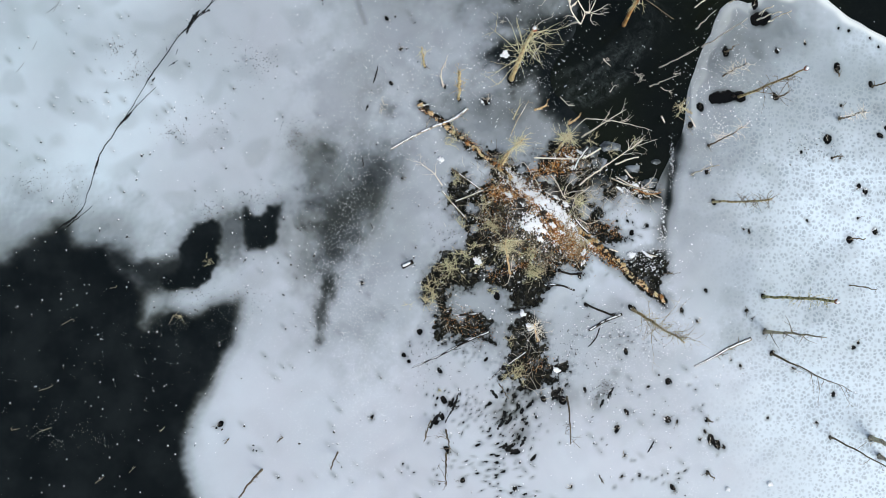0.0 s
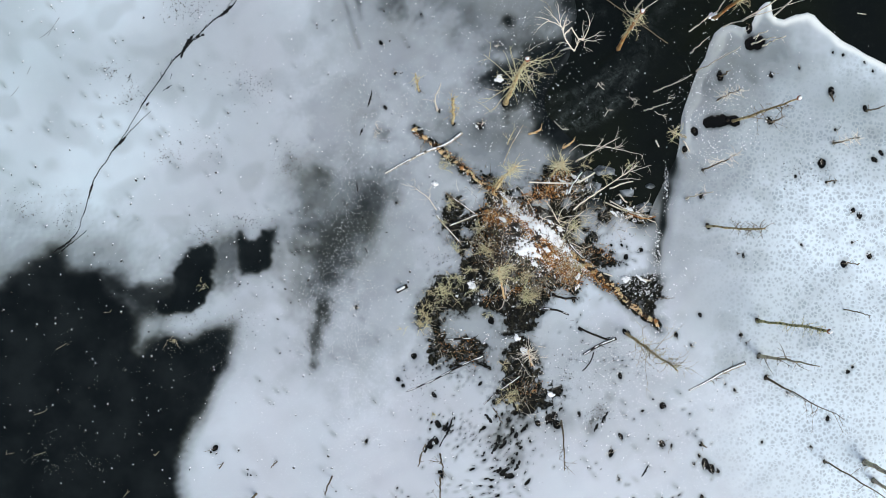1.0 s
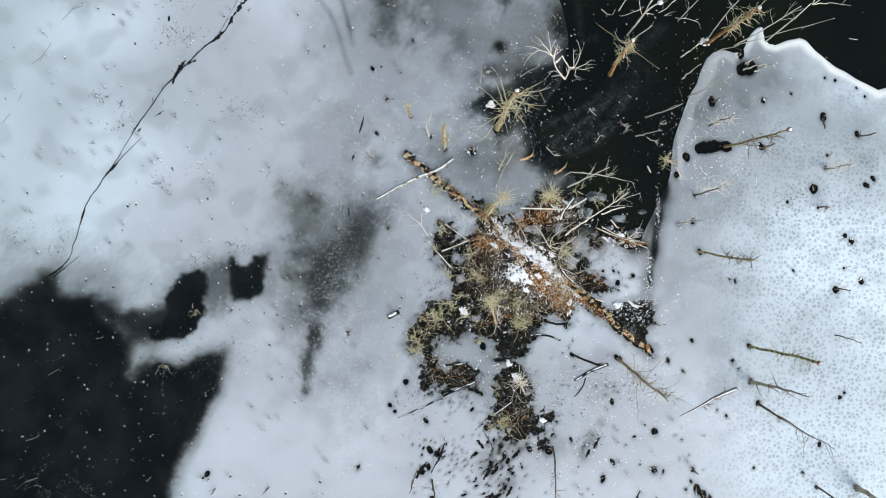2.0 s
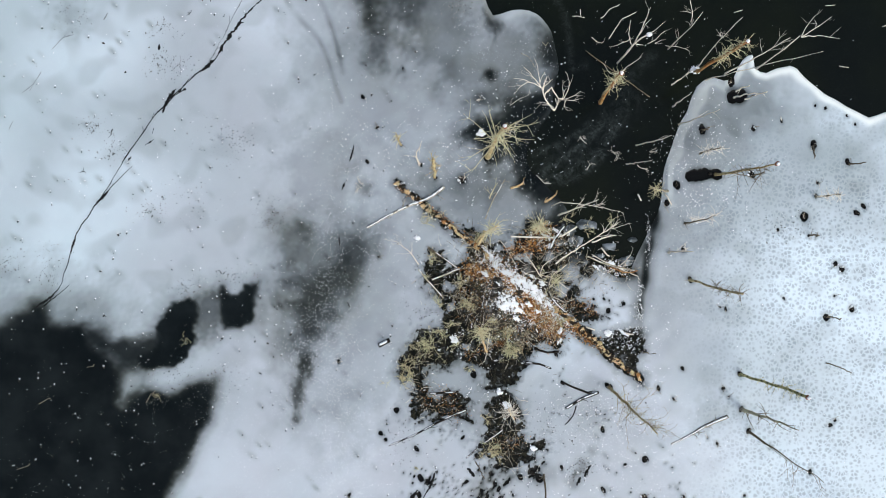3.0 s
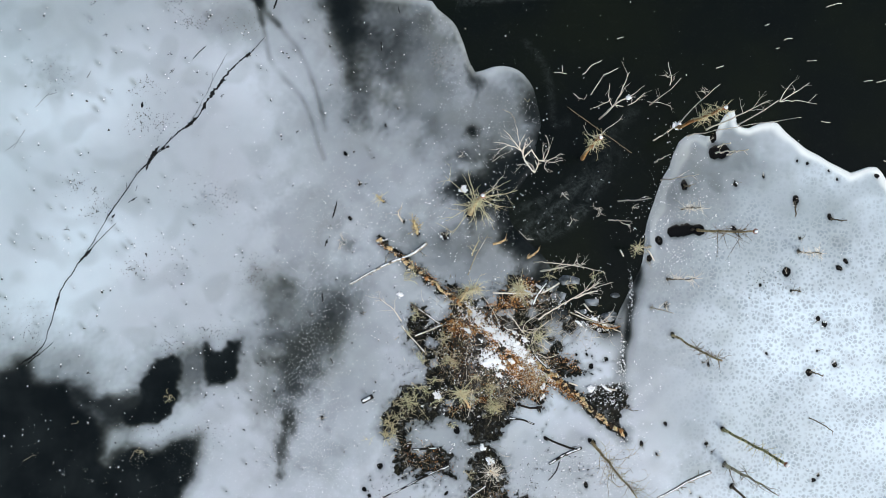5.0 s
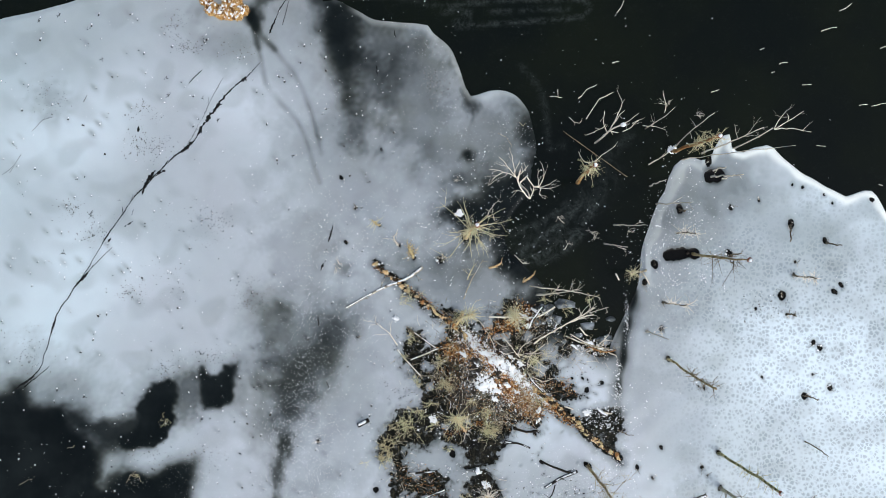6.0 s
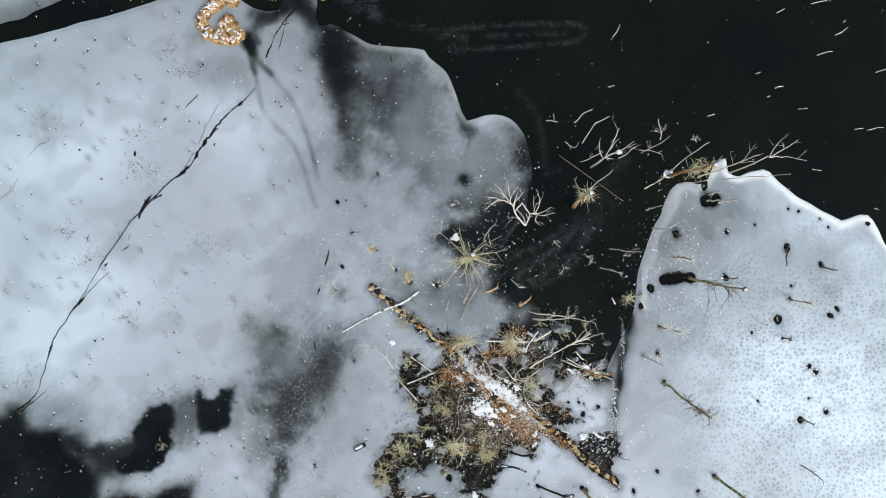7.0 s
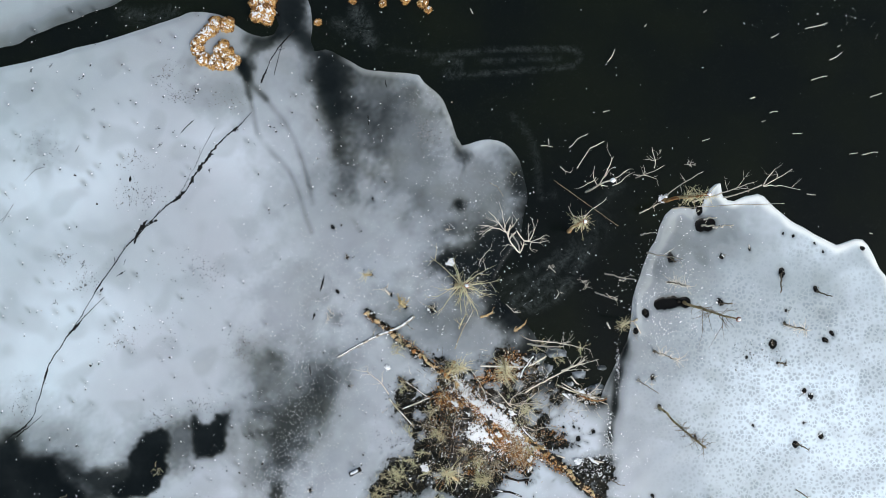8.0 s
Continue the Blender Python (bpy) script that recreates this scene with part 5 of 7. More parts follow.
snag((-4.88, -9.37, -4.98, -9.79, 1.6), 0.045, BROWN_TWIG, "thin dark leaning dead stem in the ice", n=2, reach=(0.2, 0.3), cap=False, taper=0.5)
snag((5.75, -6.80, 5.50, -8.38, 2.5), 0.05, BROWN_TWIG, "thin dark sapling with a spreading tip lying low", n=7, reach=(0.5, 1.0), where=(0.5, 1.0), cap=False, taper=0.3, rise=(0.3, 1.2))
snag((0.10, -8.37, 0.27, -8.88, 2.0), 0.05, BROWN_TWIG, "thin dark forked stem in slush", n=6, reach=(0.4, 0.8), where=(0.3, 1.0), cap=False, taper=0.3)
snag((0.16, -9.42, 0.15, -10.36, 2.0), 0.05, BROWN_TWIG, "thin dark forked stem in slush", n=6, reach=(0.4, 0.8), where=(0.3, 1.0), cap=False, taper=0.3)
for spec in ((-0.50, -7.84, -0.82, -8.51, 1.0), (-0.79, -8.32, -0.87, -8.69, 1.0), (7.24, -10.42, 7.28, -10.61, 0.8), (-7.45, -8.76, -7.45, -8.66, 1.2), (-9.94, -8.76, -9.87, -8.82, 0.9), (2.57, -6.17, 2.96, -6.73, 1.0)):
    snag(spec, 0.03, BROWN_TWIG, "thin dark dead stem poking from the ice", n=2, reach=(0.15, 0.4), cap=False, twigs=1)


# ---- the brush heap ----
def height_at(x, y):
    """Height of the peat mound over the ice."""
    d = math.hypot((x - MOUND[0]) / 2.6, (y - MOUND[1]) / 2.3)
    return 0.06 + 0.5 * max(0.0, 1 - d * d) ** 1.2


MOUND = (4.22, 1.29)
MOUND_RING = [(2.52, 3.7), (3.17, 3.7), (4.22, 3.44), (5.27, 3.04), (6.06, 2.39), (6.72, 1.21), (7.11, 0.42), (6.59, -0.24), (5.67, -0.37), (4.62, -0.63),
    (3.57, -0.76), (2.78, -0.37), (2.31, 0.42), (2.15, 1.47), (2.26, 2.65)]


def build_mound():
    ring = spline(MOUND_RING, 0.3, True)
    lo, hi = ring.min(0) - 0.3, ring.max(0) + 0.3
    gx, gy = np.arange(lo[0], hi[0], 0.06), np.arange(lo[1], hi[1], 0.06)
    X, Y = np.meshgrid(gx, gy)
    px, py = X.ravel(), Y.ravel()
    sd = signed(px, py, ring) + 0.18 * wavy(px, py, 0.7, 91) + 0.1 * wavy(px, py, 2.0, 92)
    z = []
    for x, y, s in zip(px, py, sd):
        lump = noise.fractal(Vector((x * 1.6, y * 1.6, 3.3)), 0.8, 2.0, 4)
        z.append(min(1.0, max(-0.3, s / 0.45)) * (height_at(x, y) + 0.12 * lump) - 0.02)
    nx, ny = len(gx), len(gy)
    idx = np.arange(nx * ny).reshape(ny, nx)
    q = np.stack([idx[:-1, :-1], idx[:-1, 1:], idx[1:, 1:], idx[1:, :-1]], -1).reshape(-1, 4)
    q = q[(sd[q] > -0.05).all(1)]
    g = Geo()
    g.add(np.stack([px - MOUND[0], py - MOUND[1], np.array(z)], 1), q.tolist())
    single("peat_mound", g, PEAT, (*MOUND, 0.03), "dark peaty mound of rotting debris rising from the ice", "mound")


build_mound()


def flakes(g, n, line, spread, size, lift=0.02, tilt=0.9):
    """Bent leaves and bark chips strewn along a line."""
    pts = spline(line, 0.1)
    for k in range(n):
        c = pts[rng.randrange(len(pts))]
        x, y = c[0] + rng.gauss(0, spread), c[1] + rng.gauss(0, spread)
        s = size * rng.uniform(0.5, 1.5)
        m = Euler((rng.gauss(0, tilt * 0.5), rng.gauss(0, tilt * 0.5), rng.random() * 6.283)).to_matrix()
        z = (height_at(x, y) if abs(x - MOUND[0]) < 2.8 and abs(y - MOUND[1]) < 2.5 else 0.06) + lift + rng.random() * 0.05
        w = rng.uniform(0.4, 0.8)
        quad = [(-s, -s * w, 0), (0, -s * w * 0.8, s * 0.3), (s, 0, 0), (0, s * w, s * 0.25), (-s, s * w * 0.7, 0)]
        g.add([m @ Vector(p) + Vector((x, y, z)) for p in quad], [[0, 1, 2, 3, 4]])


g = Geo()
flakes(g, 2600, [(2.28, 2.67), (3.14, 2.49), (4.18, 2.15), (4.95, 1.45), (5.6, 0.55)], 0.24, 0.033)
flakes(g, 2400, [(4.69, 1.19), (5.21, 0.8), (5.86, 0.23), (6.38, -0.28)], 0.26, 0.033)
flakes(g, 900, [(2.88, 3.19), (3.79, 2.88), (4.82, 1.97), (6.12, 0.93), (7.21, -0.03)], 0.16, 0.03)
flakes(g, 700, [(1.97, 1.58), (3.01, 0.93), (4.18, 0.03), (5.34, -0.49)], 0.5, 0.022)
flakes(g, 520, [(4.18, 3.45), (4.69, 3.66), (5.21, 3.97), (5.73, 4.64)], 0.2, 0.033)
flakes(g, 300, [(5.34, 3.66), (6.12, 3.92), (5.86, 4.49)], 0.22, 0.033)
flakes(g, 420, [(6.95, 0.08), (7.55, -0.36), (7.99, -0.7)], 0.12, 0.03)
flakes(g, 260, [(8.2, -0.88), (9.1, -1.53), (9.75, -2.1)], 0.06, 0.028)
flakes(g, 420, [(-1.01, 6.51), (0.41, 5.6), (1.71, 4.64), (2.62, 3.86)], 0.07, 0.024)
flakes(g, 160, [(2.18, -0.96), (2.28, -1.27), (3.79, -0.7), (3.66, -0.88)], 0.1, 0.024)
flakes(g, 120, [(3.66, -5.16), (4.18, -5.55), (4.69, -5.16)], 0.28, 0.022)
flakes(g, 200, [(0.16, -3.09), (1.19, -3.35), (1.71, -3.86)], 0.32, 0.022)
flakes(g, 260, [(6.38, 0.93), (7.42, 1.06), (8.07, 0.75)], 0.2, 0.024)
flakes(g, 70, [(8.71, 2.88), (9.49, 2.49)], 0.1, 0.024)
single("leaf_litter", g, LITTER, (0, 0, 0), "orange and brown rotting leaves and bark chips", "leaf litter", kind="stuff", smooth=False)


def sticks(g, n, line, spread, length, r=0.008, lift=0.05):
    """Loose twigs strewn along a line."""
    pts = spline(line, 0.1)
    for k in range(n):
        c = pts[rng.randrange(len(pts))]
        x, y = c[0] + rng.gauss(0, spread), c[1] + rng.gauss(0, spread)
        z = (height_at(x, y) if abs(x - MOUND[0]) < 2.8 and abs(y - MOUND[1]) < 2.5 else 0.06) + lift
        a = rng.random() * 6.283
        g.tube(limb_path((x, y, z), (math.cos(a), math.sin(a), rng.gauss(0, 0.2)), length * rng.uniform(0.4, 1.4), 4, 0.18), [r, r, r * 0.8, r * 0.6, r * 0.4], 4)


g = Geo()
sticks(g, 200, [(1.73, 2.91), (3.04, 1.86), (4.62, 0.55), (6.19, 0.03)], 0.7, 0.6)
sticks(g, 50, [(0.16, -0.76), (-0.1, -2.6), (0.42, -3.91)], 0.25, 0.4)
sticks(g, 40, [(4.09, -3.91), (3.83, -5.22), (4.36, -6.27)], 0.3, 0.6)
sticks(g, 150, [(6.72, 3.17), (8.03, 2.65), (9.34, 2.78)], 0.35, 0.4)
sticks(g, 120, [(4.62, 4.49), (5.93, 3.96), (6.98, 4.22)], 0.35, 0.4)
sticks(g, 110, [(2.78, 3.44), (4.09, 2.65), (5.67, 1.47), (6.72, 0.55)], 0.3, 0.4, 0.009, 0.12)
sticks(g, 160, [(1.99, 4.22), (3.04, 3.7)], 0.3, 0.35)
sticks(g, 160, [(5.67, 0.55), (6.19, -0.5)], 0.3, 0.4, 0.009, 0.1)
sticks(g, 300, [(1.32, 1.19), (2.49, 0.55), (3.79, -0.23), (5.21, -0.36)], 0.75, 0.45, 0.006)
sticks(g, 70, [(-0.1, -1.02), (0.42, -2.07), (0.16, -3.38), (1.47, -3.38)], 0.4, 0.35, 0.006)
sticks(g, 60, [(3.82, -3.38), (3.69, -4.69), (4.34, -5.47)], 0.4, 0.35, 0.006)
sticks(g, 220, [(4.59, 3.68), (5.89, 3.42), (6.94, 2.9), (7.2, 1.59)], 0.45, 0.4, 0.006)
single("twig_litter", g, TWIGS, (0, 0, 0), "broken twigs strewn over the heap and wet ice", "twigs", kind="stuff")


def snow_patch(at, rx, ry, angle=0.0, ragged=0.8, thick=0.09):
    """A ragged patch of old snow, thick in the middle and torn at its edge."""
    ca, sa, step = math.cos(angle), math.sin(angle), 0.022
    rx, ry = rx * 1.15, ry * 1.25
    R = max(rx, ry) * 1.5
    n = int(2 * R / step) + 1
    seed = rng.random() * 80
    h = np.zeros((n, n))
    v = []
    for j in range(n):
        for i in range(n):
            x, y = -R + i * step, -R + j * step
            u, w = (x * ca + y * sa) / rx, (y * ca - x * sa) / ry
            h[j, i] = 1 - (u * u + w * w) + ragged * 1.9 * noise.fractal(Vector((x * 7, y * 7, seed)), 0.5, 2.1, 5)
            gx, gy = at[0] + x, at[1] + y
            z = height_at(gx, gy) if abs(gx - MOUND[0]) < 2.8 and abs(gy - MOUND[1]) < 2.5 else 0.06
            v.append((x, y, z + 0.03 + thick * math.sqrt(max(0.0, min(1.0, h[j, i])))))
    f = []
    for j in range(n - 1):
        for i in range(n - 1):
            if min(h[j, i], h[j + 1, i], h[j, i + 1], h[j + 1, i + 1]) > 0.0:
                o = j * n + i
                f.append([o, o + 1, o + n + 1, o + n])
    if not f:
        return
    used = sorted({k for q in f for k in q})
    remap = {k: i for i, k in enumerate(used)}
    g = Geo()
    g.add([v[k] for k in used], [[remap[k] for k in q] for q in f])
    single("snow_patch", g, SNOW, (*at, 0), "ragged patch of white old snow on the debris", "snow patch", "snow patches on the heap")


along_log = math.radians(-39)
for at, rx, ry in (
        ((3.14, 3.35), 0.26, 0.13), ((3.48, 3.03), 0.3, 0.16), ((3.92, 2.62), 0.3, 0.13), ((4.36, 2.31), 0.32, 0.2), ((4.77, 2.05), 0.36, 0.24),
        ((5.19, 1.74), 0.38, 0.24), ((5.55, 1.43), 0.34, 0.2), ((5.91, 1.11), 0.3, 0.1), ((6.33, 0.75), 0.26, 0.07), ((6.74, 0.34), 0.22, 0.06),
        ((3.99, 1.27), 0.36, 0.3), ((4.36, 1.01), 0.3, 0.2), ((3.79, 0.96), 0.2, 0.14), ((4.62, 0.8), 0.24, 0.09), ((4.43, 0.44), 0.16, 0.1),
        ((5.21, 2.36), 0.2, 0.08), ((5.65, 2.05), 0.18, 0.1), ((6.48, -0.18), 0.1, 0.16), ((6.48, -0.65), 0.08, 0.14), ((1.61, -0.55), 0.22, 0.17),
        ((4.98, 1.11), 0.18, 0.1), ((5.45, 0.75), 0.16, 0.1), ((3.01, 2.49), 0.16, 0.08), ((3.58, 2.05), 0.18, 0.08), ((5.91, 4.18), 0.32, 0.07),
        ((6.38, 4.43), 0.24, 0.08), ((5.99, 3.76), 0.12, 0.1), ((3.69, -2.98), 0.16, 0.12), ((4.03, -3.59), 0.2, 0.15), ((5.26, -5.58), 0.16, 0.12),
        ((8.74, -0.29), 0.2, 0.15), ((9.45, -0.26), 0.26, 0.06), ((8.93, 2.91), 0.22, 0.1), ((9.32, 2.77), 0.16, 0.08), ((2.85, 8.98), 0.18, 0.16),
        ((-0.1, 4.16), 0.13, 0.11), ((13.19, -11.12), 0.11, 0.1), ((15.13, -10.86), 0.13, 0.11), ((8.17, 2.77), 0.2, 0.06),
        ((12.76, 11.9), 0.22, 0.18)):
    snow_patch(at, rx, ry, along_log, 0.55 if rx < 0.3 else 0.8)
g = Geo()
for line, n, spread, size in (([(2.88, 3.53), (3.92, 2.75), (5.21, 1.71), (5.99, 1.01), (7.03, 0.08)], 1300, 0.2, 0.022), ([(3.01, 2.88), (4.57, 1.71), (5.6, 0.93)], 500, 0.32, 0.018),
                              ([(3.14, 1.84), (3.92, 1.19), (4.69, 0.55), (5.6, 0.03)], 520, 0.42, 0.018), ([(1.71, -0.49), (3.01, -1.01), (4.3, -0.75)], 120, 0.5, 0.02), ([(5.21, 3.92), (6.38, 4.3), (7.16, 3.66)], 130, 0.3, 0.02),
                              ([(8.4, -0.6), (9.3, -0.6), (10, -0.9)], 170, 0.26, 0.017), ([(0.16, -3.12), (1.73, -3.12), (3.83, -3.38), (4.62, -4.17)], 60, 0.4, 0.022), ([(8.4, 2.9), (9.6, 2.6)], 110, 0.18, 0.022),
                              ([(-1.02, 6.64), (1.99, 4.09)], 90, 0.1, 0.02), ([(1.0, 3.2), (1.9, 1.5), (2.6, 0.6)], 160, 0.5, 0.016)):
    pts = spline(line, 0.1)
    for k in range(n):
        c = pts[rng.randrange(len(pts))]
        x, y = c[0] + rng.gauss(0, spread), c[1] + rng.gauss(0, spread)
        z = height_at(x, y) if abs(x - MOUND[0]) < 2.8 and abs(y - MOUND[1]) < 2.5 else 0.06
        s = size * rng.uniform(0.3, 1.4)
        for j in range(rng.choice((1, 1, 2, 4))):
            g.blob((x + rng.gauss(0, s), y + rng.gauss(0, s), z + 0.06), (s * rng.uniform(0.6, 2.4), s * rng.uniform(0.4, 0.9), s * 0.5), 1, 0.7)
single("snow_crumbs", g, SNOW, (0, 0, 0), "crumbs of white snow caught in the debris", "snow", kind="stuff")


# ---- fallen logs ----
def fallen(line, r0, r1, material, label, snow=0.0, branches=0, reach=(0.2, 0.6), name="fallen_log", z=None, branch_bark=None, category="log", sides=8, group="fallen logs and boughs", wig=0.014, chunks=0):
    """A log or bough lying along a line: trunk, boughs, and the snow along its back."""
    base = line[0]
    z0 = 0.06 + r0 * 0.5 if z is None else z
    wig *= 0.4 if snow > 0.5 else 1.0
    pts = [Vector((p[0] - base[0] + rng.gauss(0, wig), p[1] - base[1] + rng.gauss(0, wig), 0)) for p in spline(line, 0.17)]
    n = len(pts)
    for p in pts:
        x, y = p.x + base[0], p.y + base[1]
        if z is None and abs(x - MOUND[0]) < 2.8 and abs(y - MOUND[1]) < 2.5:
            p.z = max(0, height_at(x, y) - 0.06)
    rad = [r0 + (r1 - r0) * k / (n - 1) for k in range(n)]
    ob = thing(name, (base[0], base[1], z0), label, category, group)
    g = Geo()
    g.tube(pts, rad, sides, 0.22)
    part("trunk", g, material, ob)
    for k in range(branches):
        i = rng.randrange(n // 4, n)
        d = (pts[min(i + 1, n - 1)] - pts[max(i - 1, 0)]).normalized()
        side = Vector((-d.y, d.x, 0)) * rng.choice((-1, 1))
        g = Geo()
        limb(g, pts[i], d * 0.6 + side * rng.uniform(0.4, 1) + Vector((0, 0, rng.uniform(0, 0.6))), rng.uniform(*reach), max(0.01, rad[i] * 0.4), 5, 0.16, 0.0, 2, 4)
        part("bough", g, branch_bark or material, ob)
    if snow:
        fine = [pts[k].lerp(pts[k + 1], j / 3) for k in range(n - 1) for j in range(3)] + [pts[-1]]
        m, seed = len(fine), rng.random() * 90
        lean = Vector((rng.gauss(0, 0.1), 0.22, 0))
        run, wide = [], []
        for k, p in enumerate(fine):
            r = rad[min(k // 3, n - 1)]
            cover = snow - 0.5 + 0.75 * noise.noise(Vector((k * 0.16, seed, 0))) + 0.3 * noise.noise(Vector((k * 0.5, seed, 5)))
            if cover > 0.0 and k < m - 1:
                run.append(p + Vector((0, 0, r * 0.5)) + lean * r)
                wide.append(r * min(0.68, 0.35 + 1.0 * cover) * rng.uniform(0.9, 1.06))
            else:
                if len(run) > 2:
                    wide[0], wide[-1] = wide[0] * 0.4, wide[-1] * 0.4
                    g = Geo()
                    g.tube(run, wide, 8, 0.22)
                    part("snow_strip", g, SNOW, ob, "strip of white snow")
                run, wide = [], []
    for k in range(chunks):
        i = rng.randrange(n)
        g = Geo()
        a = rng.random() * 6.283
        c = pts[i] + Vector((rng.gauss(0, rad[i] * 0.45), rng.gauss(0, rad[i] * 0.45), rad[i] * 0.75))
        s = rng.uniform(0.03, 0.085)
        g.blob(c, (s * 1.4, s, s * 0.5), 2, 0.6, a)
        part("bark_chunk", g, rng.choice((RUST_BARK, GOLD_BARK, GOLD_BARK, CREAM_WOOD, CREAM_WOOD)), ob, "loose chunk of rotten bark")
    return ob


fallen([(-1.02, 6.66), (-0.24, 6.01), (0.42, 5.48), (1.42, 4.7), (2.39, 3.91), (3.17, 3.31)], 0.06, 0.11, ROTTEN_LOG, "long rotten fallen trunk with orange bark across the heap", chunks=40, name="rotten_log")
fallen([(6.32, 0.87), (7.24, 0.08), (8.03, -0.55), (9.08, -1.55), (10.18, -2.34)], 0.12, 0.10, ROTTEN_LOG, "rotten fallen trunk with orange bark running off the heap", chunks=46, name="rotten_log")
fallen([(-2.44, 4.62), (-1.42, 5.19), (-0.5, 5.64), (0.42, 5.98), (1.15, 6.51)], 0.045, 0.08, BIRCH, "snow-covered birch log lying on ice", snow=0.85, branches=4)
fallen([(-1.42, -5.48), (-0.1, -4.91), (1.08, -4.3), (2.18, -3.83)], 0.028, 0.055, DARK_WOOD, "slender fallen trunk lined with snow", snow=0.72, branches=9, reach=(0.2, 0.5))
fallen([(6.77, -3.78), (7.5, -3.33), (8.29, -3.02)], 0.055, 0.075, DARK_WOOD, "short snow-covered log on ice", snow=0.95, branches=2, reach=(0.1, 0.3))
fallen([(11.65, -5.43), (12.62, -4.96), (13.14, -4.64), (14.27, -4.15)], 0.04, 0.085, BROWN_TWIG, "driftwood log topped with snow", snow=0.95, branches=5, reach=(0.2, 0.5))
fallen([(2.15, -6.06), (3.04, -5.35), (3.88, -4.75)], 0.03, 0.045, DARK_WOOD, "pale bough with snow on its back", snow=0.8, branches=3)
fallen([(-1.89, -0.84), (-1.65, -0.71), (-1.39, -0.58)], 0.10, 0.10, DARK_WOOD, "short chunk of log capped with snow", snow=1.0)
fallen([(4.88, -1.63), (5.54, -1.71), (6.09, -1.92)], 0.05, 0.04, DARK_WOOD, "small dark bough dusted with snow", snow=0.6)
fallen([(6.59, -2.54), (7.19, -2.81), (7.9, -3.07)], 0.05, 0.05, DARK_WOOD, "dark wet stick frozen into ice", branches=2)
fallen([(5.4, -1.02), (5.93, -1.15), (6.45, -1.13)], 0.05, 0.05, DARK_WOOD, "dark wet stick frozen into ice")
fallen([(6.72, -4.51), (7.11, -4.12), (7.24, -3.65)], 0.03, 0.03, DARK_WOOD, "dark wet stick frozen into ice", branches=3)
bare_tree((6.42, 5.17), [
    [(6.42, 5.17, -0.1, 0.075), (6.81, 5.37, 2.3, 0.055), (7.38, 5.62, 4.5, 0.016)],
    [(6.81, 5.37, 2.3, 0.03), (7.03, 5.76, 3.3, 0.012)]], PALE_WOOD, "pale dead stem leaning out over black water", name="dead_tree", twigs=4)
bare_tree((6.12, 5.62), [
    [(6.12, 5.62, 0.0, 0.04), (6.14, 5.63, 1.2, 0.04), (6.22, 5.66, 2.25, 0.038), (7.4, 5.52, 2.35, 0.032), (8.2, 5.36, 2.3, 0.024), (8.95, 5.17, 2.26, 0.012)],
    [(7.6, 5.48, 2.35, 0.02), (8.0, 5.62, 2.5, 0.01)]], PALE_WOOD, "long pale bare bough held above black water", name="dead_bough", twigs=5)
bare_tree((6.3, 2.95), [
    [(6.3, 2.95, 0.15, 0.062), (6.5, 3.15, 0.35, 0.06), (7.6, 3.95, 1.3, 0.055), (8.67, 4.74, 2.26, 0.028)],
    [(8.3, 4.46, 1.95, 0.025), (8.85, 4.62, 2.1, 0.016), (9.3, 4.75, 2.2, 0.009)],
    [(7.9, 4.16, 1.55, 0.025), (8.2, 4.2, 1.6, 0.016), (8.7, 4.25, 1.6, 0.009)],
    [(8.5, 4.6, 2.1, 0.022), (8.75, 4.95, 2.3, 0.01)]], PALE_WOOD, "long pale bough with forked twigs over black water", name="dead_bough", twigs=3)
fallen([(4.2, 4.2), (5.4, 4.17), (6.45, 4.2), (7.25, 4.65)], 0.034, 0.042, PALE_WOOD, "straight pale bough dusted with snow on the heap", snow=0.6, branches=6, z=0.3)
fallen([(6.01, 3.59), (6.24, 4.09), (6.72, 4.7)], 0.07, 0.05, DARK_WOOD, "snow-covered stub of a bough", snow=1.0, z=0.4)
fallen([(7.77, 3.28), (8.55, 2.96), (10, 2.6)], 0.039, 0.033, GREY_BARK, "bundle bough lying in black slush", snow=0.7, branches=5, z=0.15)
fallen([(7.98, 3.36), (9.08, 2.78), (10.13, 2.34)], 0.026, 0.019, PALE_WOOD, "pale stick lying in black slush", branches=3, z=0.12)
fallen([(8.68, 2.52), (9.34, 2.91), (9.73, 3.31)], 0.019, 0.019, PALE_WOOD, "pale stick lying in black slush", branches=3, z=0.18)
fallen([(8.82, 2.78), (9.6, 2.52), (10.07, 2.65)], 0.033, 0.026, RUST_BARK, "rust-brown bough with a little snow", snow=0.4, z=0.2)
fallen([(0.42, 3.7), (1.08, 3.23), (1.78, 2.73)], 0.045, 0.034, BROWN_TWIG, "pale snow-lined branch on wet debris", snow=0.8, branches=3, reach=(0.15, 0.4), z=0.14)
fallen([(0.58, 2.2), (1.21, 2.44), (1.89, 2.75)], 0.038, 0.034, GREY_BARK, "pale snow-lined branch on wet debris", snow=0.8, branches=2, reach=(0.15, 0.4), z=0.12)
fallen([(-0.05, 2.7), (0.55, 1.99), (1.1, 1.39)], 0.045, 0.034, GREY_BARK, "pale snow-lined branch on wet debris", snow=0.65, branches=3, z=0.12)
fallen([(-0.03, 2.91), (-0.37, 3.44), (-1.02, 3.96)], 0.03, 0.012, PALE_WOOD, "pale branching twig on ice", branches=7, reach=(0.3, 0.8), z=0.3)
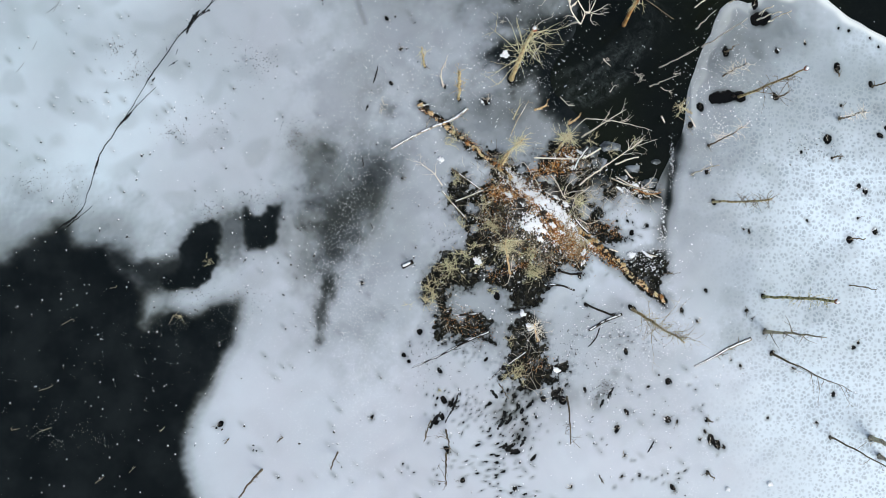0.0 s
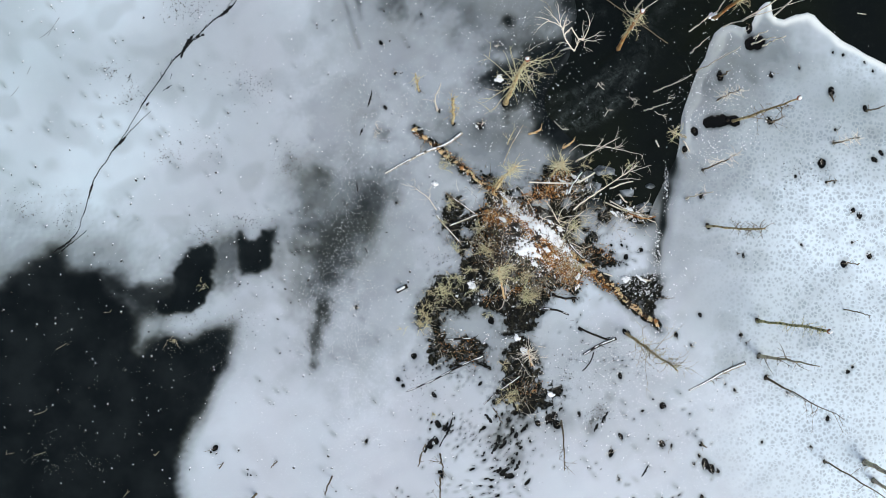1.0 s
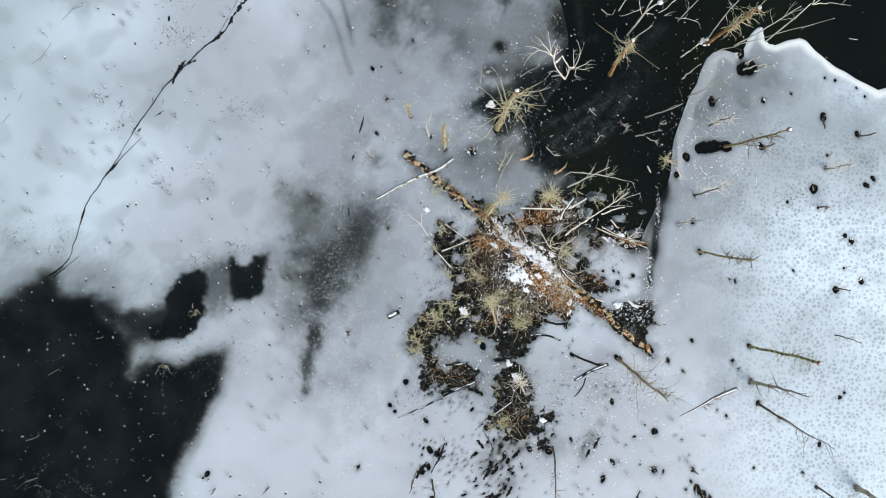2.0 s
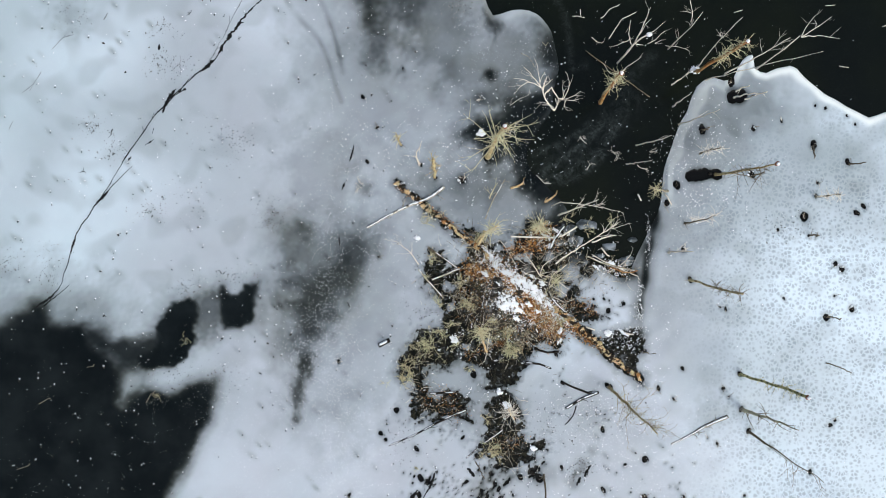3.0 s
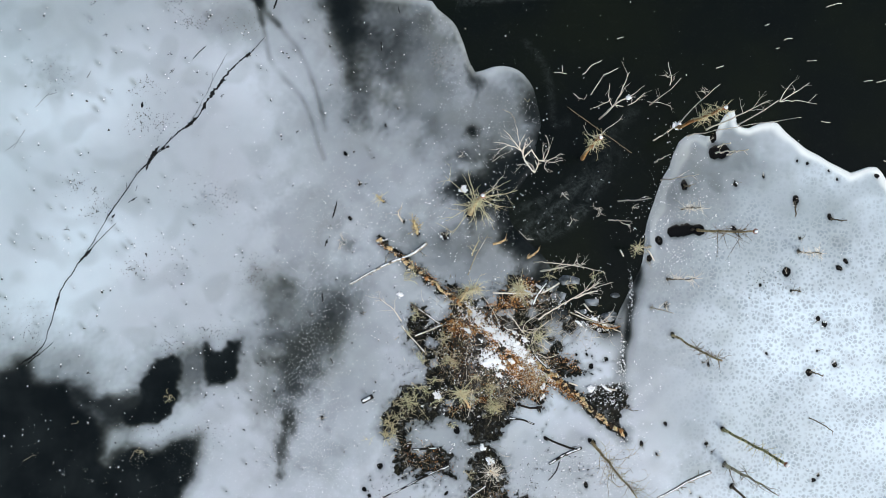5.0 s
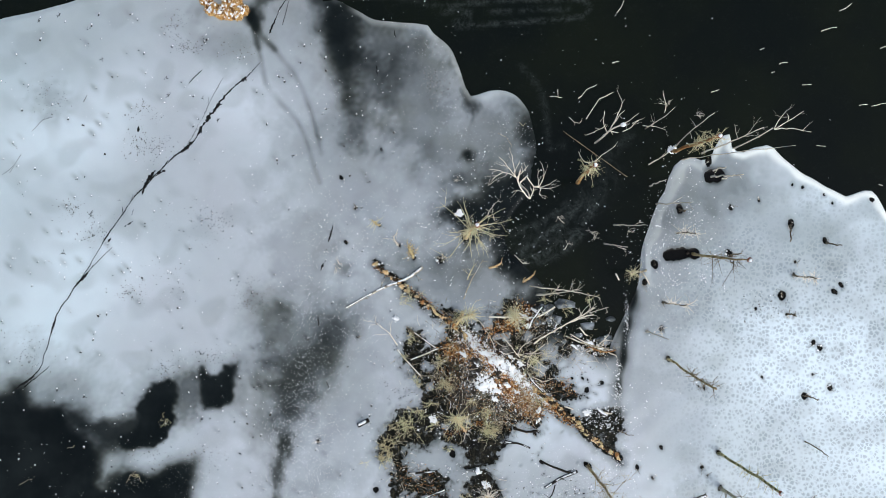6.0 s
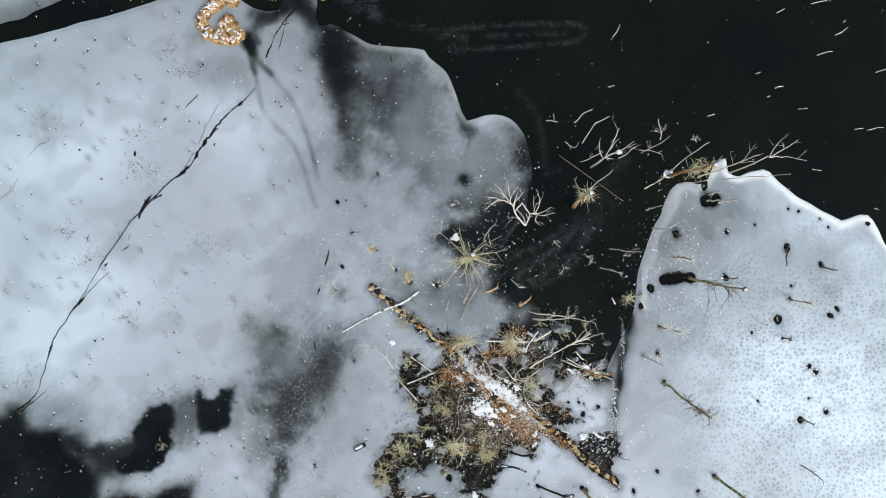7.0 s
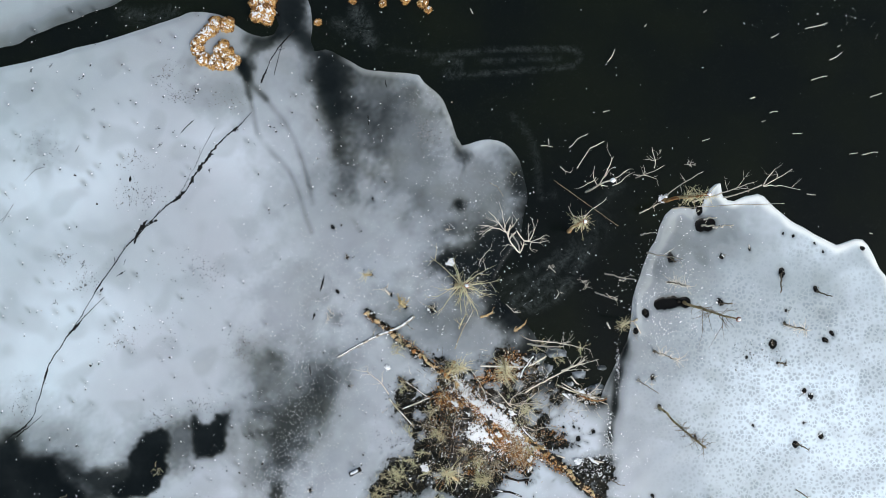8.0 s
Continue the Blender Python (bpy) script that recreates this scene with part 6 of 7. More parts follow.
fallen([(3.04, 5.01), (3.36, 5.8), (3.96, 6.85)], 0.026, 0.015, GREY_BARK, "thin grey bough lying on the ice", branches=5, reach=(0.15, 0.4), snow=0.55, z=0.25)
fallen([(3.25, 5.93), (3.38, 6.32), (3.52, 6.59)], 0.03, 0.02, LICHEN_TWIG, "lichen-grown bough above the ice", branches=7, reach=(0.2, 0.5), z=0.4)
fallen([(0.42, -3.07), (1.21, -3.04), (1.78, -2.99)], 0.05, 0.05, DARK_WOOD, "dark log with patches of snow", snow=0.6, branches=1)
fallen([(4.22, 6.45), (4.49, 6.51), (4.8, 6.66)], 0.055, 0.04, CREAM_WOOD, "stubby pale root lump on ice", snow=0.6, branches=6, reach=(0.1, 0.3))
fallen([(5.8, 5.8), (6.06, 5.93), (6.32, 6.14)], 0.055, 0.04, CREAM_WOOD, "stubby pale root lump on wet debris", snow=0.6, branches=6, reach=(0.1, 0.3))
fallen([(3.04, 4.49), (2.78, 3.96), (2.57, 3.7)], 0.08, 0.05, GOLD_BARK, "pale broken root on the heap", branches=4, z=0.5)
fallen([(5.8, 1.73), (6.19, 1.21), (6.72, 0.68)], 0.05, 0.04, DARK_WOOD, "dark bough under snow", snow=0.7, branches=2, z=0.35)
for line, snow in (([(4.69, 2.62), (5.73, 2.15), (6.78, 1.51)], 0.2), ([(5.34, 1.1), (6, 1.83), (6.6, 2.41)], 0.0), ([(5.73, 1.83), (6.52, 0.78), (7.3, 0.04)], 0.8), ([(5.47, 2.49), (6.26, 2.22), (6.91, 1.77)], 0.1), ([(4.42, 2.89), (4.16, 3.41), (3.77, 3.99)], 0.0),
                   ([(3.23, -0.26), (3.13, -0.92), (3.02, -1.58)], 0.0), ([(6.79, 2.88), (6.13, 2.35), (5.86, 1.44)], 0.3), ([(6.13, 1.44), (6.78, 1.17), (7.18, 1.3)], 0.0)):
    fallen(line, 0.022, 0.012, PALE_WOOD, "pale bough tangled in the brush heap", snow=snow, branches=4, reach=(0.2, 0.55))
for line in ([(10.13, 6.15), (10.26, 5.86)], [(11.39, 6.14), (11.7, 5.62)], [(7.97, 3.92), (8.63, 4.18), (9.07, 4.26)], [(8.44, 3.66), (8.81, 3.26)], [(9.4, -0.28), (9.93, -0.34)], [(7.7, 0.04), (8.09, -0.12)]):
    fallen(line, 0.04, 0.03, PALE_WOOD, "short pale stick on the slush", snow=0.5, z=0.1, name="stick", category="stick")

bare_tree((5.62, 2.31), [
    [(5.62, 2.31, 0.3, 0.036), (5.35, 2.65, 0.7, 0.032), (5.11, 3.02, 1.1, 0.022), (4.73, 3.35, 1.4, 0.009)],
    [(5.52, 2.48, 0.6, 0.025), (5.63, 2.88, 1.0, 0.022), (5.96, 3.18, 1.3, 0.014), (6.53, 3.53, 1.6, 0.007)],
    [(5.52, 2.48, 0.6, 0.022), (5.83, 2.58, 0.9, 0.018), (6.25, 2.62, 1.1, 0.012), (6.87, 2.61, 1.2, 0.006)],
    [(5.11, 3.02, 1.1, 0.014), (4.84, 2.94, 1.2, 0.012), (4.39, 3.26, 1.3, 0.006)],
    [(5.74, 2.95, 1.1, 0.014), (6.01, 3.56, 1.3, 0.010), (6.43, 3.97, 1.5, 0.006)],
    [(5.35, 2.65, 0.7, 0.018), (4.96, 2.58, 0.9, 0.014), (4.49, 2.27, 1.0, 0.007)]], PALE_WOOD, "pale dead bush spreading over the snowy log", name="dead_bush", group="lichen-grown shrubs on the heap", twigs=3, category="shrub")

# ---- shrubs of the heap ----
for at, size, n, rise in (((0.29, -0.83), 0.89, 26, 0.6), ((0.87, -0.26), 0.59, 14, 0.6), ((-0.58, -1.83), 0.71, 22, 0.6), ((-0.64, -2.41), 0.71, 20, 0.6),
                          ((4.23, -1.11), 0.85, 28, 0.6), ((4.02, -0.06), 0.65, 18, 0.6), ((6.79, 4.98), 0.59, 10, 0.5), ((0.49, 5.13), 0.65, 14, 0.5),
                          ((0.62, 3.29), 0.59, 14, 0.5), ((1.93, 2.11), 0.59, 14, 0.5), ((2.32, 1.05), 0.77, 18, 0.5), ((1.4, 0.14), 0.53, 12, 0.6), ((2.33, -1.97), 0.41, 9, 0.5),
                          ((3.09, -4.21), 0.41, 8, 0.5), ((3.34, -5.78), 0.83, 20, 0.4), ((6.18, 2.22), 0.89, 18, 0.5), ((6.4, 0.35), 0.62, 22, 0.5), ((8.89, 4.97), 0.47, 8, 0.5),
                          ((7.76, 4.58), 0.53, 9, 0.5), ((2.72, 4.2), 0.47, 10, 0.6), ((0.87, 1.19), 0.47, 12, 0.5), ((1.65, -0.78), 0.47, 12, 0.5), ((3.37, 0.31), 0.53, 12, 0.5)):
    lift = height_at(*at) if math.hypot(at[0] - MOUND[0], at[1] - MOUND[1]) < 2.5 else 0.08
    shrub(at, size, LICHEN_TWIG, "low grey-green lichen-grown shrub on the debris", n, rise, lift=lift)
for at, size, n in (((1.66, 1.45), 0.6, 12), ((4.94, -0.27), 0.6, 14), ((6.07, 1.57), 0.7, 14), ((5.47, 1.04), 0.5, 10), ((2.46, 2.89), 0.5, 12), ((4.54, -0.79), 0.5, 12)):
    shrub(at, size, GREY_BARK, "bare grey twiggy shrub on the heap", n, 0.5, lift=height_at(*at), twigs=4)
for at, size, n in (((-2.73, 6.59), 0.5, 10), ((2.05, 6.9), 0.45, 8), ((0.29, 2.34), 0.4, 8), ((-10.86, -0.63), 0.45, 8), ((-12.17, -3.12), 0.4, 7), ((2.78, 10.56), 0.4, 8), ((9.15, 7.93), 0.5, 10), ((10.82, 8.11), 0.35, 6),
                    ((7.63, 8.78), 0.25, 5), ((14.04, 13.47), 0.35, 8), ((-0.16, -6.53), 0.3, 14), ((-1.55, -2.6), 0.35, 9), ((12.59, 14.06), 0.3, 5)):
    shrub(at, size, LICHEN_TWIG if at[1] < 3 else PALE_WOOD, "small tangle of pale twigs frozen in place", n, 0.35, r=0.011, twigs=2, lift=0.06, name="twig_tangle", group="tangles of twigs")
for at in ((-13.7, 16.27), (-15.7, 18.3), (-16.63, 18.09), (-10.75, 15.35), (-10.62, 14.56), (-8.33, 13.38), (-9.04, 14.44), (-4.83, 11.69), (-11.91, 6.06), (-15.58, 7.24), (-9.16, 2.52), (-14.27, 9.08)):
    shrub(at, rng.uniform(0.12, 0.26), DARK_WOOD, "tiny dark twig tangle frozen into the ice", 5, 0.2, r=0.013, twigs=1, lift=0.09, name="twig_tangle", group="tangles of twigs")


# ---- bushy saplings rising from the heap ----
snag((2.62, 4.0, 3.34, 4.62, 3.4), 0.05, GOLD_BARK, "pale dead sapling with a bushy lichen-grown crown", n=22, reach=(0.5, 1.15), where=(0.62, 1.0), branch_bark=LICHEN_TWIG, brush=44, cap=False, taper=0.5, rise=(-0.2, 0.9), thick=0.26, name="bushy_sapling", group="bushy saplings on the heap")
snag((5.26, 4.53, 5.01, 4.54, 5.4), 0.055, GOLD_BARK, "golden dead sapling with a dense bushy crown", n=22, reach=(0.4, 1.0), where=(0.55, 1.0), branch_bark=LICHEN_TWIG, brush=60, cap=False, taper=0.5, rise=(-0.2, 0.9), thick=0.24, name="bushy_sapling", group="bushy saplings on the heap")
snag((3.12, -1.18, 2.59, 0.4, 3.9), 0.055, CREAM_WOOD, "pale dead sapling with a wide bushy crown", n=26, reach=(0.6, 1.25), where=(0.6, 1.0), branch_bark=LICHEN_TWIG, brush=50, cap=False, taper=0.5, rise=(-0.2, 0.9), thick=0.26, name="bushy_sapling", group="bushy saplings on the heap")
snag((4.4, -4.32, 3.86, -3.19, 3.0), 0.045, CREAM_WOOD, "pale dead sapling with a spreading twiggy crown", n=20, reach=(0.4, 1.0), where=(0.5, 1.0), branch_bark=PALE_WOOD, brush=26, cap=False, taper=0.5, rise=(-0.2, 0.9), thick=0.28, name="bushy_sapling", group="bushy saplings on the heap")

# ---- reed clumps by the northern channel ----
def reed_clump(at, size, label="golden-brown clump of dead sedge dusted with snow", blades=1500, snow=34):
    """A dense dead sedge tussock: a lumpy core, matted bent blades and clots of snow."""
    size *= 1.22
    ob = thing("sedge_clump", (*at, 0.05), label, "sedge", "sedge clumps by the channel")
    g = Geo()
    g.blob((0, 0, 0.08), (size * 0.8, size * 0.8, 0.2), 3, 0.5)
    part("root_mat", g, STRAW_CORE, ob)
    g = Geo()
    for k in range(blades):
        a, u = rng.random() * 6.283, math.sqrt(rng.random())
        x, y = math.cos(a) * u * size * 0.9, math.sin(a) * u * size * 0.9
        b, length = rng.random() * 6.283, rng.uniform(0.04, 0.12)
        d = Vector((math.cos(b), math.sin(b), rng.uniform(-0.1, 0.9))).normalized()
        side = Vector((-d.y, d.x, 0)).normalized() * rng.uniform(0.008, 0.018)
        p = Vector((x, y, 0.1 + 0.2 * (1 - u * u) + 0.1 * noise.noise(Vector((x * 6, y * 6, at[0])))))
        q = p + d * length * 0.55
        t = q + Vector((d.x, d.y, -0.4)) * length * 0.5
        g.add([p - side, p + side, q + side, q - side, t], [[0, 1, 2, 3], [3, 2, 4]])
    part("dead_grass", g, STRAW, ob, smooth=False)
    g = Geo()
    for k in range(snow):
        a, u = rng.random() * 6.283, rng.random() * size * 0.8
        s = rng.uniform(0.012, 0.05)
        g.blob((math.cos(a) * u, math.sin(a) * u, 0.36 - 0.15 * u / size), (s * 1.3, s, s * 0.6), 1, 0.4)
    part("snow_dusting", g, SNOW, ob, "clots of white snow")
    return ob


STRAW_CORE = bark("sedge_roots", (0.28, 0.14, 0.04), (0.06, 0.028, 0.01), None, 20.0)
for at, size in (((-7.46, 20.1), 0.30), ((-7.94, 20.19), 0.28), ((-8.23, 19.87), 0.28), ((-8.66, 19.51), 0.22), ((-8.82, 18.98), 0.26), ((-8.56, 18.55), 0.28), ((-8.14, 18.34), 0.24),
                 ((-7.6, 19.18), 0.20), ((-7.45, 18.76), 0.28), ((-7.34, 18.33), 0.28), ((-7.87, 18.97), 0.16), ((-7.08, 18.49), 0.2), ((-7.77, 18.28), 0.24), ((-8, 18.6), 0.16), ((-8.44, 19.72), 0.24), ((-8.87, 19.24), 0.22), ((-6.08, 21.17), 0.30), ((-5.79, 20.91), 0.34), ((-6.06, 20.54), 0.26), ((-5.58, 20.38), 0.24),
                 ((-5.89, 21.59), 0.35), ((-5.75, 20.75), 0.3), ((-5.95, 21.35), 0.32), ((-5.55, 21.2), 0.32), ((-5.5, 20.7), 0.26), ((-5.35, 21.7), 0.3)):
    reed_clump(at, size)
for at, size in (((-0.19, 21.04), 0.14), ((0.86, 21.19), 0.16), ((1.65, 21.06), 0.2), ((1.91, 20.74), 0.13), ((1.71, 21.42), 0.16), ((-3.21, 20.2), 0.13), ((-1.59, 21.21), 0.14)):
    reed_clump(at, size, "small golden sedge tuft standing in black water", 240, 5)


# ---- cracks in the ice ----
def ribbon(g, pts, widths, base, z, seed):
    """A ragged dark strip along pts, highest along its middle."""
    n = len(pts)
    v, f = [], []
    for k, p in enumerate(pts):
        d = pts[min(k + 1, n - 1)] - pts[max(k - 1, 0)]
        d = d / (np.linalg.norm(d) + 1e-9)
        side = np.array([-d[1], d[0]])
        w = np.interp(k / (n - 1), np.linspace(0, 1, len(widths)), widths)
        wide = 1 + 1.2 * noise.noise(Vector((k * 0.10, seed, 0)))
        c = p + side * (0.05 * noise.noise(Vector((k * 0.13, 7, seed))) + 0.02 * noise.noise(Vector((k * 0.6, 3, seed))))
        l = c + side * w * max(0.12, wide * (1 + 1.6 * noise.noise(Vector((k * 0.75, seed, 4)))))
        r = c - side * w * max(0.12, wide * (1 + 1.6 * noise.noise(Vector((k * 0.7, seed, 9)))))
        for q, h in ((l, z - 0.02), (c, z + 0.008), (r, z - 0.02)):
            v.append((q[0] - base[0], q[1] - base[1], h))
        if k:
            o = 3 * k
            f += [[o - 3, o - 2, o + 1, o], [o - 2, o - 1, o + 2, o + 1]]
    g.add(v, f)


def crack(line, widths, label="long dark meltwater crack in the ice", z=0.101, material=None):
    """A wandering dark seam, here wide and there a hair, with small side barbs."""
    pts = spline(line, 0.06)
    base, seed, g = pts[0], rng.random() * 50, Geo()
    ribbon(g, pts, widths, base, z, seed)
    for k in range(len(pts) // 26):
        i = rng.randrange(len(pts) - 1)
        d = pts[i + 1] - pts[i]
        a = math.atan2(d[1], d[0]) + rng.choice((-1, 1)) * rng.uniform(0.3, 0.9)
        m, length = 6, rng.uniform(0.1, 0.4)
        w = np.interp(i / len(pts), np.linspace(0, 1, len(widths)), widths)
        ribbon(g, [pts[i] + np.array([math.cos(a), math.sin(a)]) * length * j / m for j in range(m + 1)], (w * 0.8, w * 0.2), base, z - 0.003, seed + k)
    return single("ice_crack", g, material or CRACK, (base[0], base[1], 0), label, "crack", "cracks in the ice")


crack([(-17.81, 0.94), (-17.16, 1.42), (-16.63, 1.97), (-16.42, 2.7), (-16.11, 3.7), (-15.85, 4.49), (-15.45, 5.06), (-15.01, 5.69), (-14.4, 6.32)], (0.035, 0.03, 0.02, 0.022, 0.04, 0.02, 0.02, 0.05))
crack([(-17.42, 1.02), (-16.9, 1.47), (-16.24, 1.97)], (0.02, 0.015, 0.01))
crack([(-15.01, 5.69), (-14.48, 6.45), (-14.01, 7.24), (-13.62, 7.9), (-13.17, 8.55), (-12.7, 9.21), (-12.17, 9.94), (-11.52, 10.57), (-10.65, 11.52)], (0.025, 0.018, 0.018, 0.03, 0.016, 0.016, 0.025, 0.026, 0.02))
crack([(-14.67, 6.06), (-14.01, 6.8), (-13.28, 7.5)], (0.05, 0.02, 0.015))
crack([(-11.18, 10.92), (-10.24, 11.81), (-9.5, 12.38), (-9.05, 13.12), (-8.65, 13.7), (-7.98, 14.54), (-6.99, 15.37)], (0.02, 0.03, 0.065, 0.06, 0.045, 0.05, 0.03))
crack([(-9.77, 12.25), (-9.31, 13.04), (-8.91, 13.83), (-8.51, 14.62), (-8.08, 15.36)], (0.02, 0.02, 0.02, 0.015, 0.015), "thin grey crack beside a wider one", material=SCRATCH)
crack([(-6.99, 15.37), (-6.38, 16.06)], (0.02, 0.01))
crack([(-11.25, 11.08), (-11.58, 10.68), (-11.76, 10.29), (-11.9, 9.97)], (0.02, 0.07, 0.06, 0.02))
crack([(-10.83, 11.13), (-11.26, 10.81)], (0.05, 0.03))
crack([(-5.92, 17.42), (-5.57, 18.21), (-5.17, 18.95), (-4.77, 19.42), (-4.32, 19.87)], (0.03, 0.03, 0.02, 0.02, 0.04))
crack([(-5.29, 17.79), (-5.04, 18.82), (-4.91, 19.21)], (0.01, 0.015, 0.01))
crack([(-9.69, 15.13), (-9.37, 15.45), (-9.08, 15.73)], (0.01, 0.015, 0.01))
for line in ([(-3.04, 8.47), (-3.2, 7.69)], [(-3.46, 6.72), (-3.57, 6.38)], [(-3.73, 4.22), (-3.65, 3.75)], [(-3.46, 2.65), (-3.46, 2.44)], [(-3.36, 1.21), (-3.25, 0.92)]):
    crack(line, (0.015, 0.04, 0.02), "short dark slot melted into the ice")
for line in ([(-19, 9.21), (-18.79, 9.6)], [(-19.73, 8.21), (-19.39, 8.63)], [(-18.39, 10.91), (-17.81, 11.36)], [(-16.98, 12.92), (-16.58, 13.36), (-16, 13.62)], [(-18.06, 11), (-17.52, 11.86)], [(-14.59, 14.27), (-14.4, 14.59)]):
    crack(line, (0.01, 0.014, 0.008), "faint old grey scratch in the ice", material=SCRATCH)
for line in ([(-12.3, 8.74), (-12.7, 8.47)], [(-12.3, 9.26), (-12.38, 9)], [(-13.35, 7.95), (-13.49, 7.77)], [(9.47, -9.42), (9.79, -8.89)], [(-12.03, 13.14), (-12.09, 12.88)], [(-0.97, 15.88), (-0.92, 15.43)], [(-0.11, 17.51), (-0.04, 17.19)]):
    crack(line, (0.015, 0.035, 0.02), "short dark slot melted into the ice")


for line in ([(-0.58, -8.32), (-0.37, -7.9), (-0.1, -7.53)], [(0.1, -8.05), (0.37, -7.53), (0.63, -7.01), (0.73, -6.66)], [(2.2, -6.53), (2.52, -6.93)], [(2.52, -8.37), (2.78, -7.98)], [(3.57, -9.16), (3.83, -8.68)], [(7.63, -6.93), (7.9, -6.4)], [(7.24, -7.32), (7.45, -6.95)]):
    crack(line, (0.03, 0.05, 0.03), "short dark slot melted into the ice")


# ---- floating sticks in the northern open water ----
def floating(line, r=0.022):
    fallen(line, r, r * 0.6, PALE_WOOD, "pale bleached stick floating on black water", z=0.02, name="floating_stick", category="stick", group="sticks afloat in open water", wig=0.015, sides=6)


for line in ([(10.25, 18.29), (10.44, 18.56), (10.57, 18.87)], [(10, 15.92), (10.36, 16.03)], [(9.43, 14.27), (9.69, 14.4), (10.04, 14.61)], [(8.46, 14.3), (8.83, 14.72), (9.3, 14.93)], [(8.77, 13.35), (9.43, 14.3)], [(11.97, 19.91), (12.08, 20.02)], [(14.74, 20.57), (14.87, 20.68)],
             [(17.89, 19.34), (18.07, 19.44), (18.23, 19.54)], [(19.47, 19.75), (19.94, 19.87), (20.47, 20)], [(20.59, 18.29), (20.9, 18.42), (21.17, 18.63)], [(19.74, 17.37), (20.11, 17.5), (20.45, 17.55)], [(16.89, 16.53), (17.13, 16.6)], [(17.78, 15.86), (18.15, 15.94)], [(17.41, 15.44), (17.57, 15.5)]):
    floating(line)
for line in ([(18.83, 14.88), (19.3, 14.9)], [(21.47, 13.89), (21.87, 13.99)], [(22.05, 13.85), (22.44, 13.96), (22.79, 14.01)], [(22.46, 16.56), (22.99, 16.74)], [(14.64, 14.6), (15.01, 14.65)], [(19.49, 12.06), (19.91, 12.03)], [(22.34, 10.22), (22.52, 10.17)], [(20.96, 18.92), (21.09, 18.99)],
             [(3.87, 20.85), (4.02, 20.61)], [(7.09, 14.37), (7.35, 14.42), (7.67, 14.36)], [(7.48, 14.73), (7.51, 14.42)], [(2.99, 16.51), (2.99, 16.43)]):
    floating(line)
for line in ([(7.98, 13.44), (8.24, 13.2), (8.5, 13.17)], [(11.4, 13.02), (12.05, 12.96), (12.45, 12.8)], [(10.09, 7.49), (10.62, 7.23)], [(10.92, 13.15), (11.19, 13.28)],
             [(4.53, 8.66), (4.4, 9), (4.14, 9.19)], [(4.19, 8.87), (4.4, 9.32), (4.8, 9.71)], [(4.06, 10.24), (4.54, 10.5), (5.06, 10.76)], [(5.44, 7), (5.83, 6.69), (6.1, 6.63)], [(7.73, 7.26), (7.94, 7.52)], [(7.42, 8.83), (7.73, 8.52)]):
    fallen(line, 0.02, 0.01, PALE_WOOD, "pale bare branch lying on black water", branches=3, reach=(0.15, 0.4), z=0.05, name="floating_branch", category="branch", group="branches afloat in the channel", wig=0.02, sides=6)


fallen([(7.72, 12.78), (8.7, 12.06), (9.7, 11.34), (10.66, 10.64)], 0.02, 0.022, BROWN_TWIG, "thin straight brown pole lying on black water", z=0.1, name="floating_pole", category="pole", group="sticks afloat in open water", wig=0.006, sides=6)
for line in ([(5.68, 13.22), (5.87, 13.03), (5.97, 13.19)], [(4.7, 12.7), (5.07, 12.51), (5.33, 12.06)], [(-17.68, -3.52), (-17.21, -3.25)], [(-18.68, -6.56), (-18.08, -6.35)], [(-16.11, -10.86), (-15.69, -10.52)], [(-14.53, -10.36), (-14.25, -10.07)], [(-18.68, -8.45), (-18.16, -8.29)], [(-19.99, -8.4), (-19.62, -8.32)], [(-13.09, -8.45), (-12.86, -8.24)],
             [(-15.43, -1.81), (-15.16, -1.76)], [(-12.7, -3.46), (-12.49, -3.12), (-12.23, -2.91)], [(8.16, -1.29), (8.68, -1.13)], [(10.78, 6.19), (11.18, 5.93)], [(11.31, 5.67), (11.57, 5.27)]):
    fallen(line, 0.012, 0.008, GREY_BARK, "thin grey twig lying on dark ice", branches=1, reach=(0.1, 0.25), z=0.085, name="twig", category="twig", group="twigs on the ice", wig=0.012, sides=5)


# ---- stubs in the melt holes ----
def stub(at, r):
    """A ragged dark stump just breaking the surface, some with a little snow."""
    ob = thing("stump", (*at, 0.02), "small dark ragged stump in a melt hole", "stump", "stumps frozen into the ice")
    g = Geo()
    g.blob((0, 0, 0.02), (r * 0.42, r * 0.34, 0.09), 2, 0.35)
    part("wood", g, DARK_WOOD, ob)
    for k in range(rng.choice((0, 1, 2, 3))):
        g = Geo()
        a = rng.random() * 6.283
        limb(g, (rng.gauss(0, r * 0.3), rng.gauss(0, r * 0.3), 0.06), (math.cos(a), math.sin(a), 0.4), rng.uniform(0.12, 0.4), 0.013, 4, 0.2, 0.02, 1, 4)
        part("twig", g, rng.choice((BROWN_TWIG, PALE_WOOD, BROWN_TWIG)), ob)
    if rng.random() < 0.25:
        for k in range(rng.randint(1, 3)):
            g = Geo()
            a, s = rng.random() * 6.283, r * rng.uniform(0.12, 0.3)
            g.blob((math.cos(a) * r * 0.8, math.sin(a) * r * 0.8, 0.08), (s * 1.5, s, s * 0.5), 1, 0.5)
            part("snow_clot", g, SNOW, ob, "small clot of snow")


for x, y, r in HOLES_FLOE + HOLES_EAST + HOLES_SE + HOLES_MID:
    if r < 0.3:
        stub((x, y), r * 0.9)


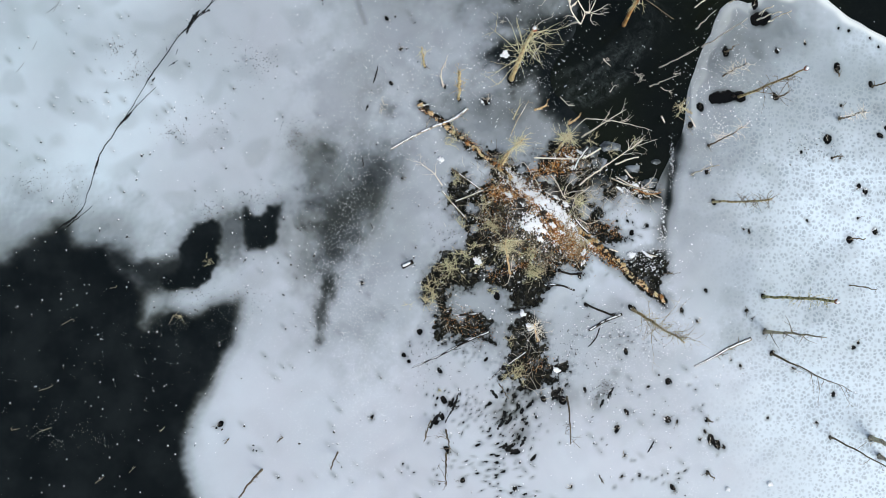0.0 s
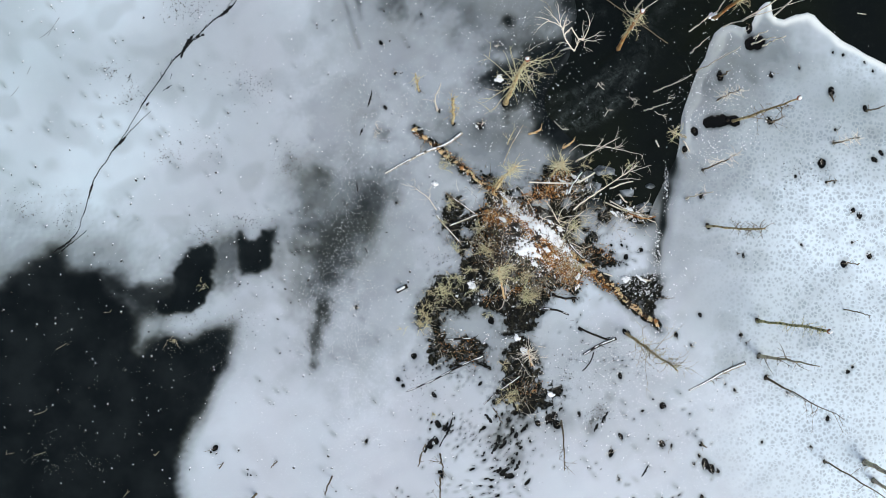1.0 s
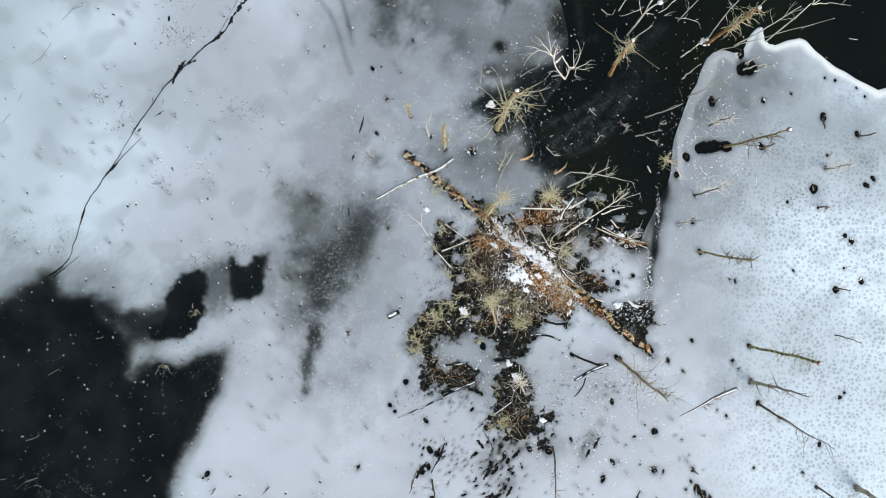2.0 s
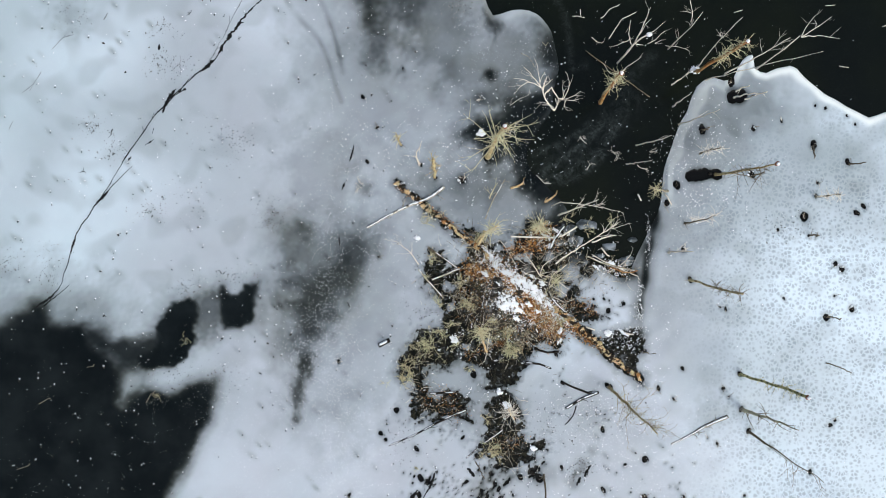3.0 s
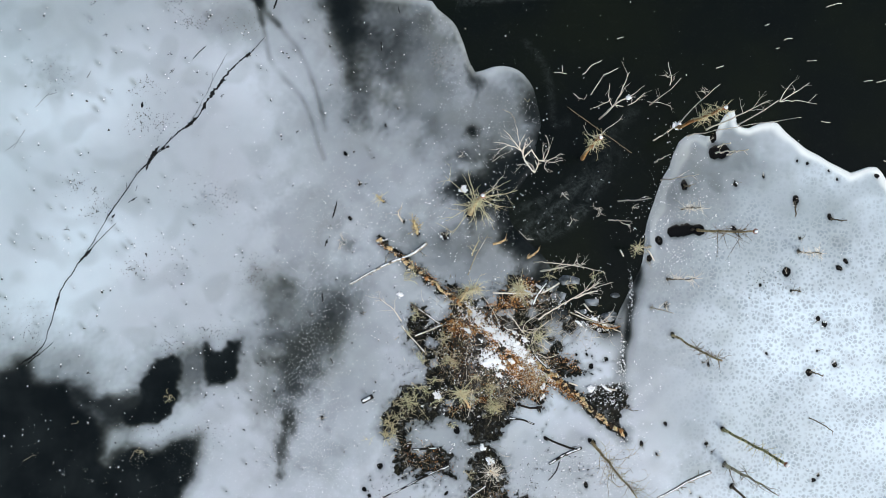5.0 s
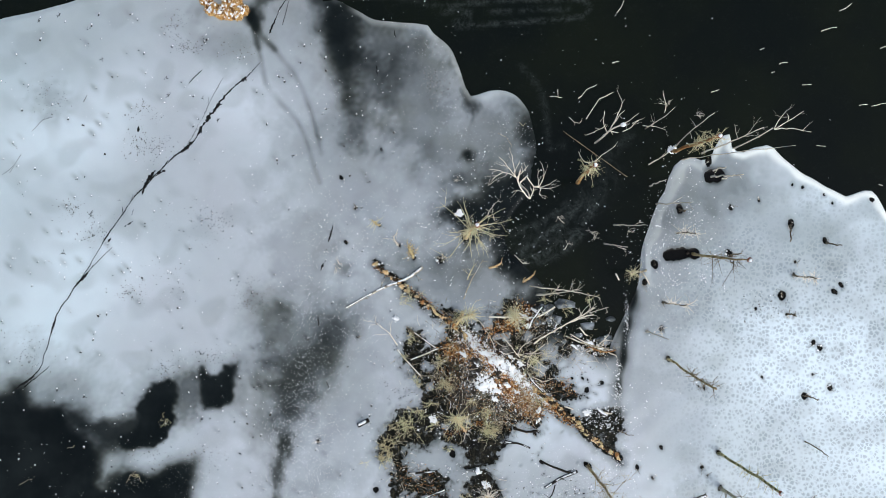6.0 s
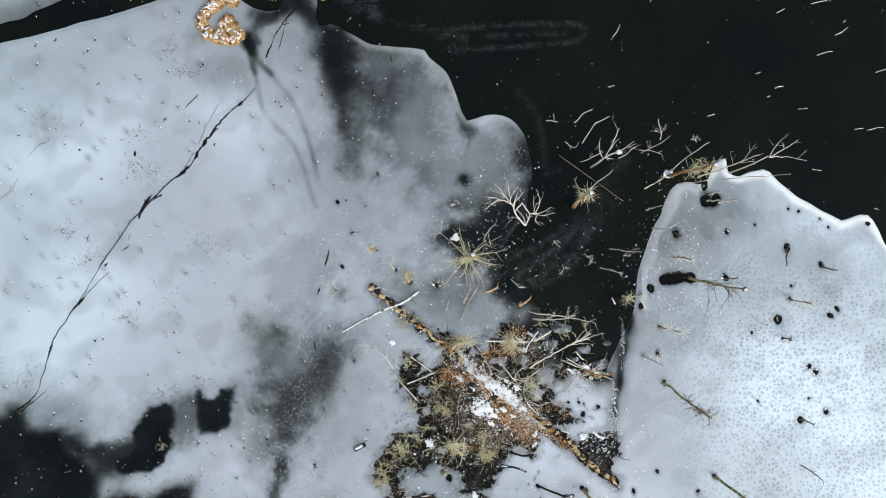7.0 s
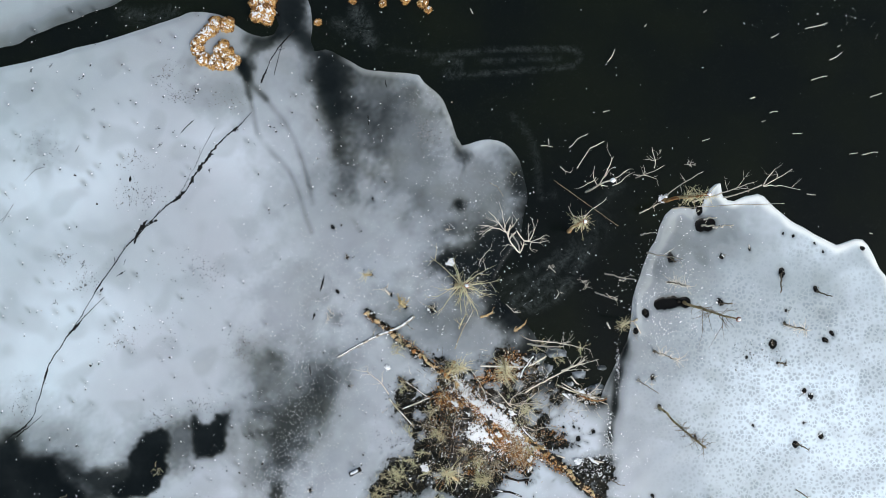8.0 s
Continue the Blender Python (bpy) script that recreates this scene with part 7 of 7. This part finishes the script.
# ---- frost crumbs and dark specks frozen into the surface ----
def crumbs(name, n, spots, size, material, label, category, level=1, z=0.075, flat=0.5):
    g = Geo()
    for k in range(n):
        cx, cy, sx, sy = rng.choice(spots)
        x, y = (rng.gauss(cx, sx), rng.gauss(cy, sy))
        if any(math.hypot(x - hx, y - hy) < hr + 0.05 for hx, hy, hr in HOLES_FLOE):
            continue
        s = size * (0.35 + 1.5 * rng.random() ** 4)
        g.blob((x, y, z), (s * rng.uniform(0.8, 1.6), s * rng.uniform(0.7, 1.0), s * flat), level, 0.5)
    single(name, g, material, (0, 0, 0), label, category, kind="stuff", smooth=True)


WIDE = [(-10, 0, 7, 8), (-4, 6, 5, 6), (0, -6, 6, 4), (10, -7, 5, 3), (12, 5, 3, 5), (2, 9, 3, 3), (-8, 12, 7, 5)]
STREAK = [(-4.2, 3.5, 0.5, 2.5), (-4.5, 1.0, 0.7, 1.2), (-3.8, -2.5, 0.7, 1.5), (-3.2, -7, 1.6, 1.6), (-2.8, 8, 1.5, 1.5), (-2.2, 3, 0.8, 2)]
NEAR = [(3.5, 8, 1.6, 1.2), (4.5, 7.5, 1.0, 1.5), (13.2, 9, 0.9, 2.0), (8.5, -4, 1.3, 1.3), (8.5, -4, 1.3, 1.3), (10, -3, 0.9, 0.9), (7.5, -8, 2.5, 2.0), (5.0, 10.5, 1.2, 1.5), (0.5, 8.0, 1.5, 1.5), (12.4, 5.8, 0.5, 0.6), (13.0, 8.2, 0.6, 0.9), (10.8, -0.4, 0.6, 0.6), (10.15, 0.3, 0.12, 0.5)] + [(*c, w, h) for c, w, h in (((9.6, -3.12), 1.2, 0.9), ((8.55, -5.22), 0.9, 1.1), ((10.91, -5.22), 1.1, 1.0), ((7.77, -6.8), 0.8, 0.9), ((7.24, -3.65), 0.8, 0.6), ((9.08, -8.89), 1.5, 1.2), ((10.6, 3.9), 0.06, 0.6), ((10.22, 1.2), 0.09, 0.6), ((11.7, 7.63), 0.6, 0.6), ((13.28, 8.16), 0.9, 0.9), ((13.8, 6.06), 0.8, 0.6))]
POOLSPOTS = [(-18, -8, 3, 3), (-16, -4, 3, 2.5), (-14, -3.5, 2, 2), (-18.2, -8.6, 0.5, 0.4), (-16.5, -8.6, 1.0, 0.4), (-11.5, -3.5, 1.2, 0.4)]
NORTH = [(-2.5, 16.5, 1.2, 2), (0, 18.5, 2.5, 2), (4, 13, 1.5, 1.5), (10, 17, 6, 4), (20, 20, 2, 0.5), (8, 9, 2.5, 2)]
crumbs("frost_crumbs", 4600, WIDE, 0.016, SNOW, "white crumbs of frost sprinkled over the ice", "frost")
crumbs("frost_crumbs", 4200, STREAK, 0.012, SNOW, "white crumbs of frost along a grey streak of ice", "frost")
crumbs("frost_crumbs", 3600, NEAR, 0.021, SNOW, "white crumbs of ice by the dark water", "frost")
g = Geo()
for x, y in SPECKLES:
    if rng.random() < 0.8:
        s = rng.uniform(0.014, 0.034)
        g.blob((x + rng.gauss(0.02, 0.03), y + rng.gauss(0.06, 0.03), 0.085), (s * 1.3, s, s * 0.5), 1, 0.4)
single("frost_crumbs", g, SNOW, (0, 0, 0), "white frost crumbs beside specks of debris", "frost", kind="stuff")
crumbs("frost_crumbs", 2100, POOLSPOTS, 0.0115, PALE_SPECK, "pale crumbs of frost and chaff on black ice", "frost", z=0.055)
crumbs("frost_crumbs", 320, NORTH, 0.018, SNOW, "white crumbs of ice afloat in the dark water", "frost", z=0.03)
g = Geo()
for x, y in SPECKLES:
    s = 0.02 + 0.03 * rng.random() ** 3
    g.blob((x, y, 0.08), (s * rng.uniform(0.8, 1.8), s, s * 0.6), 1, 0.35)
    if rng.random() < 0.3:
        g.blob((x + rng.gauss(0, 0.07), y + rng.gauss(0, 0.07), 0.08), (s * 0.6, s * 0.6, s * 0.5), 1, 0.35)
single("debris_specks", g, DARK_SPECK, (0, 0, 0), "dark specks of debris frozen into the ice", "debris", kind="stuff")
DOTS = [(*c, w, h) for c, w, h in (((-19.26, 3.04), 0.5, 0.35), ((-14.14, 8.42), 0.5, 0.4), ((-11.12, 5.93), 0.9, 0.5), ((-12.7, 5.4), 0.5, 0.3), ((-9.29, 8.68), 0.8, 0.6), ((-8.37, 8.55), 0.35, 0.35), ((-6.93, 4.8), 0.35, 0.2),
                                  ((-8.5, 2.52), 0.6, 0.3), ((-10.73, 1.81), 0.35, 0.25), ((-11.39, -2.2), 0.7, 0.3), ((-17.16, 2.52), 0.4, 0.7), ((-6.8, 5.4), 0.4, 0.3), ((-15.19, 9.34), 0.3, 0.2), ((-9.03, -2.34), 0.5, 0.4),
                                  ((-10.2, 17.8), 0.3, 0.4), ((-9.73, 16.82), 0.3, 0.15), ((-7.43, 16.72), 0.5, 0.45), ((-16.18, 14.42), 0.45, 0.4), ((-11.82, 13.85), 0.5, 0.35), ((-11.96, 12.27), 0.4, 0.35), ((-11.04, 12.13), 0.4, 0.3),
                                  ((1.66, 15.33), 0.2, 0.25), ((1.79, 14.94), 0.3, 0.3), ((16.95, 4.49), 0.5, 0.35), ((7.24, -3.91), 1.0, 0.8), ((-0.63, -5.22), 0.6, 0.8), ((9.6, -3.91), 0.8, 0.6), ((3.04, -7.84), 1.2, 0.9), ((8.29, 1.6), 0.8, 0.6), ((-0.1, 0.55), 0.6, 1.0), ((7.63, -6.53), 0.3, 0.3), ((7.24, -6.8), 0.3, 0.3), ((1.99, -4.17), 1.6, 0.6), ((5.93, -4.7), 0.5, 0.7), ((0.42, 2.91), 0.4, 0.4))]
crumbs("debris_dots", 5600, DOTS, 0.02, GREY_SPECK, "clusters of fine dark debris dots on the ice", "debris", z=0.08, flat=0.4)


# ---- broken ice between the heap and the channel ----
def ice_fragment(at, r):
    """A torn plate of grey ice with a thick broken edge."""
    n = rng.randint(8, 11)
    top, low = [], []
    for k in range(n):
        a = 6.283 * (k + rng.uniform(-0.3, 0.3)) / n
        q = r * rng.uniform(0.6, 1.2)
        top.append((1.3 * q * math.cos(a), 0.8 * q * math.sin(a), 0.035))
        low.append((1.33 * q * math.cos(a), 0.82 * q * math.sin(a), -0.05))
    g = Geo()
    g.add([(0, 0, 0.055)] + top + low, [[0, 1 + k, 1 + (k + 1) % n] for k in range(n)] + [[1 + k, 1 + n + k, 1 + n + (k + 1) % n, 1 + (k + 1) % n] for k in range(n)])
    single("ice_fragment", g, GREY_ICE, (*at, 0.03), "torn plate of grey ice in black water", "ice", "broken ice by the heap")


gi = Nodes("grey_ice", 0.35, 0.3)
GREY_ICE = gi.colour(gi.mix(gi.step(gi.noise(3.0, 5.0), 0.4, 0.65), (0.04, 0.05, 0.055), (0.25, 0.285, 0.32)))
for at, r in (((6.92, 4.58), 0.35), ((7.76, 4.76), 0.36), ((7.26, 3.98), 0.32), ((8.81, 3.71), 0.28), ((6.53, 3.93), 0.25), ((9.59, 3.08), 0.3), ((9.86, 4.05), 0.2), ((8.36, 3.27), 0.2)):
    ice_fragment(at, r)
